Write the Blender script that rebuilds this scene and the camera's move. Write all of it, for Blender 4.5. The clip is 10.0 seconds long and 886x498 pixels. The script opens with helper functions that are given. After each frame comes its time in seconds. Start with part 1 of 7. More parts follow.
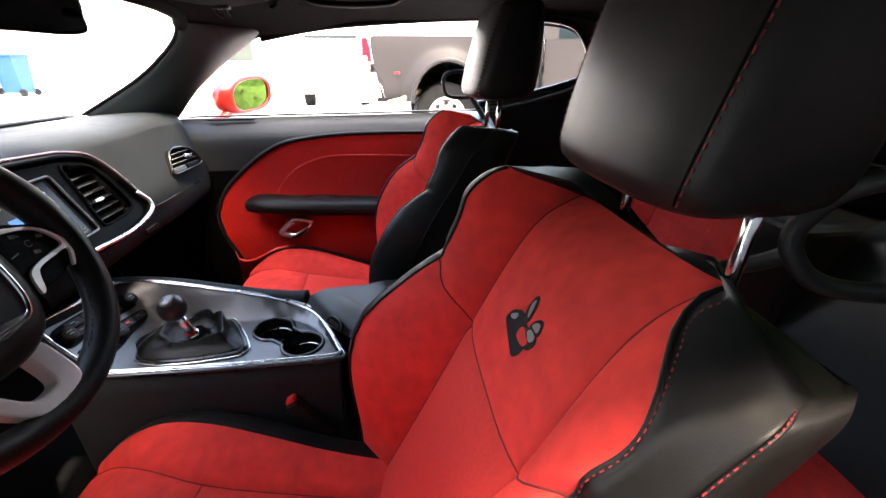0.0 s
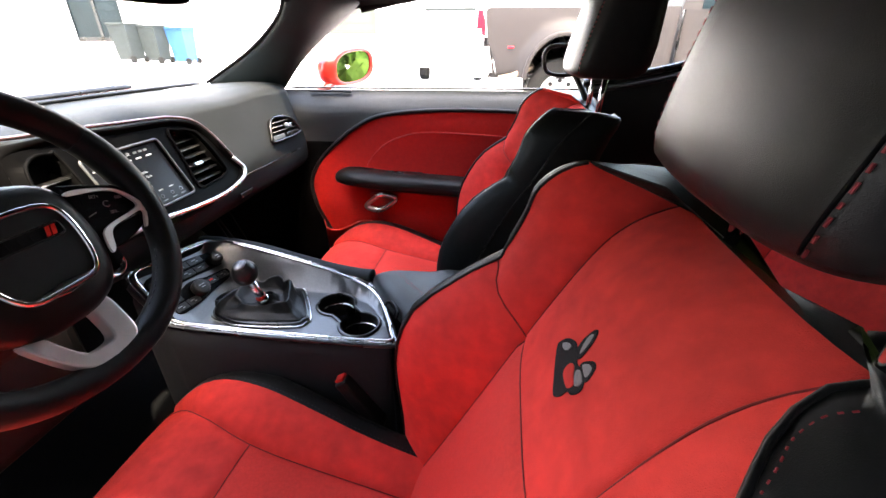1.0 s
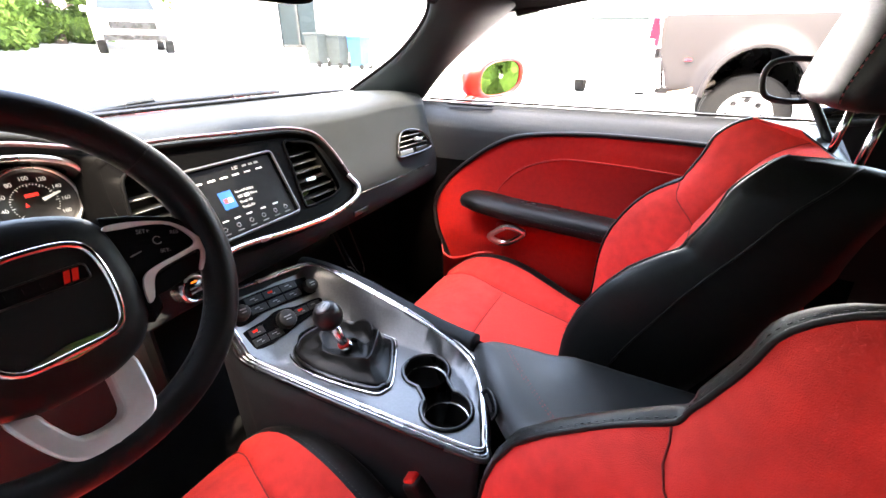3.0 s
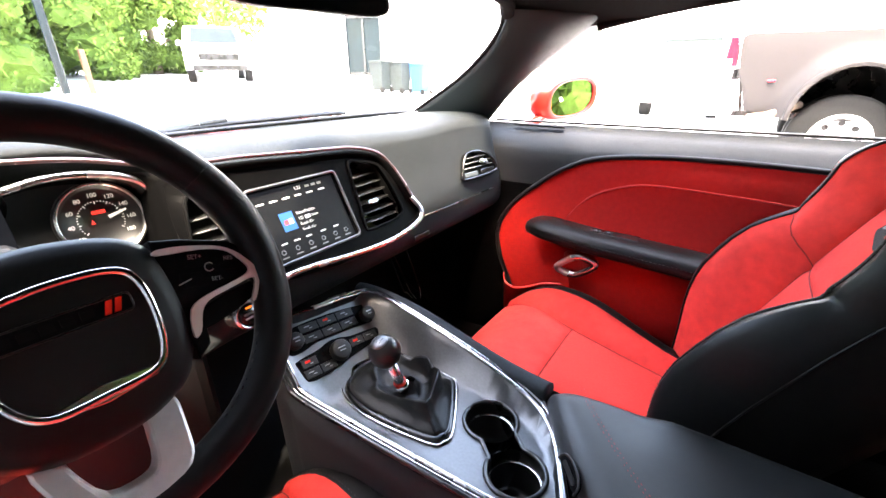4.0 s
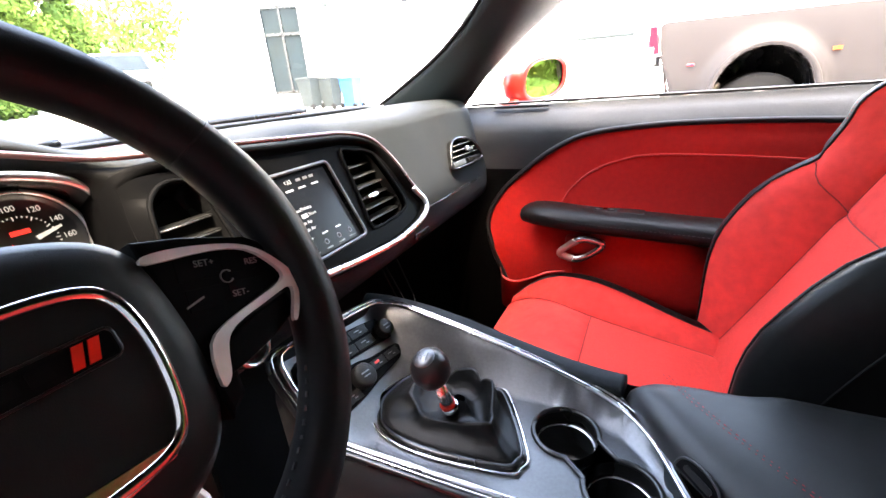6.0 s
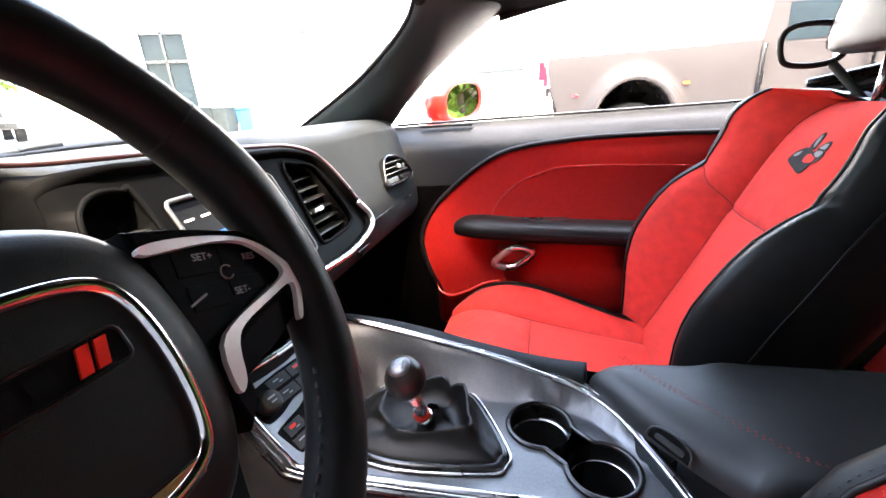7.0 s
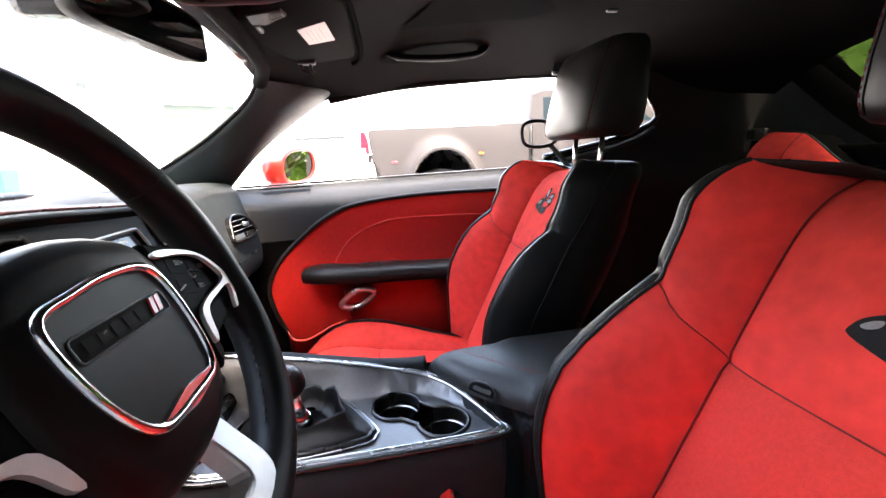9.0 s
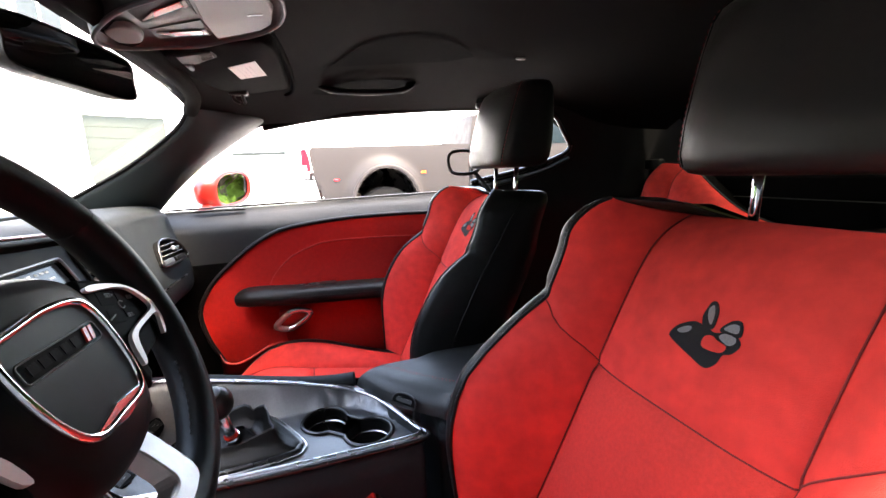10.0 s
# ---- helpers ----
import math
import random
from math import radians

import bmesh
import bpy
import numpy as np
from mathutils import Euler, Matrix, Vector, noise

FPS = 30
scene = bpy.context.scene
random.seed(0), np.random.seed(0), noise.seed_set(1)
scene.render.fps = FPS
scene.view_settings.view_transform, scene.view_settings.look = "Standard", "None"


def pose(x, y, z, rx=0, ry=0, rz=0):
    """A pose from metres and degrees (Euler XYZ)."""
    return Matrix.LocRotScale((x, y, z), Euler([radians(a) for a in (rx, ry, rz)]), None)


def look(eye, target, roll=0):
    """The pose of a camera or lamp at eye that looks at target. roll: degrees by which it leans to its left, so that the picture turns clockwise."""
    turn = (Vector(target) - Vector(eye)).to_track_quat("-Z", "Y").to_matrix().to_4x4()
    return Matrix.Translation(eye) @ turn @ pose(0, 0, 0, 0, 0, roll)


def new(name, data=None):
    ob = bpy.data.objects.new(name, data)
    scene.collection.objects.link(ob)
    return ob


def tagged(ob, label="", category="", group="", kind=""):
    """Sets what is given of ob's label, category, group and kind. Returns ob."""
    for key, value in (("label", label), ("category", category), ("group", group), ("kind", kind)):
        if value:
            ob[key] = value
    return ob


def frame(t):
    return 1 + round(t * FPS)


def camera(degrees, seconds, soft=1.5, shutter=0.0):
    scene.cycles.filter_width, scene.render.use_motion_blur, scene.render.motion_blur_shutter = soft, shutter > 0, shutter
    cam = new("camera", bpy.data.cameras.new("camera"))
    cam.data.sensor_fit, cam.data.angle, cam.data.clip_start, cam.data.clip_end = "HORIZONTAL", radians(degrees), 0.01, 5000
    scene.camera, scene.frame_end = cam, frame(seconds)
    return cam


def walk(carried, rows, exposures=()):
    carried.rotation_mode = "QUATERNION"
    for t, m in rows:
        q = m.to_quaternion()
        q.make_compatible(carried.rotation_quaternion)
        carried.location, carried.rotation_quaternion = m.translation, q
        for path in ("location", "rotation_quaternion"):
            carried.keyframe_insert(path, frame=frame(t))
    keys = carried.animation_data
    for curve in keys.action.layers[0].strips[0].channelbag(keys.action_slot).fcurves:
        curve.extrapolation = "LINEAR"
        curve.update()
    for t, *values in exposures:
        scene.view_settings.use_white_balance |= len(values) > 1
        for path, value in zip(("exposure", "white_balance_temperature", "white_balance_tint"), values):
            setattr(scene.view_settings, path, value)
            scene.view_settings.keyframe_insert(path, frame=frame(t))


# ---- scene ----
cam = camera(92.8, 10.0)
METRES, EYE, TILT, LEAN, TURN = 1.0, 1.2, -24.0, 0.0, -6.5
ROWS = [
    (0.0, 0.0, 0.0, 0.0, 0.0, 0.0, -0.0),
    (0.5, 0.0394, 0.0379, 0.0126, 6.06, -2.23, -3.6),
    (1.0, 0.0511, 0.0781, 0.0297, 13.24, -3.6, -6.07),
    (1.5, 0.0369, 0.1278, 0.0632, 17.57, -5.19, -8.01),
    (2.0, 0.0148, 0.1913, 0.0831, 22.19, -7.46, -9.92),
    (2.5, -0.0061, 0.2461, 0.1023, 26.65, -6.8, -12.15),
    (4.0, -0.0975, 0.3358, 0.1168, 38.53, -4.5, -15.31),
    (4.5, -0.1524, 0.3485, 0.1043, 40.16, -4.59, -15.84),
    (5.0, -0.1917, 0.3627, 0.0861, 39.79, -4.24, -14.31),
    (6.5, -0.2969, 0.3603, 0.0367, 25.0, 0.72, -6.08),
    (7.0, -0.3224, 0.3405, 0.0144, 19.32, 3.53, -4.28),
    (7.5, -0.3428, 0.3021, -0.0094, 13.72, 5.89, -2.34),
    (8.0, -0.3499, 0.2539, -0.0382, 8.13, 7.99, -0.09),
    (8.5, -0.3341, 0.1988, -0.0533, 2.56, 10.1, 2.14),
    (9.0, -0.3138, 0.1491, -0.065, -1.89, 11.78, 4.18),
    (9.5, -0.2979, 0.1062, -0.0701, -5.27, 12.93, 5.34),
    (10.0, -0.2751, 0.0634, -0.0727, -8.8, 13.29, 6.55),
]
walk(cam, [(t, pose(0, 0, EYE, TILT, LEAN, TURN) @ pose(METRES * x, METRES * y, METRES * z, 90 + pitch, roll, yaw)) for t, x, y, z, yaw, pitch, roll in ROWS], [(t, e, 8000, 10) for t, e in ((0.0, 4.85), (0.5, 5.1), (1.0, 5.22), (1.5, 5.28), (2.0, 5.6), (4.0, 5.85), (5.0, 5.74), (6.5, 5.78), (7.5, 5.82), (8.5, 5.68), (9.2, 5.4), (10.0, 5.2))])

from mathutils.geometry import delaunay_2d_cdt

# ---- light ----
SUN_EL, SUN_AZ = 66.0, 150.0
world = bpy.data.worlds.new("sky")
scene.world = world
world.use_nodes = True
wn, wl = world.node_tree.nodes, world.node_tree.links
sky = wn.new("ShaderNodeTexSky")
sky.sky_type, sky.sun_disc = "NISHITA", False
sky.dust_density = 3.0
sky.sun_elevation, sky.sun_rotation = radians(SUN_EL), radians(SUN_AZ)
wl.new(sky.outputs[0], wn["Background"].inputs[0])
wn["Background"].inputs[1].default_value = 0.15
sun = new("sun", bpy.data.lights.new("sun", "SUN"))
sun.data.energy, sun.data.angle, sun.data.color = 0.5, radians(2.0), (1.0, 0.96, 0.91)
# the sky's rotation turns clockwise from +y
SUN_DIR = Vector((math.sin(radians(SUN_AZ)) * math.cos(radians(SUN_EL)), math.cos(radians(SUN_AZ)) * math.cos(radians(SUN_EL)), math.sin(radians(SUN_EL))))
sun.matrix_world = look(SUN_DIR * 30, (0, 0, 0))


# ---- materials ----
def material(name, colour, rough=0.5, metal=0.0, vary=0.15, grain=60.0, blot=6.0, bump=0.15, bump_scale=400.0, pattern="noise", sheen=0.0, coat=0.0, spec=0.5, emit=None, glow=0.0, rough_vary=0.08):
    """A procedural surface: two scales of colour variation, gloss variation and a fine relief."""
    m = bpy.data.materials.new(name)
    m.use_nodes = True
    n, l = m.node_tree.nodes, m.node_tree.links
    b = n["Principled BSDF"]
    co = n.new("ShaderNodeTexCoord")
    fine, broad = n.new("ShaderNodeTexNoise"), n.new("ShaderNodeTexNoise")
    fine.inputs["Scale"].default_value, fine.inputs["Detail"].default_value = grain, 5
    broad.inputs["Scale"].default_value, broad.inputs["Detail"].default_value = blot, 3
    for t in (fine, broad):
        l.new(co.outputs["Object"], t.inputs["Vector"])
    add = n.new("ShaderNodeMath")
    add.operation = "ADD"
    l.new(fine.outputs[0], add.inputs[0])
    l.new(broad.outputs[0], add.inputs[1])
    ramp = n.new("ShaderNodeMapRange")
    ramp.inputs["From Min"].default_value, ramp.inputs["From Max"].default_value = 0.6, 1.4
    l.new(add.outputs[0], ramp.inputs["Value"])
    mix = n.new("ShaderNodeMix")
    mix.data_type = "RGBA"
    l.new(ramp.outputs[0], mix.inputs["Factor"])
    mix.inputs["A"].default_value = (*[c * (1 - vary) for c in colour], 1)
    mix.inputs["B"].default_value = (*[min(1, c * (1 + vary)) for c in colour], 1)
    l.new(mix.outputs["Result"], b.inputs["Base Color"])
    rr = n.new("ShaderNodeMapRange")
    rr.inputs["From Min"].default_value, rr.inputs["From Max"].default_value = 0.3, 0.7
    rr.inputs["To Min"].default_value, rr.inputs["To Max"].default_value = max(0.02, rough - rough_vary), min(1, rough + rough_vary)
    l.new(broad.outputs[0], rr.inputs["Value"])
    l.new(rr.outputs[0], b.inputs["Roughness"])
    b.inputs["Metallic"].default_value = metal
    b.inputs["Specular IOR Level"].default_value = spec
    b.inputs["Coat Weight"].default_value = coat
    b.inputs["Coat Roughness"].default_value = 0.05
    if sheen:
        b.inputs["Sheen Weight"].default_value = sheen
        b.inputs["Sheen Roughness"].default_value = 0.4
        b.inputs["Sheen Tint"].default_value = (*[min(1, c * 1.3) for c in colour], 1)
    if bump:
        h = n.new("ShaderNodeTexVoronoi" if pattern == "voronoi" else "ShaderNodeTexNoise")
        h.inputs["Scale"].default_value = bump_scale
        l.new(co.outputs["Object"], h.inputs["Vector"])
        bp = n.new("ShaderNodeBump")
        bp.inputs["Strength"].default_value, bp.inputs["Distance"].default_value = bump, 0.002
        l.new(h.outputs[0], bp.inputs["Height"])
        l.new(bp.outputs[0], b.inputs["Normal"])
    if emit:
        b.inputs["Emission Color"].default_value = (*emit, 1)
        b.inputs["Emission Strength"].default_value = glow
    return m


def glass_material(name, tint=(1, 1, 1)):
    m = bpy.data.materials.new(name)
    m.use_nodes = True
    n, l = m.node_tree.nodes, m.node_tree.links
    n.remove(n["Principled BSDF"])
    clear, gloss, mix, fres = (n.new("ShaderNode" + k) for k in ("BsdfTransparent", "BsdfGlossy", "MixShader", "Fresnel"))
    clear.inputs[0].default_value = (*tint, 1)
    gloss.inputs["Roughness"].default_value = 0.02
    fres.inputs["IOR"].default_value = 1.15
    l.new(fres.outputs[0], mix.inputs[0])
    l.new(clear.outputs[0], mix.inputs[1])
    l.new(gloss.outputs[0], mix.inputs[2])
    l.new(mix.outputs[0], n["Material Output"].inputs[0])
    return m


def leaf_material(name, colour):
    m = material(name, colour, 0.7, vary=0.4, grain=9, blot=1.2, bump=0, spec=0.04)
    return m


SUEDE = material("red_suede", (0.60, 0.040, 0.033), 0.92, vary=0.25, grain=38, blot=9, bump=0.35, bump_scale=900, sheen=0.35, spec=0.12)
SUEDE_RIB = material("red_ribbed_suede", (0.61, 0.043, 0.034), 0.9, vary=0.14, grain=200, blot=9, bump=0.6, bump_scale=620, sheen=0.3, spec=0.12)
DOOR_CLOTH = material("red_door_cloth", (0.44, 0.012, 0.0095), 0.8, vary=0.15, grain=80, blot=6, bump=0.25, bump_scale=700, sheen=0.15, spec=0.2)
DOOR_RED = material("red_door_plastic", (0.50, 0.013, 0.010), 0.5, vary=0.08, grain=80, blot=4, bump=0.15, bump_scale=800)
LEATHER = material("black_leather", (0.0092, 0.0086, 0.0082), 0.38, vary=0.25, grain=90, blot=10, bump=0.12, bump_scale=1500, pattern="voronoi", spec=0.14, rough_vary=0.03)
LID_VINYL = material("black_lid_vinyl", (0.0140, 0.0136, 0.0134), 0.5, vary=0.2, grain=90, blot=10, bump=0.14, bump_scale=1500, pattern="voronoi", spec=0.36)
BOOT_LEATHER = material("boot_leather", (0.0030, 0.0030, 0.0030), 0.42, vary=0.25, grain=120, blot=14, bump=0.2, bump_scale=1200, pattern="voronoi", spec=0.25)
WHEEL_LEATHER = material("wheel_leather", (0.0042, 0.0042, 0.0042), 0.46, vary=0.25, grain=120, blot=14, bump=0.07, bump_scale=1500, pattern="voronoi", spec=0.15)
KNOB_BLACK = material("black_knob", (0.006, 0.006, 0.006), 0.34, vary=0.15, grain=120, blot=30, bump=0.04, bump_scale=900, spec=0.35)
PLASTIC = material("black_plastic", (0.006, 0.006, 0.006), 0.52, vary=0.2, grain=150, blot=7, bump=0.3, bump_scale=900, spec=0.28)
DOOR_SOFT = material("soft_door_skin", (0.0195, 0.0218, 0.0232), 0.5, vary=0.15, grain=160, blot=5, bump=0.2, bump_scale=1300, pattern="voronoi", spec=0.32)
SOFT_DASH = material("soft_dash_skin", (0.0155, 0.0178, 0.0192), 0.6, vary=0.15, grain=160, blot=5, bump=0.2, bump_scale=1300, pattern="voronoi", spec=0.07)
SATIN_BLACK = material("satin_black", (0.005, 0.005, 0.005), 0.28, vary=0.15, grain=60, blot=6, bump=0.05)
GLOSS_BLACK = material("gloss_black", (0.006, 0.006, 0.007), 0.12, vary=0.1, grain=60, blot=6, bump=0)
BEZEL = material("dark_satin_metal", (0.0017, 0.0017, 0.0018), 0.46, vary=0.12, grain=90, blot=5, bump=0.05, spec=0.02)
GRAPHITE = material("brushed_graphite", (0.128, 0.129, 0.132), 0.48, metal=0.85, vary=0.14, grain=220, blot=7, bump=0.12, bump_scale=350)
CHROME = material("chrome", (0.75, 0.75, 0.76), 0.12, metal=1.0, vary=0.05, grain=40, blot=9, bump=0, rough_vary=0.05)
SATIN_CHROME = material("satin_chrome", (0.62, 0.62, 0.63), 0.26, metal=1.0, vary=0.08, grain=60, blot=9, bump=0.04)
HANDLE_SILVER = material("satin_silver_handle", (0.68, 0.67, 0.66), 0.27, metal=0.9, vary=0.08, grain=120, blot=8, bump=0.04)
SPOKE_SILVER = material("satin_silver_spoke", (0.56, 0.53, 0.505), 0.40, metal=0.5, vary=0.08, grain=120, blot=8, bump=0.06)
BADGE_BLACK = material("matt_badge_black", (0.0020, 0.0020, 0.0020), 0.6, vary=0.1, grain=120, bump=0.05, spec=0.03)
BADGE_GREY = material("badge_grey", (0.0030, 0.0030, 0.0030), 0.55, vary=0.1, grain=120, bump=0.05, spec=0.05)
# black that stands in for the shade in roof recesses and gaps
RECESS_SHADE = material("recess_shade_cloth", (0.0013, 0.0012, 0.0012), 0.98, vary=0.3, grain=250, blot=4, bump=0.4, bump_scale=700, spec=0.02)
VOID_CLOTH = material("black_mesh_cloth", (0.0030, 0.0028, 0.0028), 0.98, vary=0.3, grain=300, blot=6, bump=0.4, bump_scale=600, spec=0.0)
CARPET = material("black_carpet", (0.006, 0.006, 0.006), 0.95, vary=0.4, grain=300, blot=12, bump=0.8, bump_scale=500, spec=0.1)
HEADLINER = material("dark_headliner_cloth", (0.0062, 0.0056, 0.0054), 0.97, vary=0.18, grain=250, blot=3, bump=0.4, bump_scale=900, spec=0.03)
PILLAR = material("pillar_cloth", (0.017, 0.024, 0.024), 0.55, vary=0.15, grain=250, blot=5, bump=0.3, bump_scale=900, spec=0.22)
OHC_GREY = material("overhead_grey_plastic", (0.034, 0.031, 0.030), 0.55, vary=0.1, grain=120, blot=5, bump=0.15, bump_scale=800)
THREAD_RED = material("red_thread", (0.30, 0.012, 0.018), 0.8, bump=0.3)
SEAM_DARK = material("dark_seam", (0.15, 0.009, 0.009), 0.95, bump=0)
THREAD_DARK_RED = material("dark_red_thread", (0.13, 0.006, 0.010), 0.8, bump=0.3)
OHC_LIGHT = material("light_grey_lid_plastic", (0.085, 0.08, 0.077), 0.5, vary=0.08, grain=120, blot=5, bump=0.1, bump_scale=800)
THREAD_GREY = material("grey_thread", (0.03, 0.03, 0.03), 0.8, bump=0.2)
STRIPE_RED = material("red_stripe", (0.62, 0.02, 0.012), 0.25, bump=0, vary=0.05)
EMBLEM_GREY = material("grey_embroidery", (0.17, 0.17, 0.175), 0.7, vary=0.3, grain=500, bump=0.5, bump_scale=900, sheen=0.2)
EMBLEM_DARK = material("charcoal_embroidery", (0.007, 0.007, 0.008), 0.75, vary=0.3, grain=500, bump=0.5, bump_scale=900, spec=0.15)
WHITE_INK = material("white_ink", (0.55, 0.55, 0.55), 0.5, bump=0, emit=(1, 1, 1), glow=0.012)
PRINT_GREY = material("grey_print", (0.15, 0.15, 0.15), 0.5, bump=0)
PAPER = material("white_label", (0.72, 0.70, 0.66), 0.6, vary=0.06, grain=90, bump=0.05)
SCREEN_DARK = material("screen_dark", (0.005, 0.0055, 0.006), 0.18, bump=0, spec=0.10, emit=(0.03, 0.035, 0.05), glow=0.012)
SCREEN_BLUE = material("screen_blue", (0.01, 0.06, 0.22), 0.3, bump=0, emit=(0.015, 0.09, 0.36), glow=0.016)
SCREEN_RED = material("screen_red", (0.4, 0.02, 0.02), 0.3, bump=0, emit=(1.0, 0.05, 0.04), glow=0.03)
AMBER = material("amber_light", (0.6, 0.12, 0.02), 0.3, bump=0, emit=(1.0, 0.2, 0.03), glow=0.03)
GAUGE_FACE = material("gauge_face", (0.01, 0.01, 0.01), 0.35, bump=0)
BUCKLE_RED = material("red_buckle_button", (0.65, 0.02, 0.015), 0.35, bump=0)
# mirror metal darkened to stand in for the dark cabin it reflects
DARK_CABIN_MIRROR = material("dark_cabin_mirror", (0.10, 0.105, 0.11), 0.03, metal=1.0, vary=0.03, bump=0, rough_vary=0.0)
GLASS = glass_material("clear_glass")
# tint added and set deep to hold back light from the rear
TINTED = glass_material("dark_tinted_glass", (0.10, 0.115, 0.11))
MIRROR = material("mirror_silver", (0.92, 0.92, 0.92), 0.02, metal=1.0, vary=0.0, bump=0, rough_vary=0.0)
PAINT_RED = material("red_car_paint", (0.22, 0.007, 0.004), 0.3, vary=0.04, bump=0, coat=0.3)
PAINT_GREY = material("grey_truck_paint", (0.027, 0.0245, 0.025), 0.5, vary=0.06, grain=200, bump=0, spec=0.10)
PAINT_WHITE = material("white_paint", (0.78, 0.78, 0.77), 0.35, vary=0.03, bump=0, coat=0.5)
RUBBER = material("tyre_rubber", (0.008, 0.008, 0.008), 0.8, vary=0.3, grain=60, bump=0.3, bump_scale=200, spec=0.1)
STEEL = material("wheel_steel", (0.55, 0.55, 0.55), 0.35, metal=0.8, vary=0.15, grain=40, bump=0.05)
RUST = material("rusty_pipe", (0.16, 0.12, 0.09), 0.6, metal=0.5, vary=0.4, grain=40, bump=0.2)
# satin metal with a red reflection tinted into its base colour
SATIN_RED_REFLECTION = material("satin_trim_red_reflection", (0.20, 0.13, 0.13), 0.3, metal=0.9, vary=0.1, grain=90, blot=5, bump=0)
TAIL_RED = material("tail_lamp_red", (0.55, 0.01, 0.02), 0.15, bump=0, coat=0.8)
CONCRETE = material("concrete", (0.53, 0.535, 0.54), 0.9, vary=0.12, grain=9, blot=0.5, bump=0.4, bump_scale=60, spec=0.2)
ASPHALT = material("asphalt", (0.05, 0.05, 0.052), 0.9, vary=0.3, grain=70, blot=1.2, bump=0.6, bump_scale=120, spec=0.2)
# pale base stands in for bright sky reflected in the upper panes
SKY_PALE_GLASS = material("sky_pale_window", (0.030, 0.036, 0.039), 0.25, vary=0.25, grain=3, blot=0.8, bump=0, spec=0.1)
SHUTTER = material("pale_green_shutter", (0.038, 0.045, 0.038), 0.6, vary=0.08, grain=12, blot=0.8, bump=0.1, spec=0.2)
STUCCO = material("white_stucco", (0.78, 0.79, 0.80), 0.9, vary=0.05, grain=12, blot=0.5, bump=0.4, bump_scale=40, spec=0.2)
STUCCO_GREY = material("grey_render", (0.07, 0.068, 0.066), 0.9, vary=0.15, grain=12, blot=0.7, bump=0.4, bump_scale=40, spec=0.2)
DARK_GLASS = material("dark_window", (0.007, 0.012, 0.0145), 0.2, vary=0.35, grain=3, blot=0.7, bump=0, spec=0.10)
BLUE_PLASTIC = material("blue_plastic", (0.018, 0.062, 0.15), 0.5, vary=0.12, grain=8, blot=2, bump=0.1, spec=0.1)
GREY_BIN = material("grey_plastic", (0.022, 0.027, 0.027), 0.6, vary=0.15, grain=8, blot=2, bump=0.1, spec=0.08)
BARK = material("bark", (0.12, 0.09, 0.06), 0.9, vary=0.4, grain=20, blot=4, bump=0.8, bump_scale=30)
LEAF = leaf_material("leaf_green", (0.072, 0.118, 0.024))
# lighter leaf copy: sunlight put into the colour of the rear trees
LEAF_SUNLIT = leaf_material("leaf_sunlit_green", (0.15, 0.23, 0.04))
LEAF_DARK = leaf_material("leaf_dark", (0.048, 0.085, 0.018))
WOOD = material("weathered_wood", (0.07, 0.030, 0.014), 0.8, vary=0.3, grain=15, bump=0.3, bump_scale=60)


# ---- helpers for shapes ----
def mesh_data(name, verts, faces, mat, smooth=True):
    me = bpy.data.meshes.new(name)
    me.from_pydata([tuple(v) for v in verts], [], faces)
    me.materials.append(mat)
    me.update()
    if smooth:
        me.shade_smooth()
    return me


def under(ob, parent):
    if parent is not None:
        ob.parent = parent
        ob.matrix_parent_inverse = Matrix.Translation(-parent.location) if parent.data is None else Matrix()


def piece(name, verts, faces, mat, parent=None, label="", smooth=True):
    """One mesh object, in world coordinates, under a thing or a part."""
    ob = new(name, mesh_data(name, verts, faces, mat, smooth))
    under(ob, parent)
    if label:
        ob["label"] = label
    return ob


def part(name, bm, mat, parent=None, label="", smooth=False):
    """Links a bmesh as one mesh object under a thing or a part."""
    bmesh.ops.recalc_face_normals(bm, faces=bm.faces)
    me = bpy.data.meshes.new(name)
    bm.to_mesh(me)
    bm.free()
    me.materials.append(mat)
    if smooth:
        me.shade_smooth()
    ob = new(name, me)
    under(ob, parent)
    if label:
        ob["label"] = label
    return ob


def thing(name, label, category, at=(0, 0, 0), group="", kind=""):
    """An empty at a thing's base that carries its parts."""
    ob = new(name)
    ob.location = at
    return tagged(ob, label, category, group, kind)


def box(x0, x1, y0, y1, z0, z1, r=0.0, seg=2):
    bm = bmesh.new()
    bmesh.ops.create_cube(bm, size=1, matrix=Matrix.Translation(((x0 + x1) / 2, (y0 + y1) / 2, (z0 + z1) / 2)) @ Matrix.Diagonal((x1 - x0, y1 - y0, z1 - z0, 1)))
    if r:
        bmesh.ops.bevel(bm, geom=bm.edges[:], offset=r, segments=seg, profile=0.5, affect="EDGES")
    return bm


def cyl(r, h, m=Matrix(), seg=32, r2=None, bevel=0.0):
    """A cylinder along its own z, its middle at m."""
    bm = bmesh.new()
    bmesh.ops.create_cone(bm, cap_ends=True, segments=seg, radius1=r, radius2=r if r2 is None else r2, depth=h)
    if bevel:
        rim = [e for e in bm.edges if abs(e.verts[0].co.z - e.verts[1].co.z) < 1e-6]
        bmesh.ops.bevel(bm, geom=rim, offset=bevel, segments=2, profile=0.5, affect="EDGES")
    bm.transform(m)
    return bm


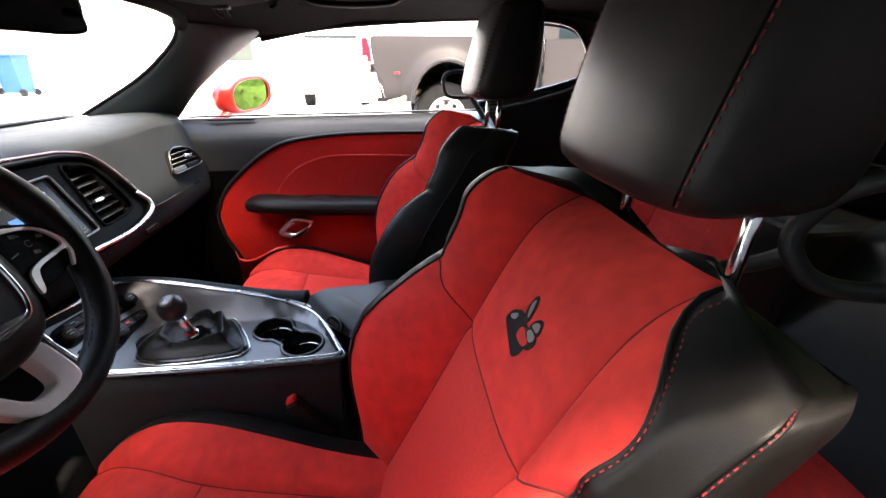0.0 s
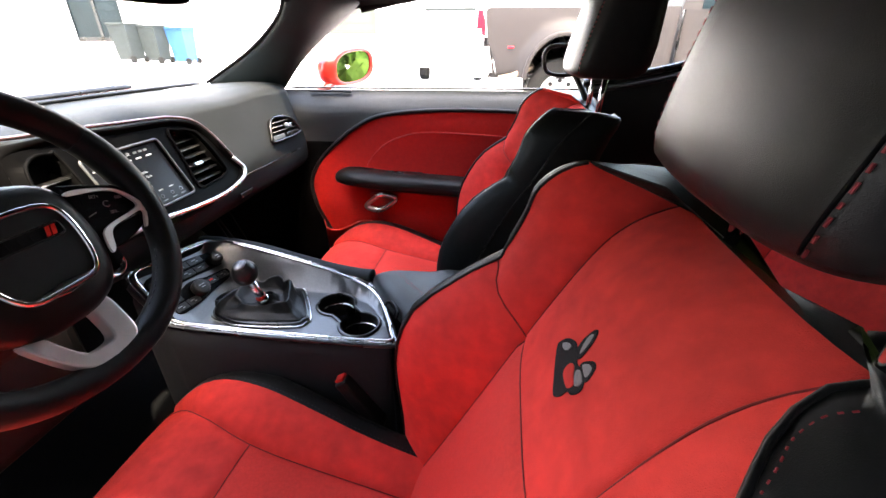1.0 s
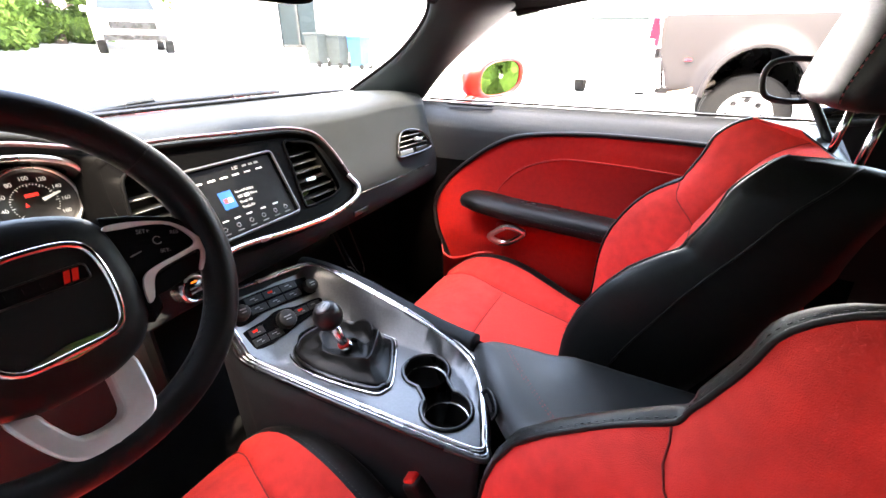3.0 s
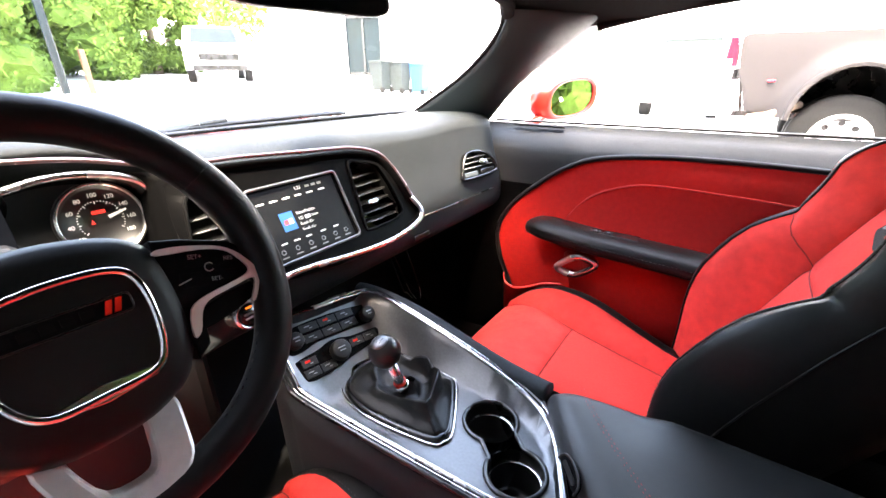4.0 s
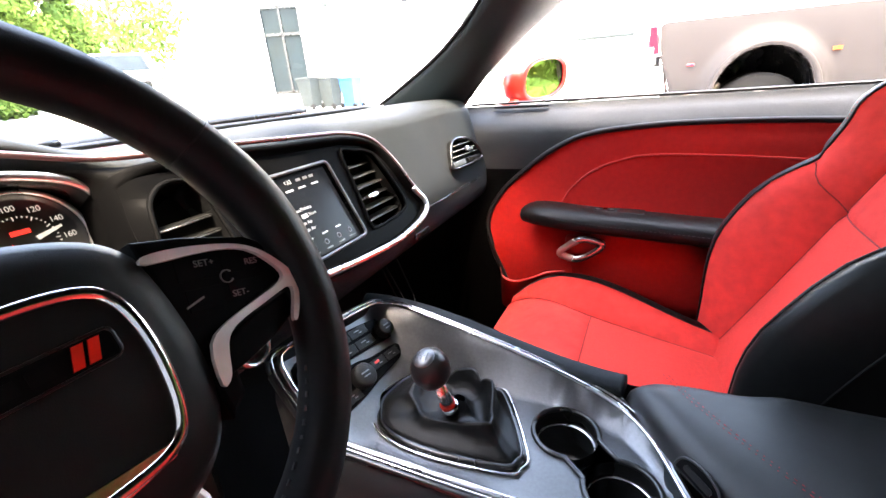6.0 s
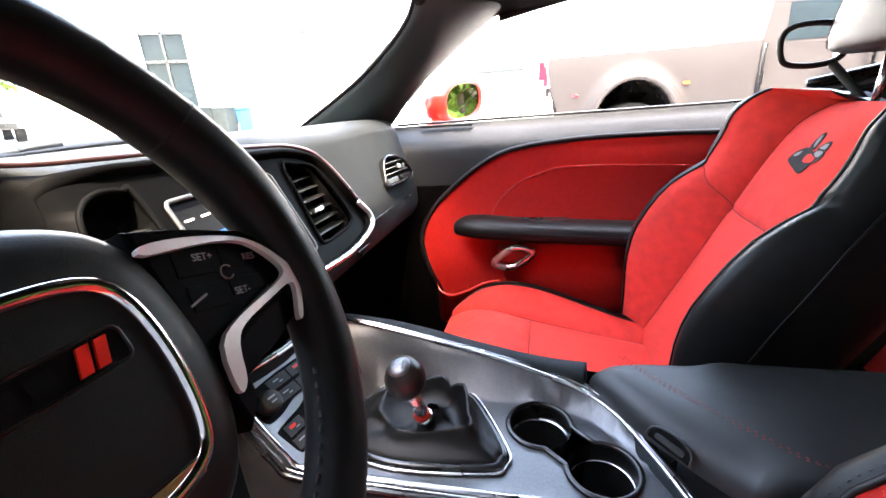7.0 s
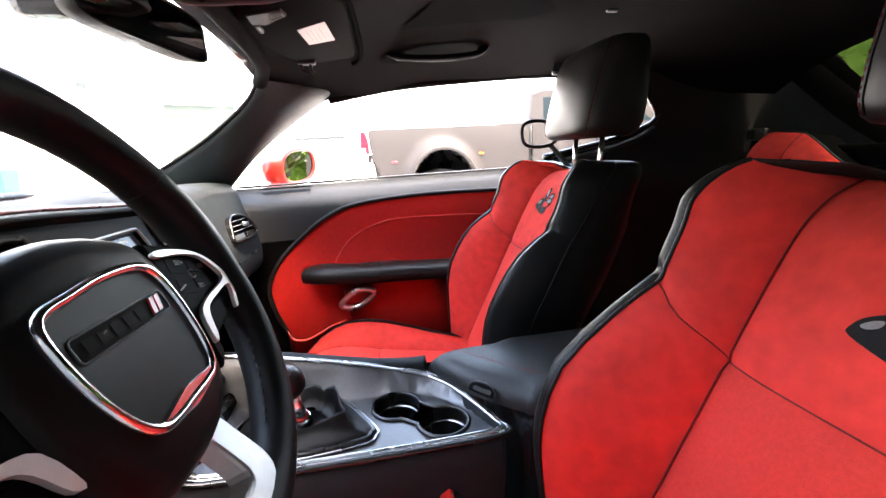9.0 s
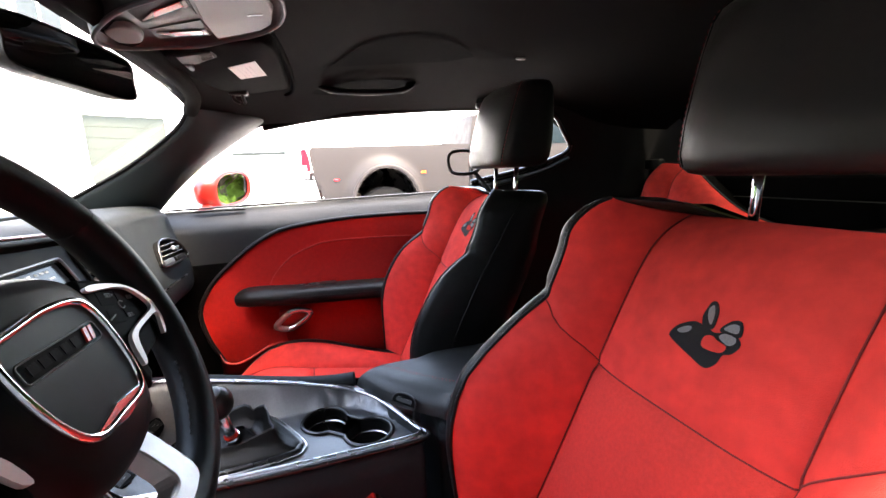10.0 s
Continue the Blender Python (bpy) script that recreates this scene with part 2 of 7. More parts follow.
def lathe(profile, m=Matrix(), seg=32):
    """Turns (radius, height) points round z."""
    verts, faces = [], []
    k = len(profile)
    for i in range(seg):
        a = 2 * math.pi * i / seg
        verts += [m @ Vector((r * math.cos(a), r * math.sin(a), h)) for r, h in profile]
    for i in range(seg):
        j = (i + 1) % seg
        faces += [(i * k + p, j * k + p, j * k + p + 1, i * k + p + 1) for p in range(k - 1)]
    return verts, faces


def ball(r, m=Matrix(), u=24, v=14):
    bm = bmesh.new()
    bmesh.ops.create_uvsphere(bm, u_segments=u, v_segments=v, radius=r, matrix=m)
    return bm


def spline(pts, n=12, closed=False):
    """A smooth line through the points."""
    p = [Vector(q) for q in pts]
    k, out = len(p), []
    last = k if closed else k - 1
    for i in range(last):
        a, b, c, d = (p[(i + o) % k] if closed else p[min(max(i + o, 0), k - 1)] for o in (-1, 0, 1, 2))
        for s in range(n):
            t = s / n
            out.append(0.5 * (2 * b + (c - a) * t + (2 * a - 5 * b + 4 * c - d) * t * t + (3 * b - a - 3 * c + d) * t ** 3))
    if not closed:
        out.append(p[-1])
    return out


def table(rows, x):
    """A smooth value from rows of (x, value)."""
    if x <= rows[0][0]:
        return rows[0][1]
    for (a, va), (b, vb) in zip(rows, rows[1:]):
        if x <= b:
            t = (x - a) / (b - a)
            t = t * t * (3 - 2 * t) * 0.5 + t * 0.5
            return va + (vb - va) * t
    return rows[-1][1]


def smooth_table(rows, x):
    """A value from rows of (x, value) on a curve without kinks."""
    if x <= rows[0][0]:
        return rows[0][1]
    if x >= rows[-1][0]:
        return rows[-1][1]
    k = next(i for i in range(len(rows) - 1) if x <= rows[i + 1][0])

    def slope(i):
        a, b = rows[max(0, i - 1)], rows[min(len(rows) - 1, i + 1)]
        return (b[1] - a[1]) / (b[0] - a[0])

    (xa, va), (xb, vb) = rows[k], rows[k + 1]
    h = xb - xa
    t = (x - xa) / h
    return (2 * t ** 3 - 3 * t * t + 1) * va + (t ** 3 - 2 * t * t + t) * h * slope(k) + (3 * t * t - 2 * t ** 3) * vb + (t ** 3 - t * t) * h * slope(k + 1)


def sweep(path, section, closed=False, up=(0, 0, 1)):
    """Carries a closed section, a list of (side, up), along a path."""
    p = [Vector(q) for q in path]
    k, verts, faces = len(p), [], []
    n = len(section)
    for i in range(k):
        a = p[(i - 1) % k] if closed or i else p[0]
        b = p[(i + 1) % k] if closed or i < k - 1 else p[-1]
        d = (b - a).normalized()
        side = d.cross(Vector(up))
        side = side.normalized() if side.length > 1e-5 else Vector((1, 0, 0))
        top = side.cross(d)
        for u, v in section:
            verts.append(p[i] + side * u + top * v)
    for i in range(k if closed else k - 1):
        j = (i + 1) % k
        faces += [(i * n + q, i * n + (q + 1) % n, j * n + (q + 1) % n, j * n + q) for q in range(n)]
    if not closed:
        faces += [tuple(range(n))[::-1], tuple(range((k - 1) * n, k * n))]
    return verts, faces


def ring(r, n=10, flat=1.0):
    return [(r * math.cos(2 * math.pi * i / n), flat * r * math.sin(2 * math.pi * i / n)) for i in range(n)]


def tube(name, path, r, mat, parent=None, label="", closed=False, n=8, up=(0, 0, 1), flat=1.0):
    return piece(name, *sweep(path, ring(r, n, flat), closed, up), mat, parent, label)


def stitches(path, length=0.006, gap=0.004, r=0.0009):
    """Short threads along a line, in one mesh."""
    verts, faces = [], []
    p = [Vector(q) for q in path]
    dist, on = 0.0, []
    for a, b in zip(p, p[1:]):
        seg = (b - a).length
        s = 0.0
        while s < seg:
            if (dist + s) % (length + gap) < length:
                on.append((a.lerp(b, s / seg), (b - a).normalized(), (dist + s) // (length + gap)))
            s += 0.0015
        dist += seg
    runs = {}
    for q, d, k in on:
        runs.setdefault(k, []).append((q, d))
    for run in runs.values():
        if len(run) < 2:
            continue
        (a, d), (b, _) = run[0], run[-1]
        side = d.cross(Vector((0.3, 0.5, 0.8))).normalized() * r
        top = side.cross(d).normalized() * r
        i = len(verts)
        verts += [a + side, a + top, a - side, a - top, b + side, b + top, b - side, b - top]
        faces += [(i, i + 1, i + 5, i + 4), (i + 1, i + 2, i + 6, i + 5), (i + 2, i + 3, i + 7, i + 6), (i + 3, i, i + 4, i + 7)]
    return verts, faces


def grid(fn, us, vs, wrap=False):
    """A sheet of points fn(u, v)."""
    verts = [fn(u, v) for v in vs for u in us]
    n = len(us)
    faces = []
    for j in range(len(vs) - 1):
        for i in range(n if wrap else n - 1):
            k = (i + 1) % n
            faces.append((j * n + i, j * n + k, (j + 1) * n + k, (j + 1) * n + i))
    return verts, faces


def frange(a, b, n):
    return [a + (b - a) * i / n for i in range(n + 1)]


def words(text, size, m, mat, parent, name="lettering", extrude=0.0002, align="CENTER"):
    cu = bpy.data.curves.new(name, "FONT")
    cu.body, cu.size, cu.extrude, cu.align_x, cu.align_y = text, size, extrude, align, "CENTER"
    cu.materials.append(mat)
    ob = new(name, cu)
    ob.matrix_basis = m
    under(ob, parent)
    return ob


def slab(outline, lift, thick, mat, name, parent, label="", r=0.0, seg=2):
    """A plate: an outline of points on a surface, and the way in which it is thick."""
    bm = bmesh.new()
    w = Vector(lift).normalized()
    f = bm.faces.new([bm.verts.new(Vector(p) + w * thick) for p in outline])
    ex = bmesh.ops.extrude_face_region(bm, geom=[f])
    bmesh.ops.translate(bm, vec=-w * thick, verts=[v for v in ex["geom"] if isinstance(v, bmesh.types.BMVert)])
    if r:
        rim = [e for e in f.edges]
        bmesh.ops.bevel(bm, geom=rim, offset=r, segments=seg, profile=0.5, affect="EDGES")
    return part(name, bm, mat, parent, label)


def framed(origin, side, up):
    """A pose with x along side, y along up (a panel's own plane) and z out of it."""
    s = Vector(side).normalized()
    u = Vector(up)
    u = (u - s * u.dot(s)).normalized()
    w = s.cross(u)
    return Matrix(((s.x, u.x, w.x, origin[0]), (s.y, u.y, w.y, origin[1]), (s.z, u.z, w.z, origin[2]), (0, 0, 0, 1)))


def on(m, pts):
    return [m @ Vector((p[0], p[1], p[2] if len(p) > 2 else 0)) for p in pts]


def round_rect(w, h, r, n=5, cx=0.0, cy=0.0):
    out = []
    for sx, sy, a0 in ((1, 1, 0), (-1, 1, 90), (-1, -1, 180), (1, -1, 270)):
        for i in range(n + 1):
            a = radians(a0 + 90 * i / n)
            out.append((cx + sx * (w / 2 - r) + r * math.cos(a), cy + sy * (h / 2 - r) + r * math.sin(a)))
    return out


def plate(outline, holes, height, step=0.02):
    """A sheet over an outline in a plane, with holes; height(a, b) gives the point."""
    pts, edges = [], []
    for loop in [outline] + holes:
        k = len(pts)
        pts += [Vector(p[:2]) for p in loop]
        edges += [(k + i, k + (i + 1) % len(loop)) for i in range(len(loop))]

    def inside(p, loop):
        c, j = False, len(loop) - 1
        for i in range(len(loop)):
            (ax, ay), (bx, by) = loop[i][:2], loop[j][:2]
            if (ay > p[1]) != (by > p[1]) and p[0] < (bx - ax) * (p[1] - ay) / (by - ay) + ax:
                c = not c
            j = i
        return c

    xs, ys = [p[0] for p in outline], [p[1] for p in outline]
    for i in range(1, int((max(xs) - min(xs)) / step)):
        for j in range(1, int((max(ys) - min(ys)) / step)):
            q = (min(xs) + i * step + 0.0003, min(ys) + j * step + 0.0002)
            if inside(q, outline) and not any(inside(q, h) for h in holes):
                pts.append(Vector(q))
    v, _, f, _, _, _ = delaunay_2d_cdt(pts, edges, [], 0, 1e-5)
    keep = []
    for t in f:
        c = (sum(v[i].x for i in t) / 3, sum(v[i].y for i in t) / 3)
        if inside(c, outline) and not any(inside(c, h) for h in holes):
            keep.append(tuple(t))
    return [Vector(height(p.x, p.y)) for p in v], keep


# ---- the car's shell ----
C = 0.8125  # the car's middle line


# floor and tunnel
floor_v, floor_f = grid(lambda u, v: (u, v, 0.26 + 0.09 * math.exp(-((v - C) / 0.16) ** 2) + 0.22 * max(0, (-0.95 - u) / 0.35) ** 1.5 + 0.10 * (0.5 + 0.5 * math.tanh((u - 0.55) * 12))), frange(-1.35, 1.3, 40), frange(C - 0.85, C + 0.85, 40))
tagged(piece("floor", floor_v, floor_f, CARPET), "black carpeted car floor with a raised centre tunnel", "floor", kind="structure")

# ceiling: the headliner
EDGE_Z = [(-0.525, 1.292), (-0.45, 1.262), (-0.39, 1.266), (-0.08, 1.313), (0.30, 1.328), (0.6, 1.308), (0.85, 1.25), (1.3, 1.22)]


def roof_point(x, dy):
    a = abs(dy)
    top = table([(-0.525, 1.325), (-0.48, 1.350), (-0.42, 1.370), (-0.25, 1.395), (0.1, 1.408), (0.6, 1.400), (1.0, 1.372), (1.10, 1.360)], x)
    edge = table(EDGE_Z, x)
    half = table([(-0.525, 0.565), (-0.46, 0.655), (-0.38, 0.705), (0.0, 0.73), (0.5, 0.73), (0.8, 0.70), (1.25, 0.62)], x)
    t = min(1, a / half)
    return (x, C + math.copysign(min(a, half), dy), top - (top - edge) * t ** 3.2)


rv, rf = grid(lambda u, v: roof_point(u, v), frange(-0.56, 1.10, 60), [0.74 * k for k in frange(-1, 1, 40)])
tagged(piece("ceiling", rv, rf, HEADLINER), "dark grey cloth headliner of the car", "headliner", kind="structure")

# outer roof skin, closes the car above
ov, of = grid(lambda u, v: (lambda p: (p[0], p[1], p[2] + 0.045))(roof_point(u, v)), frange(-0.525, 1.10, 24), [0.74 * k for k in frange(-1, 1, 16)])
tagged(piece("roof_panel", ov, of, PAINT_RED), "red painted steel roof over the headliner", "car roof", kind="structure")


def pillar(side):
    s = 1 if side > 0 else -1
    inner = spline([(-1.03, 0.80, 1.030), (-0.80, 0.718, 1.135), (-0.67, 0.645, 1.203), (-0.582, 0.570, 1.255), (-0.540, 0.505, 1.292)], 8)
    outer = spline([(-0.755, 0.825, 1.010), (-0.64, 0.775, 1.115), (-0.51, 0.735, 1.205), (-0.40, 0.704, 1.268), (-0.345, 0.705, 1.292)], 8)
    verts, faces, n = [], [], 12
    for k, (a, b) in enumerate(zip(inner, outer)):
        fade = 1 - max(0, (k / (len(inner) - 1) - 0.65) / 0.35) ** 2
        for i in range(n + 1):
            t = i / n
            p = a.lerp(b, t)
            bulge = math.sin(math.pi * t) * 0.036 * fade
            q = Vector((p.x + bulge * 0.75, p.y - bulge * 0.55, p.z - bulge * 0.15))
            verts.append((q.x, C + s * q.y, q.z))
        for t, w in ((1.0, 1.0), (0.0, 0.25)):
            p = a.lerp(b, t)
            verts.append((p.x - 0.05 * w, C + s * (p.y + 0.05 * w), p.z + 0.03 * w))
    m = n + 3
    for j in range(len(inner) - 1):
        for i in range(m):
            k = (i + 1) % m
            faces.append((j * m + i, j * m + k, (j + 1) * m + k, (j + 1) * m + i))
    ob = piece("a_pillar", verts, faces, PILLAR)
    tagged(ob, "dark cloth-covered windscreen pillar trim", "pillar", kind="structure")
    return ob, inner


for sd in (1, -1):
    pil, edge_line = pillar(sd)
    tube("seal", [(p.x - 0.012, C + sd * (p.y + 0.004), p.z + 0.004) for p in edge_line], 0.005, RUBBER, pil, "black rubber seal")

# header bar over the windscreen
head_line = spline([(-0.552, -0.53, 1.278), (-0.530, -0.47, 1.298), (-0.517, -0.36, 1.308), (-0.514, -0.2, 1.314), (-0.514, 0.0, 1.316), (-0.514, 0.2, 1.314), (-0.517, 0.36, 1.308), (-0.530, 0.47, 1.298), (-0.552, 0.53, 1.278)], 6)
hv, hf = sweep([(p.x, C + p.y, p.z + 0.012) for p in head_line], ring(0.018, 10), up=(0, 0, 1))
tagged(piece("header_bar", hv, hf, HEADLINER), "dark cloth-covered bar over the windscreen", "windscreen header", kind="structure")

# side window surround: rail above, quarter trim behind
for sd in (1, -1):
    rail = spline([(-0.40, 0.70, 1.262), (-0.2, 0.722, 1.298), (0.05, 0.735, 1.318), (0.3, 0.738, 1.328), (0.5, 0.735, 1.318), (0.62, 0.73, 1.30), (0.70, 0.727, 1.245)], 6)
    rail_ob = piece("roof_rail", *sweep([(p.x, C + sd * (p.y + 0.008), p.z + 0.012) for p in rail], ring(0.020, 10)), HEADLINER)
    tagged(rail_ob, "dark padded rail above the side window", "roof rail", kind="structure")

    quarter_hole = spline([(0.30, 1.325), (0.50, 1.322), (0.605, 1.300), (0.665, 1.235), (0.700, 1.178), (0.645, 1.140), (0.50, 1.100), (0.30, 1.062)], 5)
    inner_edge = [(q[0], q[1]) for q in quarter_hole]
    loop = [(0.30, 1.40), (1.25, 1.40), (1.75, 1.06), (1.75, 0.25), (0.46, 0.25), (0.42, 0.60), (0.36, 1.0), (0.305, 1.052)] + inner_edge[::-1]

    def quarter_pt(x, z, sd=sd):
        off = 0.755 - 0.10 * max(0, z - 1.02) / 0.35 - 0.05 * max(0, x - 0.7) - 0.06 * math.exp(-((z - 0.95) / 0.12) ** 2) * min(1, max(0, x - 0.35) * 4)
        return (x, C + sd * off, z)

    qv, qf = plate(loop, [], quarter_pt, 0.05)
    q_ob = piece("wall_quarter", qv, qf, PLASTIC)
    tagged(q_ob, "black moulded rear side trim below the quarter window", "side trim", kind="structure")
    tube("seal", [quarter_pt(a + 0.0, b) for a, b in inner_edge], 0.010, SATIN_BLACK, q_ob, "black window seal")
    # paler tube stands in for the light along the sill
    ledge = [quarter_pt(a, b) for a, b in ((0.32, 1.040), (0.42, 1.056), (0.52, 1.078), (0.62, 1.106), (0.69, 1.140))]
    tube("window_ledge", [(x, y - sd * 0.008, z) for x, y, z in spline(ledge, 4)], 0.016, DOOR_SOFT, q_ob, "soft grey ledge below the quarter window", n=10, flat=0.6)
    # outer skin shuts out the light behind the trim
    sk = [(0.32, 1.00), (0.46, 0.2), (1.9, 0.2), (1.9, 1.05), (0.75, 1.10), (0.60, 1.07)]
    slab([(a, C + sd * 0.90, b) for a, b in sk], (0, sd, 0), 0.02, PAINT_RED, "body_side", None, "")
    tagged(bpy.context.scene.objects["body_side" if sd > 0 else "body_side.001"], "red painted rear flank of the car body", "car body", kind="structure")

# rear: parcel shelf, rear glass surround and tail
tagged(piece("parcel_shelf", *grid(lambda u, v: (u, C + v, 0.985 + 0.03 * math.sin((u - 1.1) * 3)), frange(1.08, 1.85, 8), frange(-0.78, 0.78, 10)), PLASTIC), "black parcel shelf behind the rear seat", "parcel shelf", kind="structure")
for sd in (1, -1):
    cp = piece("c_pillar", *grid(lambda u, v: (1.12 + 0.60 * u, C + sd * (0.50 + 0.255 * v + 0.05 * u), 1.345 - 0.33 * u - 0.06 * v), frange(0, 1, 10), frange(0, 1, 6)), HEADLINER)
    tagged(cp, "dark trim beside the rear window", "pillar", kind="structure")
back_glass = piece("window_2", *grid(lambda u, v: (1.10 + 0.62 * u, C + v, 1.375 - 0.35 * u - 0.05 * (v / 0.6) ** 2), frange(0, 1, 8), frange(-0.54, 0.54, 10)[::-1]), TINTED)
tagged(back_glass, "sloping dark-tinted glass rear window", "window", kind="structure")

# windscreen
wind = piece("window_1", *grid(lambda u, v: (-1.16 + 0.62 * u + 0.10 * (v / 0.8) ** 2 * (1 - 0.95 * u), C + v * (0.84 - 0.30 * u) / 0.8, 1.035 + 0.272 * u + 0.03 * u * (1 - u)), frange(0, 1, 12), frange(-0.8, 0.8, 24)[::-1]), GLASS)
wind.visible_shadow = False
tagged(wind, "sloping clear glass windscreen", "windscreen", kind="structure")

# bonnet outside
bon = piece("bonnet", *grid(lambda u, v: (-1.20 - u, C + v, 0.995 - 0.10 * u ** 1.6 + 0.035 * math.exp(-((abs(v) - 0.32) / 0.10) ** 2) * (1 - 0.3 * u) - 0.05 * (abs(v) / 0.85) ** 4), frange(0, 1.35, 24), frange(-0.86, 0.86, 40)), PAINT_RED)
tagged(bon, "red painted bonnet with raised ridges", "bonnet", kind="structure")
for sd in (1, -1):
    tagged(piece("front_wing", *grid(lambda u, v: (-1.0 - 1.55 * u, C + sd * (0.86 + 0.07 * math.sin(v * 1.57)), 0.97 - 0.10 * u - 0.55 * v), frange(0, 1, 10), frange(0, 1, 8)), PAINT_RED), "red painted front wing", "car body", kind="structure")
frit = tube("windscreen_seal", spline([(-1.172 + 0.10 * (v / 0.8) ** 2, C + v, 1.030) for v in frange(-0.8, 0.8, 10)], 3), 0.007, SATIN_BLACK)
tagged(frit, "black rubber seal along the foot of the windscreen", "window seal", kind="structure")
tagged(piece("cowl", *grid(lambda u, v: (-1.02 - 0.20 * u + 0.06 * (v / 0.8) ** 2, C + v, 1.012 - 0.02 * u), frange(0, 1, 3), frange(-0.82, 0.82, 20)), SATIN_BLACK), "black plastic cowl below the windscreen", "cowl", kind="structure")
firewall = part("firewall", box(-1.36, -1.30, C - 0.86, C + 0.86, 0.2, 1.0), CARPET)
tagged(firewall, "black carpeted bulkhead ahead of the footwells", "bulkhead", kind="structure")
for ya, yb in ((C - 0.20, C + 0.55), (C - 0.75, C - 0.05)):
    w = thing("wiper", "black windscreen wiper resting at the glass's foot", "wiper", (-1.16, ya, 1.02))
    tube("blade", spline([(-1.17, ya, 1.030), (-1.18, (ya + yb) / 2, 1.042), (-1.13, yb, 1.045)], 8), 0.008, SATIN_BLACK, w)
    tube("arm", [(-1.20, ya - 0.05, 1.02), (-1.175, (ya + yb) / 2, 1.052)], 0.007, SATIN_BLACK, w)

# footwell sides
for sd in (1, -1):
    kick = part("wall_kick", box(-1.36, -0.70, C + sd * 0.82 - 0.02, C + sd * 0.82 + 0.02, 0.2, 0.90), CARPET)
    tagged(kick, "black carpeted footwell side", "footwell side", kind="structure")

# driver's side sill under the open door
sill_l = part("door_sill", box(-0.75, 0.45, C - 0.88, C - 0.70, 0.2, 0.36, 0.02), SATIN_BLACK)
tagged(sill_l, "black sill of the open driver's door", "sill", kind="structure")


# ---- seats ----
PROF = [(0.42, -0.085), (0.55, -0.022), (0.65, 0.026), (0.82, 0.106), (0.94, 0.167), (1.0, 0.207), (1.035, 0.240), (1.06, 0.262), (1.09, 0.285)]
WID = [(0.42, 0.225), (0.55, 0.233), (0.65, 0.238), (0.75, 0.244), (0.80, 0.247), (0.86, 0.243), (0.905, 0.236), (0.95, 0.239), (0.98, 0.238), (1.02, 0.236), (1.045, 0.226), (1.06, 0.212), (1.09, 0.19)]
BOL = [(0.42, 0.010), (0.50, 0.040), (0.56, 0.070), (0.60, 0.092), (0.65, 0.119), (0.70, 0.141), (0.75, 0.153), (0.80, 0.151), (0.85, 0.131), (0.89, 0.103), (0.92, 0.086), (0.95, 0.086), (0.98, 0.094), (1.02, 0.114), (1.045, 0.120), (1.09, 0.120)]
INS = [(0.42, 0.150), (0.60, 0.142), (0.82, 0.136), (1.06, 0.136)]
# the softer outboard side of the driver's seat
WID_SOFT = [(0.42, 0.240), (0.55, 0.268), (0.68, 0.282), (0.80, 0.268), (0.905, 0.244), (0.97, 0.246), (1.03, 0.246), (1.06, 0.236), (1.09, 0.22)]
BOL_SOFT = [(0.42, 0.010), (0.50, 0.040), (0.58, 0.092), (0.65, 0.132), (0.72, 0.150), (0.785, 0.150), (0.835, 0.104), (0.905, 0.080), (0.97, 0.086), (1.03, 0.095), (1.09, 0.095)]
WORN_FLAT = [(0.70, 1.0), (0.80, 0.80), (0.88, 0.55), (0.95, 0.42), (1.0, 0.22), (1.03, 0.12)]
FRONT_T = [0, 0.03, 0.10, 0.20, 0.32, 0.45, 0.58, 0.70, 0.76, 0.84, 0.92, 1.0]
ZBASE = [0.42, 0.46, 0.50, 0.55, 0.60, 0.65, 0.70, 0.745, 0.785, 0.808, 0.816, 0.82, 0.824, 0.832, 0.85, 0.87, 0.89, 0.915, 0.94, 0.965, 0.985, 1.002, 1.014, 1.022, 1.027, 1.029]
ZROWS = sorted(ZBASE + [(a + b) / 2 for a, b in zip(ZBASE, ZBASE[1:]) if b - a > 0.011])
SIDE_COLS = ((1.045, 0.55, 0.9, 1), (1.065, 0.1, 0.75, 0.98), (1.06, None, 0.5, 0.92), (1.03, None, 0.3, 0.84), (0.97, None, 0.15, 0.72), (0.80, None, 0, 0.5), (0.5, None, 0, 0.3), (0.2, None, 0, 0.2), (0, None, 0, 0.2))
SIDE_D = (0, 0, -0.03, -0.075, -0.105, -0.118, -0.125, -0.128, -0.128)


def bolster_d(t, b, soft=False):
    if soft:
        return b * math.sin(math.pi / 2 * t / 0.66) ** 0.9 if t < 0.66 else b * (1 - 0.55 * ((t - 0.66) / 0.34) ** 2)
    return b * math.sin(math.pi / 2 * t / 0.90) if t < 0.90 else b * (1 - 0.10 * ((t - 0.90) / 0.10) ** 2)


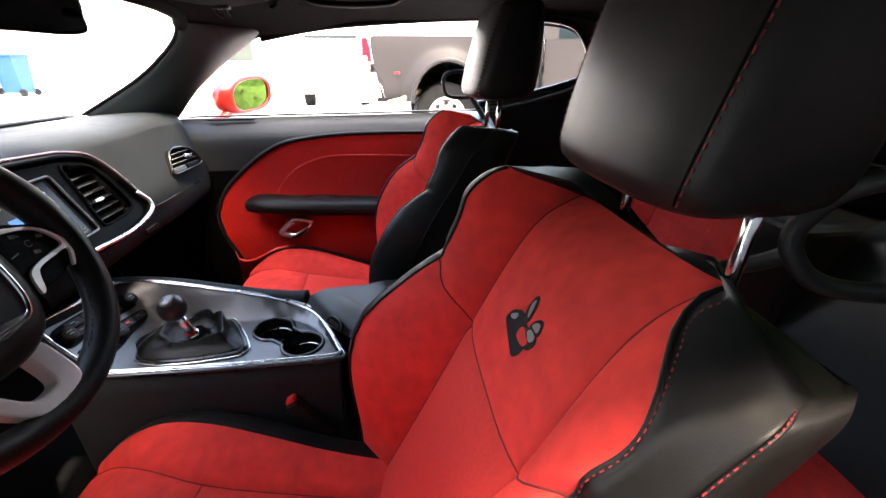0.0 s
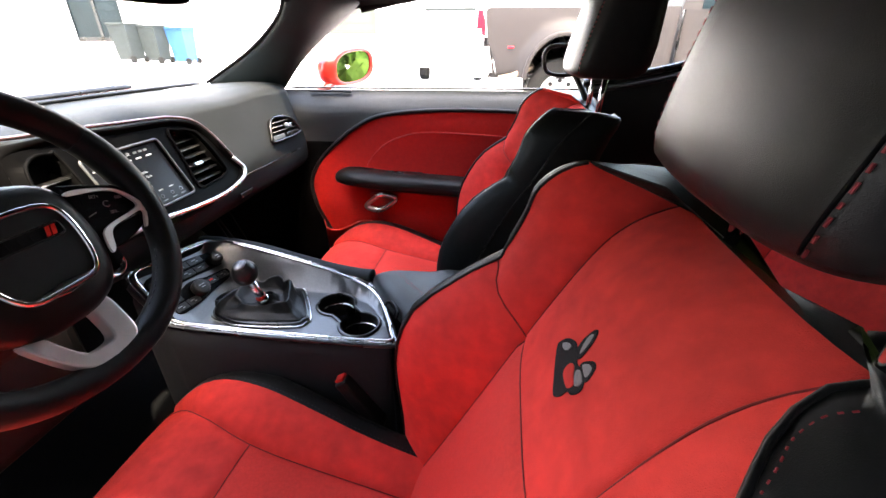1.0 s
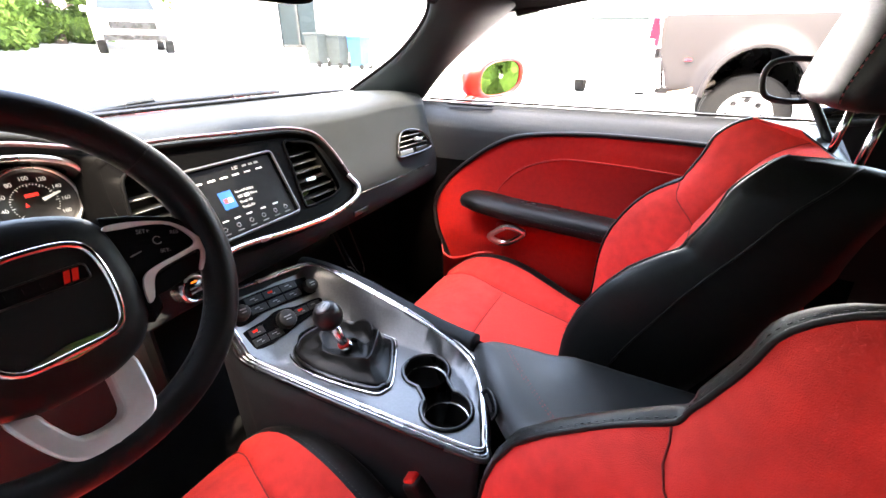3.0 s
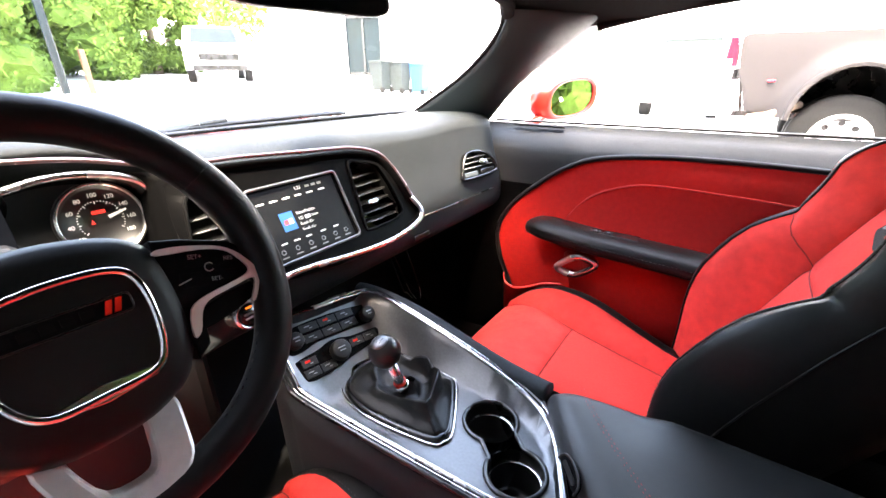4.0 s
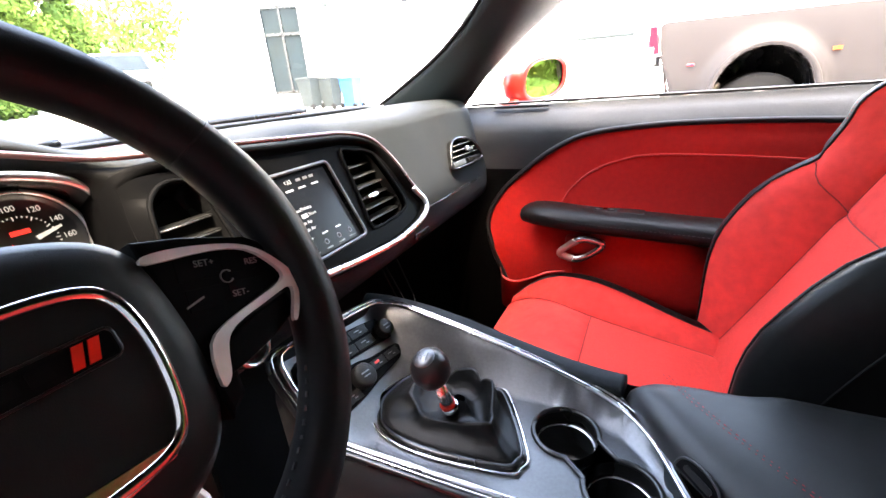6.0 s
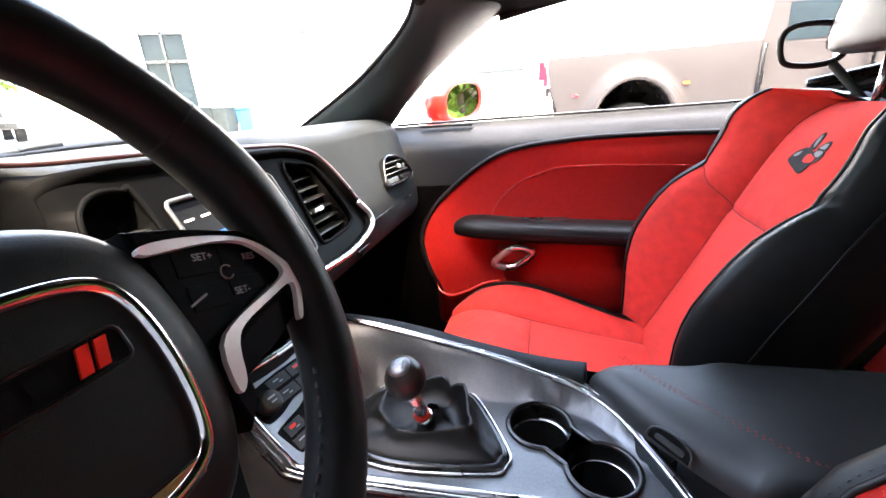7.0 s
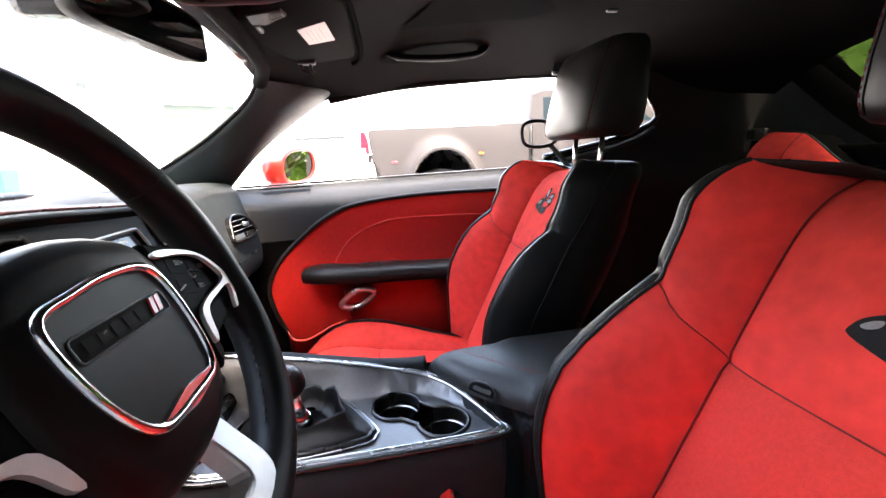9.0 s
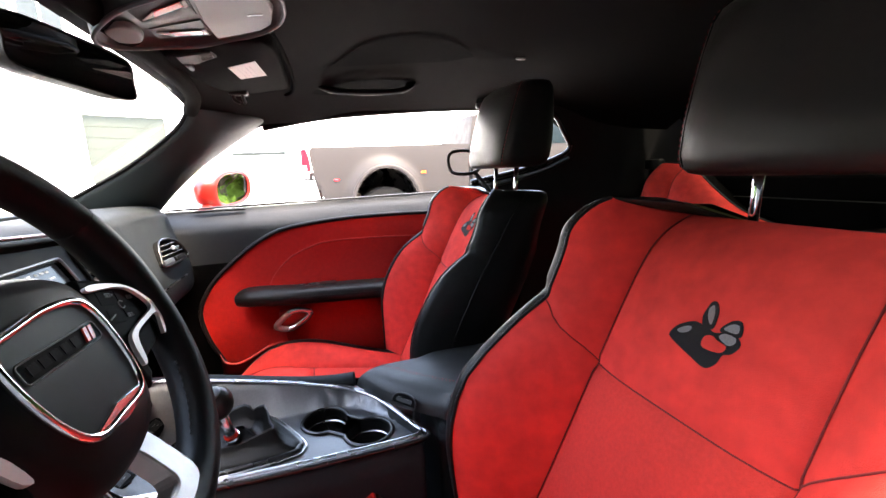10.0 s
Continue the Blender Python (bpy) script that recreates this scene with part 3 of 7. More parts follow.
def back_row(z, edge_t, soft=False, full=1.0):
    """Half a level of the backrest from its middle outwards, as points (x, offset, z)."""
    out = []
    q = max(0.0, min(1.0, (z - 0.975) / 0.0545))
    pull = 0.045 * (1 - math.sqrt(max(0, 1 - q * q)))
    groove = 0.005 * math.exp(-((z - 0.82) / 0.006) ** 2)
    wave = 0.092 * math.exp(-((z - 0.82) / 0.10) ** 2)
    crown = 0.0 if soft else 0.036 * max(0, min(1, (z - 0.90) / 0.12)) ** 2
    wid = lambda h: smooth_table(WID_SOFT if soft else WID, h)
    bol = lambda h: smooth_table(BOL_SOFT, h) * smooth_table(WORN_FLAT, h) if soft else smooth_table(BOL, h) * (1 + (full - 1) * min(1, max(0, (0.86 - h) / 0.06)))
    si = smooth_table(INS, z)
    for k in (0, 0.2, 0.4, 0.6, 0.78, 0.9, 0.97, 1.0):
        d = 0.010 * (1 - k ** 4) - 0.004 * (k > 0.99) - groove
        out.append((smooth_table(PROF, z) - d + pull, si * k, z))
    tb = edge_t(z)
    for f in FRONT_T[1:]:
        t = f / 0.70 * tb if f <= 0.70 else tb + (f - 0.70) / 0.30 * (1 - tb)
        zz = z + wave * min(1, t / 0.85) ** 0.7 + crown * min(1, t / 0.85) - (0.016 if soft else 0.010) * q ** 2 * t ** 3
        w, b = wid(zz), bol(zz)
        d = bolster_d(t, b, soft) - groove * (f < 0.7) - 0.009 * math.exp(-((z - 0.822) / 0.014) ** 2) * min(1, max(0, t - 0.3) * 3)
        puff = 0.011 * math.sin(math.pi * min(1, max(0, (t - tb) / (1.001 - tb)))) * min(1, max(0, (1.01 - z) / 0.05)) if soft else 0
        out.append((smooth_table(PROF, zz) - d - puff + pull * (0.6 if t > 0.2 else 1), (si + (w - si) * t) * (1 - (0.06 if soft else 0.08) * q ** 3 * max(0, t - 0.5) * 2), zz))
    for (wy, fe, fl, fc), dd in zip(SIDE_COLS, SIDE_D):
        zz = z + wave * fl + crown * fc - 0.016 * q * (1 - fc)
        w, b = wid(zz), bol(zz)
        d = bolster_d(1.0, b, soft) * (fe if soft else fe + 0.18) if fe is not None else dd * (1 - (0.2 if soft else 0.48) * min(1, max(0, (z - 0.90) / 0.12)))
        back = {0.55: 0.6, 0.1: 0.25}.get(fe, -0.8 * min(1, max(0, (-d - 0.03) / 0.09)))
        out.append((smooth_table(PROF, zz) - d + pull * back, w * wy * (1 - (0.075 if soft else 0.10) * q ** 3), zz - (0.026 if soft else 0.012) * q ** 3))
    return out


def build_seat(y0, sd, black_shoulder=False, hr_drop=0.0, hr_shift=0.0, full=1.0, slide=0.0, mark=(0.0, 0.897)):
    """A bucket seat about the line y0; sd points to its outboard side."""
    s = thing("bucket_seat", "red suede and black leather bucket seat with stitched seams", "seat", (-0.05, y0, 0.30), "front seats")
    plain = strip = lambda z: 0.75
    worn = lambda z: smooth_table([(0.42, 0.70), (0.80, 0.76), (0.90, 0.82), (0.955, 0.80), (0.985, 0.64), (1.005, 0.34), (1.015, 0.10), (1.022, 0.02)], z)
    rows_side = {g: [back_row(z, (worn if black_shoulder else plain) if g == sd else strip, black_shoulder and g == sd, full) for z in ZROWS] for g in (1, -1)}
    rows = rows_side[-sd]
    n = len(rows[0])

    def patch(name, cols, r0, r1, mat, label="", sides=(1, -1)):
        for side in sides:
            verts, faces = [], []
            m = len(cols)
            for j in range(r0, r1 + 1):
                verts += [(rows_side[side][j][c][0], y0 + side * rows_side[side][j][c][1], rows_side[side][j][c][2]) for c in cols]
            for j in range(r1 - r0):
                for i in range(m - 1):
                    q = (j * m + i, j * m + i + 1, (j + 1) * m + i + 1, (j + 1) * m + i)
                    faces.append(q if side > 0 else q[::-1])
            yield name, verts, faces

    def both_sides(name, cols, r0, r1, mat, label="", cap=((), ())):
        vv, ff = [], []
        for _, v, f in patch(name, cols, r0, r1, mat):
            k = len(vv)
            vv += v
            ff += [tuple(i + k for i in q) for q in f]
        k = len(vv)
        vv += cap[0]
        ff += [tuple(i + k for i in q) for q in cap[1]]
        bm = bmesh.new()
        bv = [bm.verts.new(p) for p in vv]
        for q in ff:
            bm.faces.new([bv[i] for i in q])
        bmesh.ops.remove_doubles(bm, verts=bm.verts[:], dist=0.0004)
        bmesh.ops.delete(bm, geom=[v for v in bm.verts if not v.link_faces], context="VERTS")
        bmesh.ops.recalc_face_normals(bm, faces=bm.faces[:])
        return part(name, bm, mat, s, label, smooth=True)

    ins = list(range(0, 8))
    bol = list(range(7, 15))
    shell = list(range(14, n))
    seam = ZROWS.index(0.82)
    top = len(ZROWS) - 1
    both_sides("back_insert_upper", ins, seam, top, SUEDE)
    both_sides("back_insert_lower", ins, 0, seam, SUEDE_RIB, "red ribbed suede lower insert")
    for side in (1, -1):
        for nm, a, b in (("bolster_upper", seam, top), ("bolster_lower", 0, seam)):
            _, v, f = next(patch(nm, bol, a, b, SUEDE, sides=(side,)))
            piece(nm, v, f, SUEDE, s, "red suede side bolster")
    # the top of the backrest, rolled over and running into the leather shell
    cap_r, cap_l = rows_side[1][top], rows_side[-1][top]
    loop = [(p[0], y0 + p[1], p[2]) for p in cap_r] + [(p[0], y0 - p[1], p[2]) for p in cap_l[-2:0:-1]]
    mid = Vector((0.300, y0, 1.008))
    m = len(loop)

    def rise(p, k):
        if black_shoulder and sd * (p[1] - y0) > 0.10:
            return (0.0045 if k == 1 else 0.006) * min(1, (sd * (p[1] - y0) - 0.10) / 0.04)
        return (-0.005 if k == 1 else -0.010) if p[0] < 0.30 else 0.002 * k

    rings = [[(p[0] + (mid.x - p[0]) * fx, p[1] + (mid.y - p[1]) * fy, p[2] + rise(p, k)) for p in loop] for k, fx, fy in ((1, 0.26, 0.15), (2, 0.55, 0.32))]
    cap_v = loop + rings[0] + rings[1] + [tuple(mid)]
    horn = set() if black_shoulder else set(range(8, 17))
    faces = [(r * m + i, r * m + (i + 1) % m, (r + 1) * m + (i + 1) % m, (r + 1) * m + i) for r in (0, 1) for i in range(m)]
    roof_ = [f for f in faces if f[0] % m not in horn] + [(2 * m + i, 2 * m + (i + 1) % m, 3 * m) for i in range(m)]
    both_sides("backrest_shell", shell, 0, top, LEATHER, "black leather sides, back and top with red stitching", cap=(cap_v, roof_))
    for g in (1, -1):
        fs = [f for f in faces if f[0] % m in horn and g * (f[0] % m - m / 2) > 0]
        if fs:
            bm = bmesh.new()
            bv = [bm.verts.new(p) for p in cap_v]
            for f in fs:
                bm.faces.new([bv[i] for i in f])
            bmesh.ops.delete(bm, geom=[v for v in bm.verts if not v.link_faces], context="VERTS")
            part("bolster_top", bm, SUEDE, s, "red suede rolled over the top", smooth=True)
    # seams and stitching
    for side in (1, -1):
        rows = rows_side[side]
        tube("seam", [(rows[j][7][0] - 0.0034, y0 + side * rows[j][7][1], rows[j][7][2]) for j in range(len(ZROWS))], 0.0011, SEAM_DARK, s)
        tube("seam", [(rows[seam][c][0] - 0.001, y0 + side * rows[seam][c][1], rows[seam][c][2]) for c in range(7, 15)], 0.0010, SEAM_DARK, s)
        edge = [Vector((rows[j][15][0] - 0.002, y0 + side * rows[j][15][1], rows[j][15][2])) for j in range(len(ZROWS))]
        tube("piping", [(rows[j][14][0] - 0.001, y0 + side * rows[j][14][1], rows[j][14][2]) for j in range(len(ZROWS))], 0.0028, LEATHER, s, "black leather piping")
        if side == sd:
            piece("stitching", *stitches(spline(edge, 3), 0.004, 0.003, 0.0006), THREAD_RED, s, "row of red thread along the bolster")
        else:
            piece("stitching", *stitches(spline(edge, 3), 0.004, 0.004, 0.0005), THREAD_GREY, s, "row of grey thread along the bolster")
        side_line = [Vector((rows[j][20][0] - 0.004, y0 + side * (rows[j][20][1] + 0.002), rows[j][20][2])) for j in range(len(ZROWS))]
        tube("side_piping", [(p.x, p.y, p.z) for p in side_line], 0.0016, LEATHER, s, "black leather piping")
        if side == sd:
            proud = [p + Vector((-0.003, side * 0.0015, 0.0015)) for p in side_line]
            piece("stitching", *stitches(spline(proud, 3), 0.004, 0.002, 0.0007), THREAD_RED, s, "red thread along the side panel")
    tube("seam", [(rows[seam][c][0] - 0.0005, y0 + g * rows[seam][c][1], rows[seam][c][2]) for g, cs in ((-1, range(7, 0, -1)), (1, range(0, 8))) for c in cs], 0.0010, SEAM_DARK, s)

    # cushion
    cut = 0.53

    def cush(u, v):
        """u across -1..1, v from the back (0) to the front edge (1) and over it."""
        w = smooth_table([(0, 0.205), (0.2, 0.226), (0.34, 0.246), (0.45, 0.268), (0.6, 0.286), (0.8, 0.284), (0.9, 0.270), (1, 0.240)], v)
        si = smooth_table([(0, 0.080), (0.12, 0.088), (0.585, 0.132), (0.8, 0.172), (0.93, 0.203), (1, 0.212)], v)
        y = u / cut * si if abs(u) <= cut else math.copysign(si + (abs(u) - cut) / (1 - cut) * (w - si), u)
        x = 0.02 - 0.565 * min(v, 1.0) + slide * min(1, v * 2)
        a = abs(y)
        z = 0.496 + 0.056 * v - 0.068 * max(0, (v - 0.72) / 0.28) ** 2
        hb = smooth_table([(0, 0.006), (0.2, 0.018), (0.34, 0.031), (0.5, 0.046), (0.66, 0.050), (0.82, 0.034), (1, 0.008)], v)
        t = max(0, (a - si) / (w - si))
        if t > 0:
            z += bolster_d(t, hb, True) - (0.05 * max(0, (t - 0.8) / 0.2) ** 2)
        z += 0.006 * (1 - min(1, a / si) ** 4)
        z -= 0.005 * math.exp(-((a - si) / 0.006) ** 2) + 0.005 * math.exp(-((x - slide + 0.315) / 0.007) ** 2) * (a < si)
        return (x, y0 + y, z)

    vs = [0, 0.1, 0.2, 0.3, 0.4, 0.5, 0.55, 0.575, 0.585, 0.593, 0.60, 0.61, 0.64, 0.68, 0.72, 0.77, 0.82, 0.87, 0.91, 0.95, 0.98, 1.0]
    vseam = vs.index(0.593)
    piece("cushion_insert", *grid(cush, frange(-cut, cut, 24), vs[:vseam + 1]), SUEDE_RIB, s, "red ribbed suede seat insert")
    piece("cushion_front", *grid(cush, frange(-cut, cut, 24), vs[vseam:]), SUEDE, s)
    for side in (1, -1):
        us = [side * (cut + (0.79 - cut) * k) for k in (0, 0.04, 0.12, 0.25, 0.4, 0.55, 0.7, 0.85, 1)]
        piece("cushion_bolster", *grid(cush, us if side > 0 else us[::-1], vs), SUEDE, s, "red suede thigh bolster")
        us = [side * k for k in (0.79, 0.83, 0.88, 0.92, 0.955, 0.98, 1.0)]
        ev, ef = grid(cush, us, vs)
        m = len(us)
        base = len(ev)
        ev = list(ev) + [(p[0], p[1] + side * 0.012, p[2] - 0.06) for p in ev[m - 1::m]] + [(p[0] , p[1] - side * 0.02, 0.34) for p in ev[m - 1::m]]
        k = len(vs)
        for j in range(k - 1):
            ef.append((j * m + m - 1, base + j, base + j + 1, (j + 1) * m + m - 1))
            ef.append((base + j, base + k + j, base + k + j + 1, base + j + 1))
        piece("cushion_side", ev, ef, LEATHER, s, "black leather cushion side")
        piece("stitching", *stitches([Vector(cush(side * 0.81, v)) + Vector((0, 0, 0.001)) for v in frange(0, 1, 40)], 0.004, 0.004, 0.0005), THREAD_GREY, s)
        tube("seam", [Vector(cush(side * cut, v)) + Vector((0, 0, 0.0012)) for v in vs], 0.0010, SEAM_DARK, s)
    tube("seam", [Vector(cush(u, 0.593)) + Vector((0, 0, 0.0014)) for u in frange(-cut, cut, 20)], 0.0010, SEAM_DARK, s)
    fv, ff = grid(lambda u, v: (lambda p: (p[0] - 0.03 * math.sin(v * 1.57) + 0.03 * v * v, p[1], p[2] - 0.20 * v))(cush(u, 1.0)), frange(-1, 1, 24), frange(0, 1, 8))
    piece("cushion_nose", fv, ff, SUEDE, s)
    part("seat_base", box(-0.48, -0.02, y0 - 0.21, y0 + 0.21, 0.30, 0.46, 0.02), PLASTIC, s, "black seat frame")

    # headrest
    hv, hf = [], []
    lv = [(-1.0, 0.55), (-0.97, 0.75), (-0.90, 0.88), (-0.75, 0.96), (-0.4, 1.0), (0.0, 1.0), (0.4, 0.985), (0.75, 0.94), (0.90, 0.86), (0.97, 0.74), (1.0, 0.55)]
    m = 40
    for a, k in lv:
        z = 1.222 - hr_drop + 0.112 * a
        cx = 0.288 + 0.030 * a - hr_drop * 0.2
        for i in range(m):
            th = 2 * math.pi * i / m
            c, n_ = math.cos(th), math.sin(th)
            ex = 2 / 5.0
            px = math.copysign(abs(c) ** ex, c)
            py = math.copysign(abs(n_) ** ex, n_)
            wd = 0.146 + 0.004 * a
            dp = 0.072
            x = cx + (0.086 - 0.028 * a if px > 0 else dp) * px * k + (0.012 * py * py if px < 0 else 0)
            hv.append((x, y0 + hr_shift + wd * py * (0.6 + 0.4 * k), z))
    for j in range(len(lv) - 1):
        for i in range(m):
            q = (i + 1) % m
            hf.append((j * m + i, j * m + q, (j + 1) * m + q, (j + 1) * m + i))
    hf += [tuple(range(m))[::-1], tuple(range((len(lv) - 1) * m, len(lv) * m))]
    hr = piece("headrest", hv, hf, LEATHER, s, "padded black leather headrest")
    for side in (1, -1):
        line = [Vector(hv[j * m + (15 if side > 0 else 25)]) + Vector((-0.0012, side * 0.0012, 0)) for j in range(2, len(lv) - 1)]
        piece("stitching", *stitches(spline(line, 5), 0.006, 0.003, 0.0010), THREAD_DARK_RED, hr, "dark red thread")
        line2 = [p + Vector((0.0, side * -0.004, 0)) for p in line]
        tube("seam", spline(line2, 3), 0.0012, BADGE_BLACK, hr)
        py = y0 + hr_shift * 2.7 + side * (0.090 if black_shoulder else 0.068)
        v, f = sweep([(0.274, py, 0.98), (0.279, py, 1.06), (0.284, py, 1.13)], ring(0.0065, 14), up=(1, 0, 0))
        piece("headrest_post", v, f, CHROME, s, "chrome headrest post")
        v, f = lathe([(0.0, 0.006), (0.013, 0.005), (0.016, 0.0), (0.016, -0.012)], pose(0.277, py, 1.012), 20)
        piece("post_guide", v, f, PLASTIC, s)
    # belt guide on the outboard shoulder
    if not black_shoulder:
        o = y0 + sd * 0.165
        loop = spline([(0.158, o, 1.140), (0.166, o, 1.162), (0.195, o, 1.171), (0.240, o + sd * 0.003, 1.168), (0.266, o, 1.152), (0.268, o, 1.118), (0.245, o - sd * 0.006, 1.100), (0.200, o - sd * 0.006, 1.096), (0.168, o, 1.106)], 6, True)
        arm_line = [(0.245, o - sd * 0.006, 1.100), (0.265, o - sd * 0.03, 1.065), (0.285, o - sd * 0.06, 1.025)]
    else:
        o = y0 + sd * 0.15
        loop = spline([(0.335, o + 0.03, 1.075), (0.345, o + 0.005, 1.115), (0.40, o - 0.02, 1.125), (0.46, o - 0.03, 1.10), (0.47, o - 0.02, 1.05), (0.43, o, 1.02), (0.37, o + 0.02, 1.02), (0.34, o + 0.03, 1.045)], 6, True)
        arm_line = [(0.345, o + 0.03, 1.05), (0.33, o + 0.05, 1.03), (0.31, o + 0.07, 1.015)]
    piece("belt_guide", *sweep(loop, ring(0.0055 if not black_shoulder else 0.009, 10), True, up=(0, 1, 0)), PLASTIC, s, "black plastic seat-belt guide loop")
    tube("guide_arm", spline(arm_line, 5), 0.008, PLASTIC, s)
    # embroidered emblem on the upper insert: plain shapes
    def face(y, z):
        k = abs(y) / 0.136
        return Vector((smooth_table(PROF, z) - 0.010 * (1 - k ** 4) - 0.0010, y0 + y, z))

    def patch_shape(pts, mat, label, lift=0.0):
        loop = [face(a, b) + Vector((-lift, 0, 0)) for a, b in spline2(pts)]
        c = sum(loop, Vector()) / len(loop)
        k = len(loop)
        piece("emblem", loop + [c] + [p + Vector((0.002, 0, 0)) for p in loop], [(i, (i + 1) % k, k) for i in range(k)] + [(i, k + 1 + i, k + 1 + (i + 1) % k, (i + 1) % k) for i in range(k)], mat, s, label, smooth=False)

    def spline2(pts):
        return [(p.x, p.y) for p in spline([(a, b, 0) for a, b in pts], 5, True)]

    def place(pts):
        return [(mark[0] - 0.86 * (a - 300) / 4035, mark[1] + 0.86 * (320 - b) / 4557) for a, b in pts]

    patch_shape(place([(100, 385), (135, 325), (215, 280), (300, 290), (345, 300), (430, 270), (490, 310), (470, 370), (430, 395), (415, 450), (370, 490), (270, 465), (170, 435), (110, 410)]), EMBLEM_DARK, "charcoal embroidered emblem patch")
    patch_shape(place([(245, 230), (258, 150), (290, 148), (320, 200), (326, 285), (270, 285)]), EMBLEM_DARK, "charcoal embroidered emblem patch", 0.0003)
    patch_shape(place([(366, 280), (405, 212), (455, 208), (472, 280)]), EMBLEM_DARK, "charcoal embroidered emblem patch", 0.0003)
    patch_shape(place([(264, 185), (280, 163), (303, 205), (310, 262), (290, 250), (270, 215)]), EMBLEM_GREY, "grey embroidered emblem patch", 0.0009)
    patch_shape(place([(384, 262), (412, 228), (448, 224), (458, 262), (420, 268)]), EMBLEM_GREY, "grey embroidered emblem patch", 0.0009)
    patch_shape(place([(140, 355), (175, 322), (212, 312), (205, 345), (165, 365)]), EMBLEM_GREY, "grey embroidered emblem patch", 0.0009)
    patch_shape(place([(378, 305), (402, 284), (455, 288), (464, 315), (440, 335), (395, 322)]), EMBLEM_GREY, "grey embroidered emblem patch", 0.0009)
    patch_shape(place([(305, 335), (340, 318), (375, 332), (430, 345), (420, 382), (360, 394), (308, 384)]), SUEDE, "red embroidered emblem patch", 0.0009)
    return s


build_seat(0.416, -1, True, 0.022, -0.015, 1.08, -0.045, (-0.008, 0.914))
build_seat(1.2165, 1, full=0.92, mark=(0.006, 0.950))


# ---- passenger door ----
def door_y(x, z):
    y = table([(0.25, 1.60), (0.45, 1.565), (0.60, 1.555), (0.72, 1.572), (0.80, 1.585), (0.90, 1.588), (0.945, 1.592), (0.985, 1.625), (1.005, 1.648), (1.02, 1.656)], z)
    return y - 0.012 * max(0, (-0.45 - x) / 0.25) ** 2 * (1 if z < 0.95 else max(0, 1 - (z - 0.95) / 0.06))


door = thing("door_1", "black and red trimmed car door with armrest and silver handle", "car door", (-0.1, 1.62, 0.25), kind="structure")
skin_v, skin_f = grid(lambda u, v: (u, door_y(u, v), v + (0.012 * (u + 0.3) if v > 0.98 else 0)), frange(-0.80, 0.50, 44), [0.84, 0.86, 0.88, 0.91, 0.94, 0.955, 0.97, 0.985, 0.997, 1.005, 1.012, 1.018])
piece("door_skin", skin_v, skin_f, DOOR_SOFT, door, "black soft-touch door upper")
# lower trim in dead black, which carries the shade under the dash
piece("lower_skin", *grid(lambda u, v: (u, door_y(u, v) + 0.001, v), frange(-0.80, 0.50, 44), [0.25, 0.35, 0.45, 0.55, 0.62, 0.68, 0.74, 0.80, 0.84]), VOID_CLOTH, door, "dull black hard lower door trim")
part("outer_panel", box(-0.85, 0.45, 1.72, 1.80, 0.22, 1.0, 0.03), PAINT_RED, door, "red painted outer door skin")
tv, tf = grid(lambda u, v: (u, 1.656 + 0.09 * v, 1.018 + 0.012 * (u + 0.3) - 0.012 * v), frange(-0.80, 0.50, 10), [0, 0.2, 1])
piece("window_ledge", tv, tf, SATIN_BLACK, door, "black window ledge with rubber sweep")
tube("window_seal", [(u, 1.668, 1.022 + 0.012 * (u + 0.3)) for u in frange(-0.74, 0.45, 12)], 0.004, SATIN_BLACK, door)

red_line = [(-0.560, 0.400), (-0.585, 0.460), (-0.607, 0.520), (-0.637, 0.60), (-0.652, 0.69), (-0.610, 0.775), (-0.530, 0.850), (-0.46, 0.90), (-0.38, 0.935), (-0.25, 0.953), (-0.09, 0.960), (0.15, 0.958), (0.40, 0.945)]
red_top = [(p.x, p.y) for p in spline([(a, b, 0) for a, b in red_line], 6)]
red_loop = red_top + [(0.43, 0.80), (0.44, 0.50), (0.35, 0.42), (0.0, 0.40), (-0.3, 0.39), (-0.5, 0.39)]
rv, rf = plate(red_loop, [], lambda a, b: (a, door_y(a, b) - 0.006 - 0.004 * math.exp(-((b - 0.78) / 0.1) ** 2), b), 0.03)
piece("red_panel", rv, rf, DOOR_CLOTH, door, "red cloth door panel")
tube("panel_piping", [(a, door_y(a, b) - 0.010, b + 0.002) for a, b in red_top], 0.007, PLASTIC, door, "black moulded edge round the red panel")
st = spline([(-0.44, 0.745, 0), (-0.415, 0.79, 0), (-0.365, 0.838, 0), (-0.30, 0.868, 0), (-0.22, 0.885, 0), (-0.04, 0.884, 0), (0.2, 0.872, 0)], 8)
tube("panel_seam", [(p.x, door_y(p.x, p.y) - 0.009, p.y) for p in st], 0.0022, DOOR_RED, door, "stitched crease in the red panel")

# armrest
arm_path = spline([(-0.505, 1.565, 0.722), (-0.46, 1.535, 0.726), (-0.36, 1.520, 0.722), (-0.2, 1.512, 0.718), (-0.02, 1.508, 0.712), (0.2, 1.505, 0.705), (0.38, 1.52, 0.70)], 6)
arm_v, arm_f = sweep(arm_path, [(0.062 * math.cos(a) * (1.0), 0.030 * math.copysign(abs(math.sin(a)) ** 0.7, math.sin(a))) for a in [2 * math.pi * i / 16 for i in range(16)]])
arm = piece("armrest", arm_v, arm_f, LEATHER, door, "black padded leather door armrest")
piece("stitching", *stitches([p + Vector((0, -0.062, 0.006)) for p in arm_path], 0.006, 0.004, 0.0008), THREAD_GREY, arm)
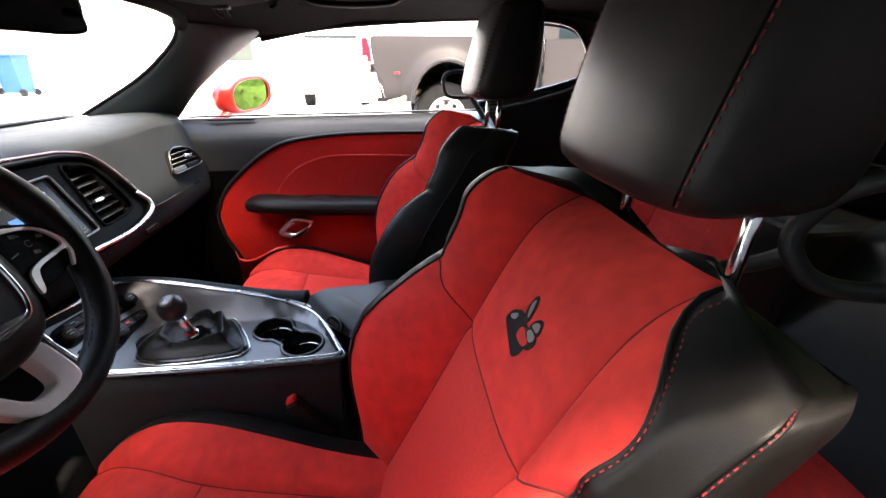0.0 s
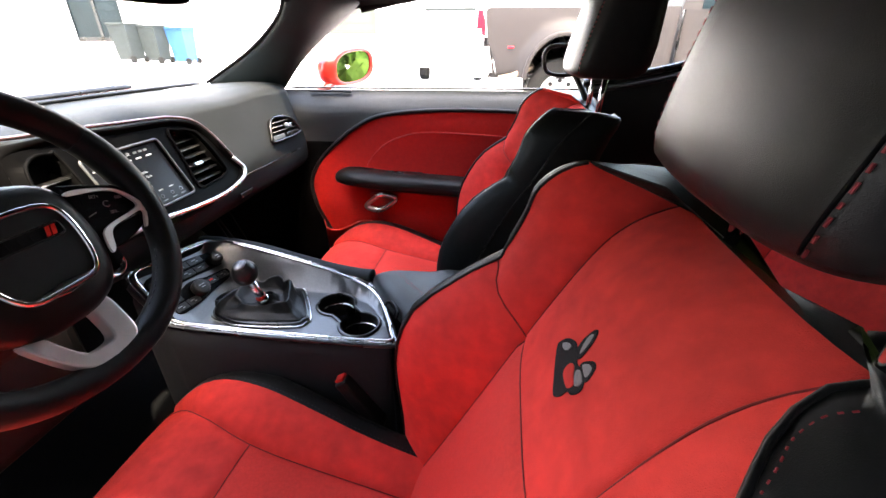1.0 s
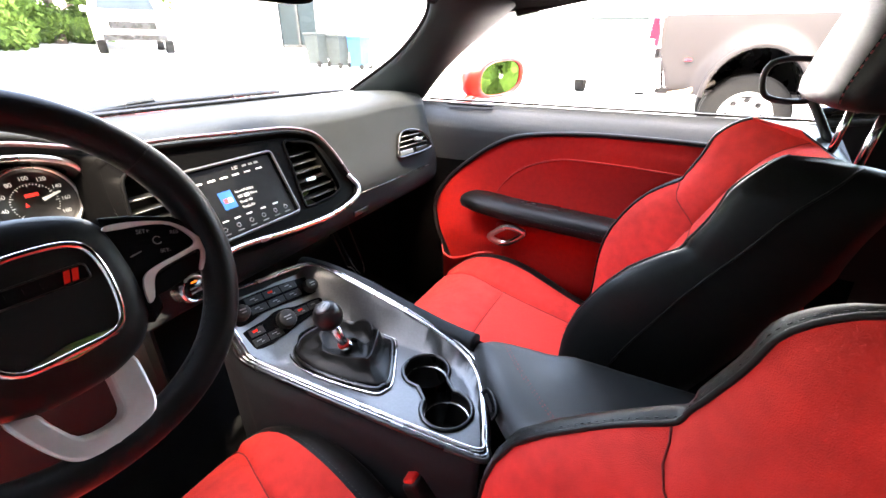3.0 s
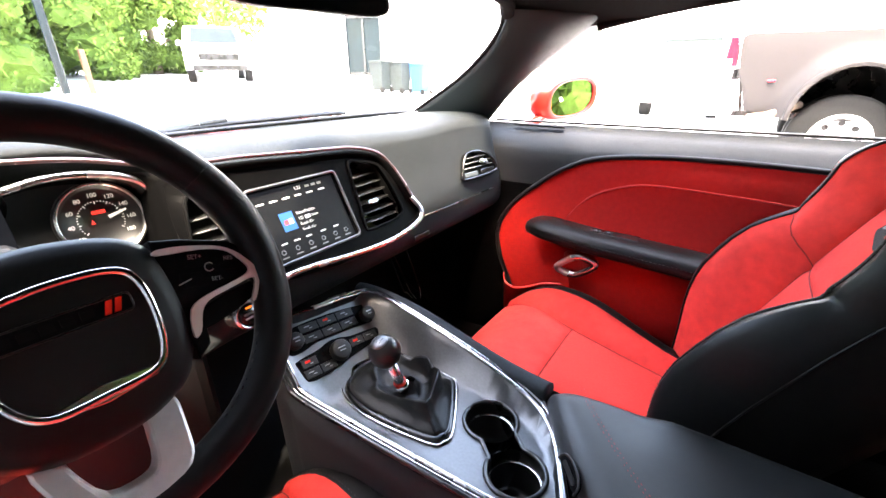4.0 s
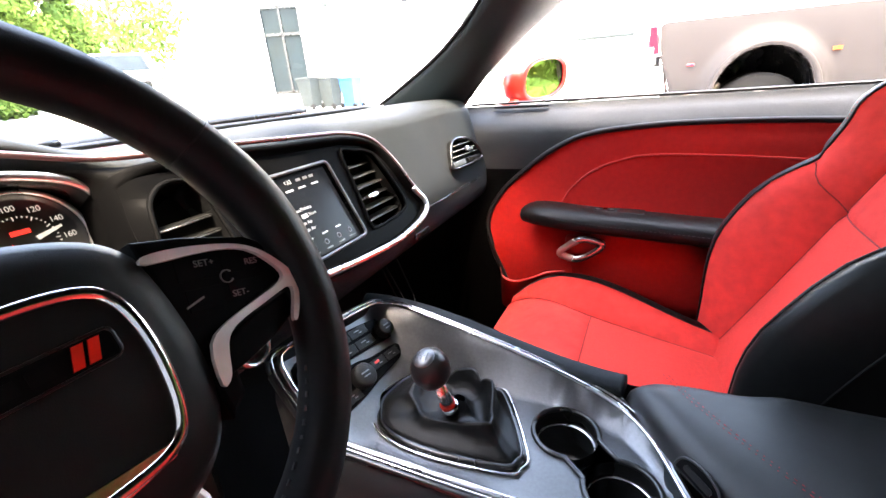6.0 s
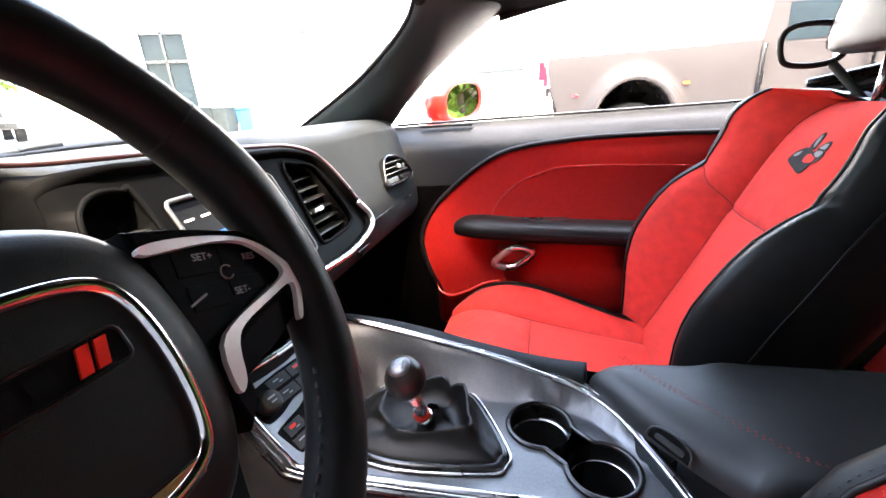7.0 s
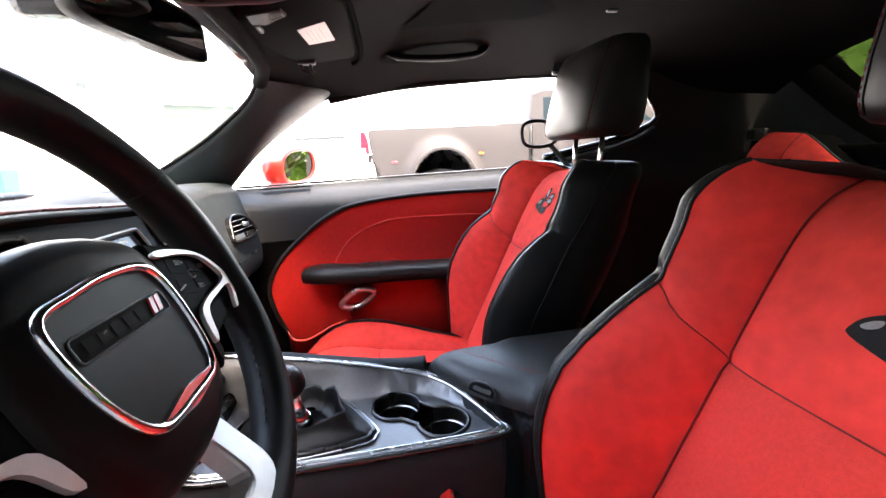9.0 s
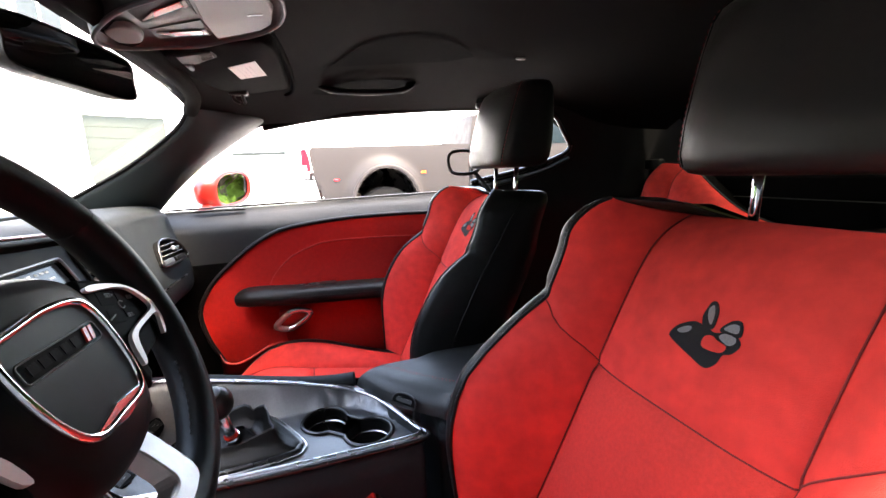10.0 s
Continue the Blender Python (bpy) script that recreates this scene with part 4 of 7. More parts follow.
part("switch_panel", box(-0.36, -0.22, 1.505, 1.545, 0.744, 0.7505, 0.002), SATIN_BLACK, arm, "gloss black window switch panel")
for k in range(2):
    part("switch", box(-0.345 + 0.035 * k, -0.322 + 0.035 * k, 1.512, 1.534, 0.749, 0.7525, 0.001), PLASTIC, arm)
    part("switch_mark", box(-0.338 + 0.035 * k, -0.330 + 0.035 * k, 1.520, 1.526, 0.752, 0.7530), PRINT_GREY, arm)

# lower pad below the armrest
pad = [(-0.405, 0.60), (-0.36, 0.665), (-0.30, 0.702), (-0.21, 0.708), (-0.12, 0.685), (-0.06, 0.645), (-0.02, 0.58), (-0.02, 0.48), (-0.2, 0.44), (-0.36, 0.50)]
pad_loop = [(p.x, p.y) for p in spline([(a, b, 0) for a, b in pad], 5, True)]


def pad_pt(a, b):
    d = min(math.hypot(a - p[0], b - p[1]) for p in pad_loop)
    return (a, door_y(a, b) - 0.008 - 0.034 * (1 - math.exp(-d / 0.022)), b)


pv, pf = plate(pad_loop, [], pad_pt, 0.012)
piece("lower_pad", pv, pf, DOOR_CLOTH, door, "raised red padded lower panel")
# pocket lip
lip = spline([(-0.605, 1.515, 0.553), (-0.588, 1.495, 0.532), (-0.55, 1.485, 0.527), (-0.50, 1.485, 0.545), (-0.46, 1.490, 0.565), (-0.41, 1.505, 0.570)], 6)
lv, lf = [], []
for p in lip:
    lv += [(p.x, p.y, p.z), (p.x, p.y - 0.006, p.z - 0.004), (p.x, p.y, p.z - 0.010), (p.x, p.y + 0.01, 0.42), (p.x, p.y + 0.10, 0.42), (p.x, p.y + 0.014, p.z - 0.012)]
for j in range(len(lip) - 1):
    lf += [(j * 6 + i, j * 6 + i + 1, (j + 1) * 6 + i + 1, (j + 1) * 6 + i) for i in range(4)]
piece("map_pocket", lv, lf, DOOR_RED, door, "red moulded door pocket with a bright lip")
# handle
hp = [(-0.425, 1.500, 0.625), (-0.405, 1.495, 0.648), (-0.372, 1.492, 0.672), (-0.345, 1.492, 0.674), (-0.316, 1.495, 0.664), (-0.318, 1.497, 0.652), (-0.345, 1.500, 0.628), (-0.372, 1.502, 0.612), (-0.400, 1.503, 0.612)]
piece("door_handle", *sweep(spline(hp, 5, True), [(0.0085, 0.004), (0.0065, 0.007), (-0.0065, 0.007), (-0.0085, 0.004), (-0.0085, -0.006), (0.0085, -0.006)], True, up=(0, 1, 0)), HANDLE_SILVER, door, "satin silver inner door handle")
part("handle_cup", box(-0.415, -0.325, 1.515, 1.54, 0.615, 0.67, 0.008), DOOR_RED, door)
# demister slot on the upper edge
part("demister_slot", box(-0.655, -0.495, 1.636, 1.646, 1.006, 1.0125, 0.001), PLASTIC, door, "dark demister slot")

# outside mirror
shell_v, shell_f = [], []
for j, (d, k) in enumerate(((0.002, 0.84), (-0.002, 0.90), (0.0, 1.0), (0.012, 1.08), (0.03, 1.10), (0.06, 1.02), (0.09, 0.80), (0.105, 0.45), (0.11, 0.02))):
    for i in range(28):
        a = 2 * math.pi * i / 28
        c, s_ = math.cos(a), math.sin(a)
        yy = 0.115 * math.copysign(abs(c) ** 0.75, c) * k
        zz = 0.066 * math.copysign(abs(s_) ** 0.75, s_) * k + 0.012 * c
        shell_v.append((-0.56 - d + 0.42 * yy, 1.885 + yy * 0.95, 1.078 + zz))
for j in range(8):
    for i in range(28):
        q = (i + 1) % 28
        shell_f.append((j * 28 + i, j * 28 + q, (j + 1) * 28 + q, (j + 1) * 28 + i))
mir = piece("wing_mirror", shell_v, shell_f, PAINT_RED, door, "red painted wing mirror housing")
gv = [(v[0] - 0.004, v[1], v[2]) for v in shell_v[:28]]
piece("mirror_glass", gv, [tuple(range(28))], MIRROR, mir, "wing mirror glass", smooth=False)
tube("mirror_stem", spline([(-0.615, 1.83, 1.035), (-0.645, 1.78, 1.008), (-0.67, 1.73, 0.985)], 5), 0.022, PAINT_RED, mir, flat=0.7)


# ---- dashboard ----
dash = thing("dashboard", "black soft-touch dashboard with satin metal trim and screen", "dashboard", (-0.9, C, 0.6))


def dash_section(y):
    """The dash skin at one y: points from the glass to the knee panel."""
    k = max(0, 1 - ((y - C) / 0.80) ** 2)
    side = max(0, (abs(y - C) - 0.45) / 0.35)
    hood = math.exp(-((y - 0.40) / 0.20) ** 6) * 0.039
    lip = 0.009 * (1 if y < 0.95 else max(0, 1 - (y - 0.95) / 0.25))
    e = min(1, max(0, (y - 1.545) / 0.062))
    f = -0.02 * side + 0.10 * max(0, side - 0.33) ** 2 * (y > C) - 0.075 * (1 - math.sqrt(1 - e * e)) - 0.11 * math.exp(-((y - 0.415) / 0.225) ** 16)
    g = f - 0.08 * math.exp(-((y - 0.655) / 0.055) ** 8)
    return [(-1.17 + 0.16 * side ** 2, 1.022), (-1.02, 1.030), (-0.90, 1.041 + hood * 0.35 + lip * 0.3), (-0.80, 1.043 + hood + lip), (-0.745, 1.033 + hood + lip), (-0.722 + f * 0.5, 1.018 + hood * 0.8 + lip * 0.6), (-0.715 + g, 1.0), (-0.700 + g, 0.94), (-0.686 + g, 0.90), (-0.672 + f, 0.86), (-0.668 + f, 0.82), (-0.672 + f, 0.78), (-0.70, 0.745), (-0.76, 0.715), (-0.90, 0.69), (-1.2, 0.66)]


ys = frange(C - 0.80, 1.50, 64) + [1.515, 1.53, 1.545, 1.56, 1.573, 1.584, 1.593, 1.600, 1.6045, 1.607]
dv, df = [], []
for y in ys:
    sec = spline([(a, 0, b) for a, b in dash_section(y)], 3)
    dv += [(p.x, y, p.z) for p in sec]
m = len(spline([(0, 0, 0)] * 16, 3))
for j in range(len(ys) - 1):
    df += [(j * m + i, j * m + i + 1, (j + 1) * m + i + 1, (j + 1) * m + i) for i in range(m - 1)]
piece("dash_skin", dv, df, SOFT_DASH, dash, "black grained soft dash skin")

# centre bezel plane: origin on the middle of the screen
BZ = framed((-0.652, 0.820, 0.925), (0, 1, 0), (-0.52, 0, 1))


def bz(pts):
    return on(BZ, pts)


bez_out = [(p.x, p.y) for p in spline([(-0.200, 0.124, 0), (-0.092, 0.123, 0), (0.010, 0.115, 0), (0.090, 0.109, 0), (0.142, 0.103, 0), (0.195, 0.085, 0), (0.224, 0.047, 0), (0.243, -0.022, 0), (0.256, -0.057, 0), (0.233, -0.083, 0), (0.146, -0.097, 0), (0.038, -0.092, 0), (-0.070, -0.080, 0), (-0.160, -0.080, 0), (-0.208, -0.070, 0), (-0.224, 0.0, 0), (-0.220, 0.090, 0)], 6, True)]
SX, SY = -0.012, 0.009
scr = round_rect(0.176, 0.120, 0.005, 5, SX, SY)
rvent = [(p.x, p.y) for p in spline([(0.120, 0.080, 0), (0.150, 0.077, 0), (0.1765, 0.070, 0), (0.195, 0.050, 0), (0.208, -0.034, 0), (0.186, -0.053, 0), (0.140, -0.056, 0), (0.106, -0.0555, 0), (0.098, -0.0445, 0), (0.110, 0.020, 0)], 5, True)]
lvent = [(p.x, p.y) for p in spline([(-0.128, 0.088, 0), (-0.138, 0.097, 0), (-0.160, 0.100, 0), (-0.180, 0.092, 0), (-0.194, 0.070, 0), (-0.206, 0.0, 0), (-0.202, -0.045, 0), (-0.185, -0.058, 0), (-0.140, -0.056, 0), (-0.128, -0.040, 0)], 5, True)]


def bez_pt(a, b):
    return BZ @ Vector((a, b, 0.004 + 0.012 * max(0, a / 0.25) ** 2 - 40 * max(0, -a - 0.190) ** 2))


def inset(loop, d):
    """The clockwise loop drawn in by d along its normals."""
    out, n = [], len(loop)
    for i in range(n):
        t = Vector((loop[(i + 1) % n][0] - loop[i - 1][0], loop[(i + 1) % n][1] - loop[i - 1][1])).normalized()
        out.append((loop[i][0] + t.y * d, loop[i][1] - t.x * d))
    return out


def proud(a):
    """The rim's height along the panel: it dies away towards the instruments."""
    e = min(1, max(0, (a + 0.20) / 0.07))
    return e * e * (3 - 2 * e)


bez_in = inset(bez_out, 0.0135)
bv, bf = plate(bez_in, [scr, rvent, lvent], bez_pt, 0.02)
piece("centre_bezel", bv, bf, BEZEL, dash, "dark satin metal centre bezel")
# rounded rim standing proud of the panel, from the dash out and in again
rim_v, rim_f, k = [], [], len(bez_out)
levels = ((-0.004, -0.075), (-0.001, -0.010), (0.0, 0.004), (0.0022, 0.0095), (0.0055, 0.0115), (0.0090, 0.0095), (0.0118, 0.0045), (0.0136, -0.001))
for d, h in levels:
    rim_v += [bez_pt(a, b) + BZ.to_3x3() @ Vector((0, 0, h * proud(a) if h > 0 else h)) for a, b in inset(bez_out, d)]
rim_f = [(q * k + i, q * k + (i + 1) % k, (q + 1) * k + (i + 1) % k, (q + 1) * k + i) for q in range(len(levels) - 1) for i in range(k)]
piece("bezel_rim", rim_v, rim_f, BEZEL, dash, "dark satin rim of the bezel")
crest = inset(bez_out, 0.0058)
i0 = min(range(k), key=lambda i: (bez_out[i][0] - 0.243) ** 2 + (bez_out[i][1] + 0.022) ** 2)
i1 = min(range(k), key=lambda i: (bez_out[i][0] + 0.150) ** 2 + (bez_out[i][1] + 0.080) ** 2)
low = [bez_pt(*crest[i]) + BZ.to_3x3() @ Vector((0, 0, 0.0095)) for i in (range(i0, i1 + 1) if i0 < i1 else range(i0, i1 - 1, -1))]
tube("bezel_bright_edge", low, 0.0052, SATIN_CHROME, dash, "satin chrome lower edge", up=(-1, 0, 0.4))
# narrow frame round the screen
scr_frame = round_rect(0.186, 0.130, 0.008, 5, SX, SY)
tube("screen_frame", [bez_pt(a, b) + BZ.to_3x3() @ Vector((0, 0, 0.001)) for a, b in scr_frame], 0.0026, GRAPHITE, dash, "thin raised frame round the screen", closed=True, up=(-1, 0, 0.4))

screen = slab(bz([(a, b, -0.004) for a, b in scr]), BZ.to_3x3() @ Vector((0, 0, 1)), 0.003, SCREEN_DARK, "touchscreen", dash, "lit touchscreen with a radio page")


def on_screen(a, b, w, h, mat, name="screen_mark", lift=0.0004):
    a, b = a + SX, b + SY
    slab(bz([(a - w / 2, b - h / 2, -0.001), (a + w / 2, b - h / 2, -0.001), (a + w / 2, b + h / 2, -0.001), (a - w / 2, b + h / 2, -0.001)]), BZ.to_3x3() @ Vector((0, 0, 1)), lift, mat, name, screen)


def say(text, size, a, b, mat=WHITE_INK, align="LEFT"):
    words(text, size, BZ @ pose(a + SX, b + SY, -0.0004), mat, screen, "screen_text", 0.0001, align)


say("News/Politics", 0.0072, -0.016, 0.010)
say("122", 0.0072, -0.016, 0.000)
on_screen(0.004, 0.0, 0.011, 0.006, WHITE_INK)
say("Now", 0.0072, 0.012, 0.000)
say("Fresh Air", 0.0072, -0.016, -0.010)
say("Fresh Air", 0.0072, -0.016, -0.020)
say("1:32", 0.008, 0.0, 0.052)
for a in (0.028, 0.042, 0.055):
    on_screen(a, 0.052, 0.009, 0.004, PRINT_GREY)
for i, a in enumerate((-0.072, -0.047, -0.022, 0.003, 0.028, 0.055)):
    on_screen(a, 0.040, 0.014, 0.0025, WHITE_INK)
on_screen(-0.036, 0.001, 0.026, 0.032, SCREEN_BLUE, "screen_tile")
on_screen(-0.040, 0.0, 0.008, 0.008, SCREEN_RED, lift=0.0007)
on_screen(-0.031, 0.0, 0.007, 0.008, WHITE_INK, lift=0.0007)
for a in (-0.060, -0.035, -0.01, 0.022, 0.052):
    on_screen(a, -0.033, 0.012, 0.0022, WHITE_INK)
for a in (-0.068, -0.040, -0.012, 0.016, 0.044, 0.070):
    vv, ff = lathe([(0.0030, 0.0004), (0.0044, 0.0004), (0.0044, 0.0)], BZ @ pose(a + SX, -0.046 + SY, -0.001), 12)
    piece("screen_icon", vv, ff, PRINT_GREY, screen)
    on_screen(a, -0.0555, 0.013, 0.0022, PRINT_GREY)


def vent(outline, name, label, rim_mat):
    v = slab(bz([(a, b, -0.045) for a, b in outline]), BZ.to_3x3() @ Vector((0, 0, 1)), 0.002, SATIN_BLACK, name, dash, label)
    kk = len(outline)
    piece("vent_well", bz([(a, b, 0.004) for a, b in outline] + [(a, b, -0.045) for a, b in outline]), [(i, (i + 1) % kk, kk + (i + 1) % kk, kk + i) for i in range(kk)], SATIN_BLACK, v)
    tube("vent_rim", [bez_pt(a, b) + BZ.to_3x3() @ Vector((0, 0, 0.002)) for a, b in outline], 0.0028, rim_mat, v, "satin rim", closed=True, up=(-1, 0, 0.4))
    xs = [a for a, b in outline]
    for i in range(6):
        b = 0.055 - i * 0.019
        span = sorted(a0 + (b - b0) / (b1 - b0) * (a1 - a0) for (a0, b0), (a1, b1) in zip(outline, outline[1:] + outline[:1]) if (b0 > b) != (b1 > b))
        if len(span) >= 2:
            slab(bz([(span[0], b - 0.002, -0.006), (span[-1], b - 0.002, -0.006), (span[-1], b + 0.006, -0.026), (span[0], b + 0.006, -0.026)]), BZ.to_3x3() @ Vector((0, 0.9, 0.3)), 0.0025, PLASTIC, "vent_slat", v)
            # grey tube stands in for the highlight on the slat's edge
            tube("slat_edge", bz([(span[0] + 0.003, b - 0.002, -0.0045), (span[-1] - 0.003, b - 0.002, -0.0045)]), 0.0009, GRAPHITE, v, n=6, up=(-1, 0, 0.4))
    cx = sum(xs) / len(xs)
    part("vent_tab", (lambda b_: (b_.transform(BZ @ pose(cx, -0.004, 0.0)), b_)[1])(box(-0.014, 0.014, -0.004, 0.004, -0.006, 0.004, 0.002)), SATIN_CHROME, v, "silver vent tab")
    part("vent_dial", (lambda b_: (b_.transform(BZ @ pose(cx * 1.02, -0.068, 0.0)), b_)[1])(box(-0.028, 0.028, -0.006, 0.006, -0.004, 0.005, 0.003)), PLASTIC, v)


vent(rvent, "air_vent", "black slatted air vent with a satin rim", BEZEL)
vent(lvent, "air_vent", "black slatted air vent", BADGE_BLACK)

# trim line along the dash top
tl_path = spline([(-0.706, 0.08, 1.050), (-0.722, 0.20, 1.066), (-0.732, 0.30, 1.074), (-0.734, 0.42, 1.077), (-0.732, 0.48, 1.075), (-0.726, 0.54, 1.068), (-0.718, 0.61, 1.051)] + [tuple(BZ @ Vector(p)) for p in ((-0.150, 0.130, 0.014), (-0.092, 0.1275, 0.014), (0.010, 0.1195, 0.014), (0.090, 0.1135, 0.014), (0.142, 0.107, 0.016), (0.196, 0.087, 0.020), (0.2225, 0.047, 0.023), (0.2370, -0.012, 0.0255), (0.2395, -0.026, 0.0255))], 8)
tube("dash_trim", tl_path, 0.0034, SATIN_RED_REFLECTION, dash, "thin satin trim along the dash", up=(-1, 0, 0.4))

# side vent
SV = framed((-0.677, 1.466, 0.905), (0.12, 1, 0), (-0.35, 0, 1))
so = [(p.x, p.y) for p in spline([(-0.098, -0.008, 0), (-0.066, 0.040, 0), (-0.016, 0.045, 0), (0.040, 0.027, 0), (0.063, -0.010, 0), (0.050, -0.024, 0), (-0.036, -0.028, 0), (-0.100, -0.026, 0)], 4, True)]
svent = slab(on(SV, [(a, b, -0.034) for a, b in so]), SV.to_3x3() @ Vector((0, 0, 1)), 0.012, BADGE_BLACK, "side_vent", dash, "black slatted side vent with painted slat highlights")
kk = len(so)
piece("vent_well", on(SV, [(a, b, 0.006) for a, b in so] + [(a, b, -0.030) for a, b in so]), [(i, (i + 1) % kk, kk + (i + 1) % kk, kk + i) for i in range(kk)], SATIN_BLACK, svent)
tube("vent_rim", on(SV, [(a, b, 0.006) for a, b in so]), 0.0034, GLOSS_BLACK, svent, closed=True, up=(-1, 0, 0.4))
for b in (0.030, 0.016, 0.002):
    span = sorted(a0 + (b - b0) / (b1 - b0) * (a1 - a0) for (a0, b0), (a1, b1) in zip(so, so[1:] + so[:1]) if (b0 > b) != (b1 > b))
    slab(on(SV, [(span[0] + 0.003, b - 0.002, 0.003), (span[-1] - 0.003, b - 0.002, 0.003), (span[-1] - 0.003, b + 0.005, -0.016), (span[0] + 0.003, b + 0.005, -0.016)]), SV.to_3x3() @ Vector((0, 0.8, 0.5)), 0.003, GLOSS_BLACK, "vent_slat", svent)
    # highlight of the glossy slat, drawn as a grey tube
    tube("slat_edge", on(SV, [(span[0] + 0.006, b - 0.001, 0.0045), (span[-1] - 0.010, b - 0.001, 0.0045)]), 0.0014, GRAPHITE, svent, "bright slat edge", n=6, up=(-1, 0, 0.4))
part("vent_tab", (lambda b_: (b_.transform(SV @ pose(0.004, 0.012, 0.008, 0, 0, -12)), b_)[1])(box(-0.014, 0.018, -0.006, 0.006, -0.004, 0.004, 0.002)), SATIN_CHROME, svent, "silver vent tab")
part("vent_dial", (lambda b_: (b_.transform(SV @ pose(-0.062, -0.017, 0.004)), b_)[1])(box(-0.030, 0.030, -0.007, 0.007, -0.006, 0.004, 0.002)), GRAPHITE, svent, "grey vent dial")
part("vent_foot", (lambda b_: (b_.transform(SV @ pose(0.016, -0.016, 0.004)), b_)[1])(box(-0.032, 0.032, -0.006, 0.006, -0.006, 0.004, 0.002)), GLOSS_BLACK, svent)

# glove box lid and its latch
GB = framed((-0.664, 1.20, 0.80), (0, 1, 0), (-0.05, 0, 1))
tube("glovebox_gap", on(GB, [(-0.06, 0.033, 0.0), (0.12, 0.029, 0.0), (0.35, 0.026, -0.002)]), 0.002, SATIN_BLACK, dash)
part("glovebox_latch", (lambda b_: (b_.transform(GB @ pose(-0.055, -0.012, 0.004)), b_)[1])(box(-0.03, 0.03, -0.007, 0.007, -0.004, 0.004, 0.003)), SATIN_BLACK, dash, "black glovebox latch")

# instrument cluster
CL = framed((-0.752, 0.415, 0.982), (0, 1, 0), (-0.30, 0, 1))
co = [(p.x, p.y) for p in spline([(-0.196, 0.018, 0), (-0.178, 0.043, 0), (-0.135, 0.058, 0), (-0.085, 0.061, 0), (-0.035, 0.052, 0), (0.0, 0.050, 0), (0.035, 0.052, 0), (0.085, 0.061, 0), (0.135, 0.058, 0), (0.178, 0.043, 0), (0.196, 0.018, 0), (0.199, -0.02, 0), (0.190, -0.06, 0), (0.15, -0.085, 0), (0, -0.09, 0), (-0.15, -0.085, 0), (-0.190, -0.06, 0), (-0.199, -0.02, 0)], 5, True)]
cluster = slab(on(CL, [(a, b, -0.02) for a, b in co]), CL.to_3x3() @ Vector((0, 0, 1)), 0.004, GAUGE_FACE, "instrument_panel", dash, "dark instrument panel with lit gauges")
tube("cluster_rim", on(CL, [(a, b, 0.032) for a, b in co]), 0.0048, SATIN_CHROME, cluster, "satin chrome cluster rim", closed=True, up=(-1, 0, 0.3))
kk = len(co)
piece("cluster_well", on(CL, [(a, b, 0.032) for a, b in co] + [(a * 0.95, b * 0.92, -0.018) for a, b in co]), [(i, (i + 1) % kk, kk + (i + 1) % kk, kk + i) for i in range(kk)], SATIN_BLACK, cluster)
for gx, nums in ((0.136, ("20", "40", "60", "80", "100", "120", "140", "160", "180")), (-0.136, ("1", "2", "3", "4", "5", "6", "7"))):
    G = CL @ pose(gx, 0.0, -0.010) @ Matrix.Scale(0.78, 4)
    gv, gf = lathe([(0.0, 0.0), (0.055, 0.0), (0.058, 0.004), (0.062, 0.010), (0.066, 0.010), (0.068, 0.0)], G, 40)
    gauge = piece("gauge", gv, gf, GAUGE_FACE, cluster, "round gauge with white numerals")
    tube("gauge_ring", on(G, [(0.064 * math.cos(2 * math.pi * i / 48), 0.064 * math.sin(2 * math.pi * i / 48), 0.011) for i in range(48)]), 0.0025, SATIN_CHROME, gauge, closed=True, up=(-1, 0, 0.3))
    for i, t in enumerate(nums):
        a = radians(215 - 250 * i / (len(nums) - 1))
        words(t, 0.0100, G @ pose(0.045 * math.cos(a), 0.045 * math.sin(a), 0.0015), WHITE_INK, gauge, "numeral")
    for i in range(33):
        a = radians(215 - 250 * i / 32)
        r0 = 0.030 if i % 4 == 0 else 0.033
        slab(on(G, [(r0 * math.cos(a + e), r0 * math.sin(a + e), 0.001) for e in (0.02, -0.02)] + [(0.035 * math.cos(a + e), 0.035 * math.sin(a + e), 0.001) for e in (-0.02, 0.02)]), CL.to_3x3() @ Vector((0, 0, 1)), 0.0004, WHITE_INK, "tick", gauge)
    a = radians(15 if gx > 0 else 215)
    slab(on(G, [(0.012 * math.cos(a + e), 0.012 * math.sin(a + e), 0.004) for e in (0.25, -0.25)] + [(0.042 * math.cos(a + e), 0.042 * math.sin(a + e), 0.004) for e in (-0.04, 0.04)]), CL.to_3x3() @ Vector((0, 0, 1)), 0.001, WHITE_INK, "needle", gauge)
    slab(on(G, [(-0.010, 0.012, 0.001), (0.010, 0.012, 0.001), (0.010, 0.018, 0.001), (-0.010, 0.018, 0.001)]), CL.to_3x3() @ Vector((0, 0, 1)), 0.0005, SCREEN_RED, "warning_light", gauge)
    slab(on(G, [(-0.016, -0.004, 0.001), (-0.010, -0.004, 0.001), (-0.013, 0.004, 0.001)]), CL.to_3x3() @ Vector((0, 0, 1)), 0.0005, SCREEN_RED, "warning_light", gauge)
info = slab(on(CL, [(-0.052, -0.055, -0.012), (0.046, -0.055, -0.012), (0.046, 0.042, -0.012), (-0.052, 0.042, -0.012)]), CL.to_3x3() @ Vector((0, 0, 1)), 0.002, SCREEN_DARK, "info_display", cluster)
words("61\u00b0", 0.010, CL @ pose(0.033, 0.022, -0.008), WHITE_INK, info, "numeral")
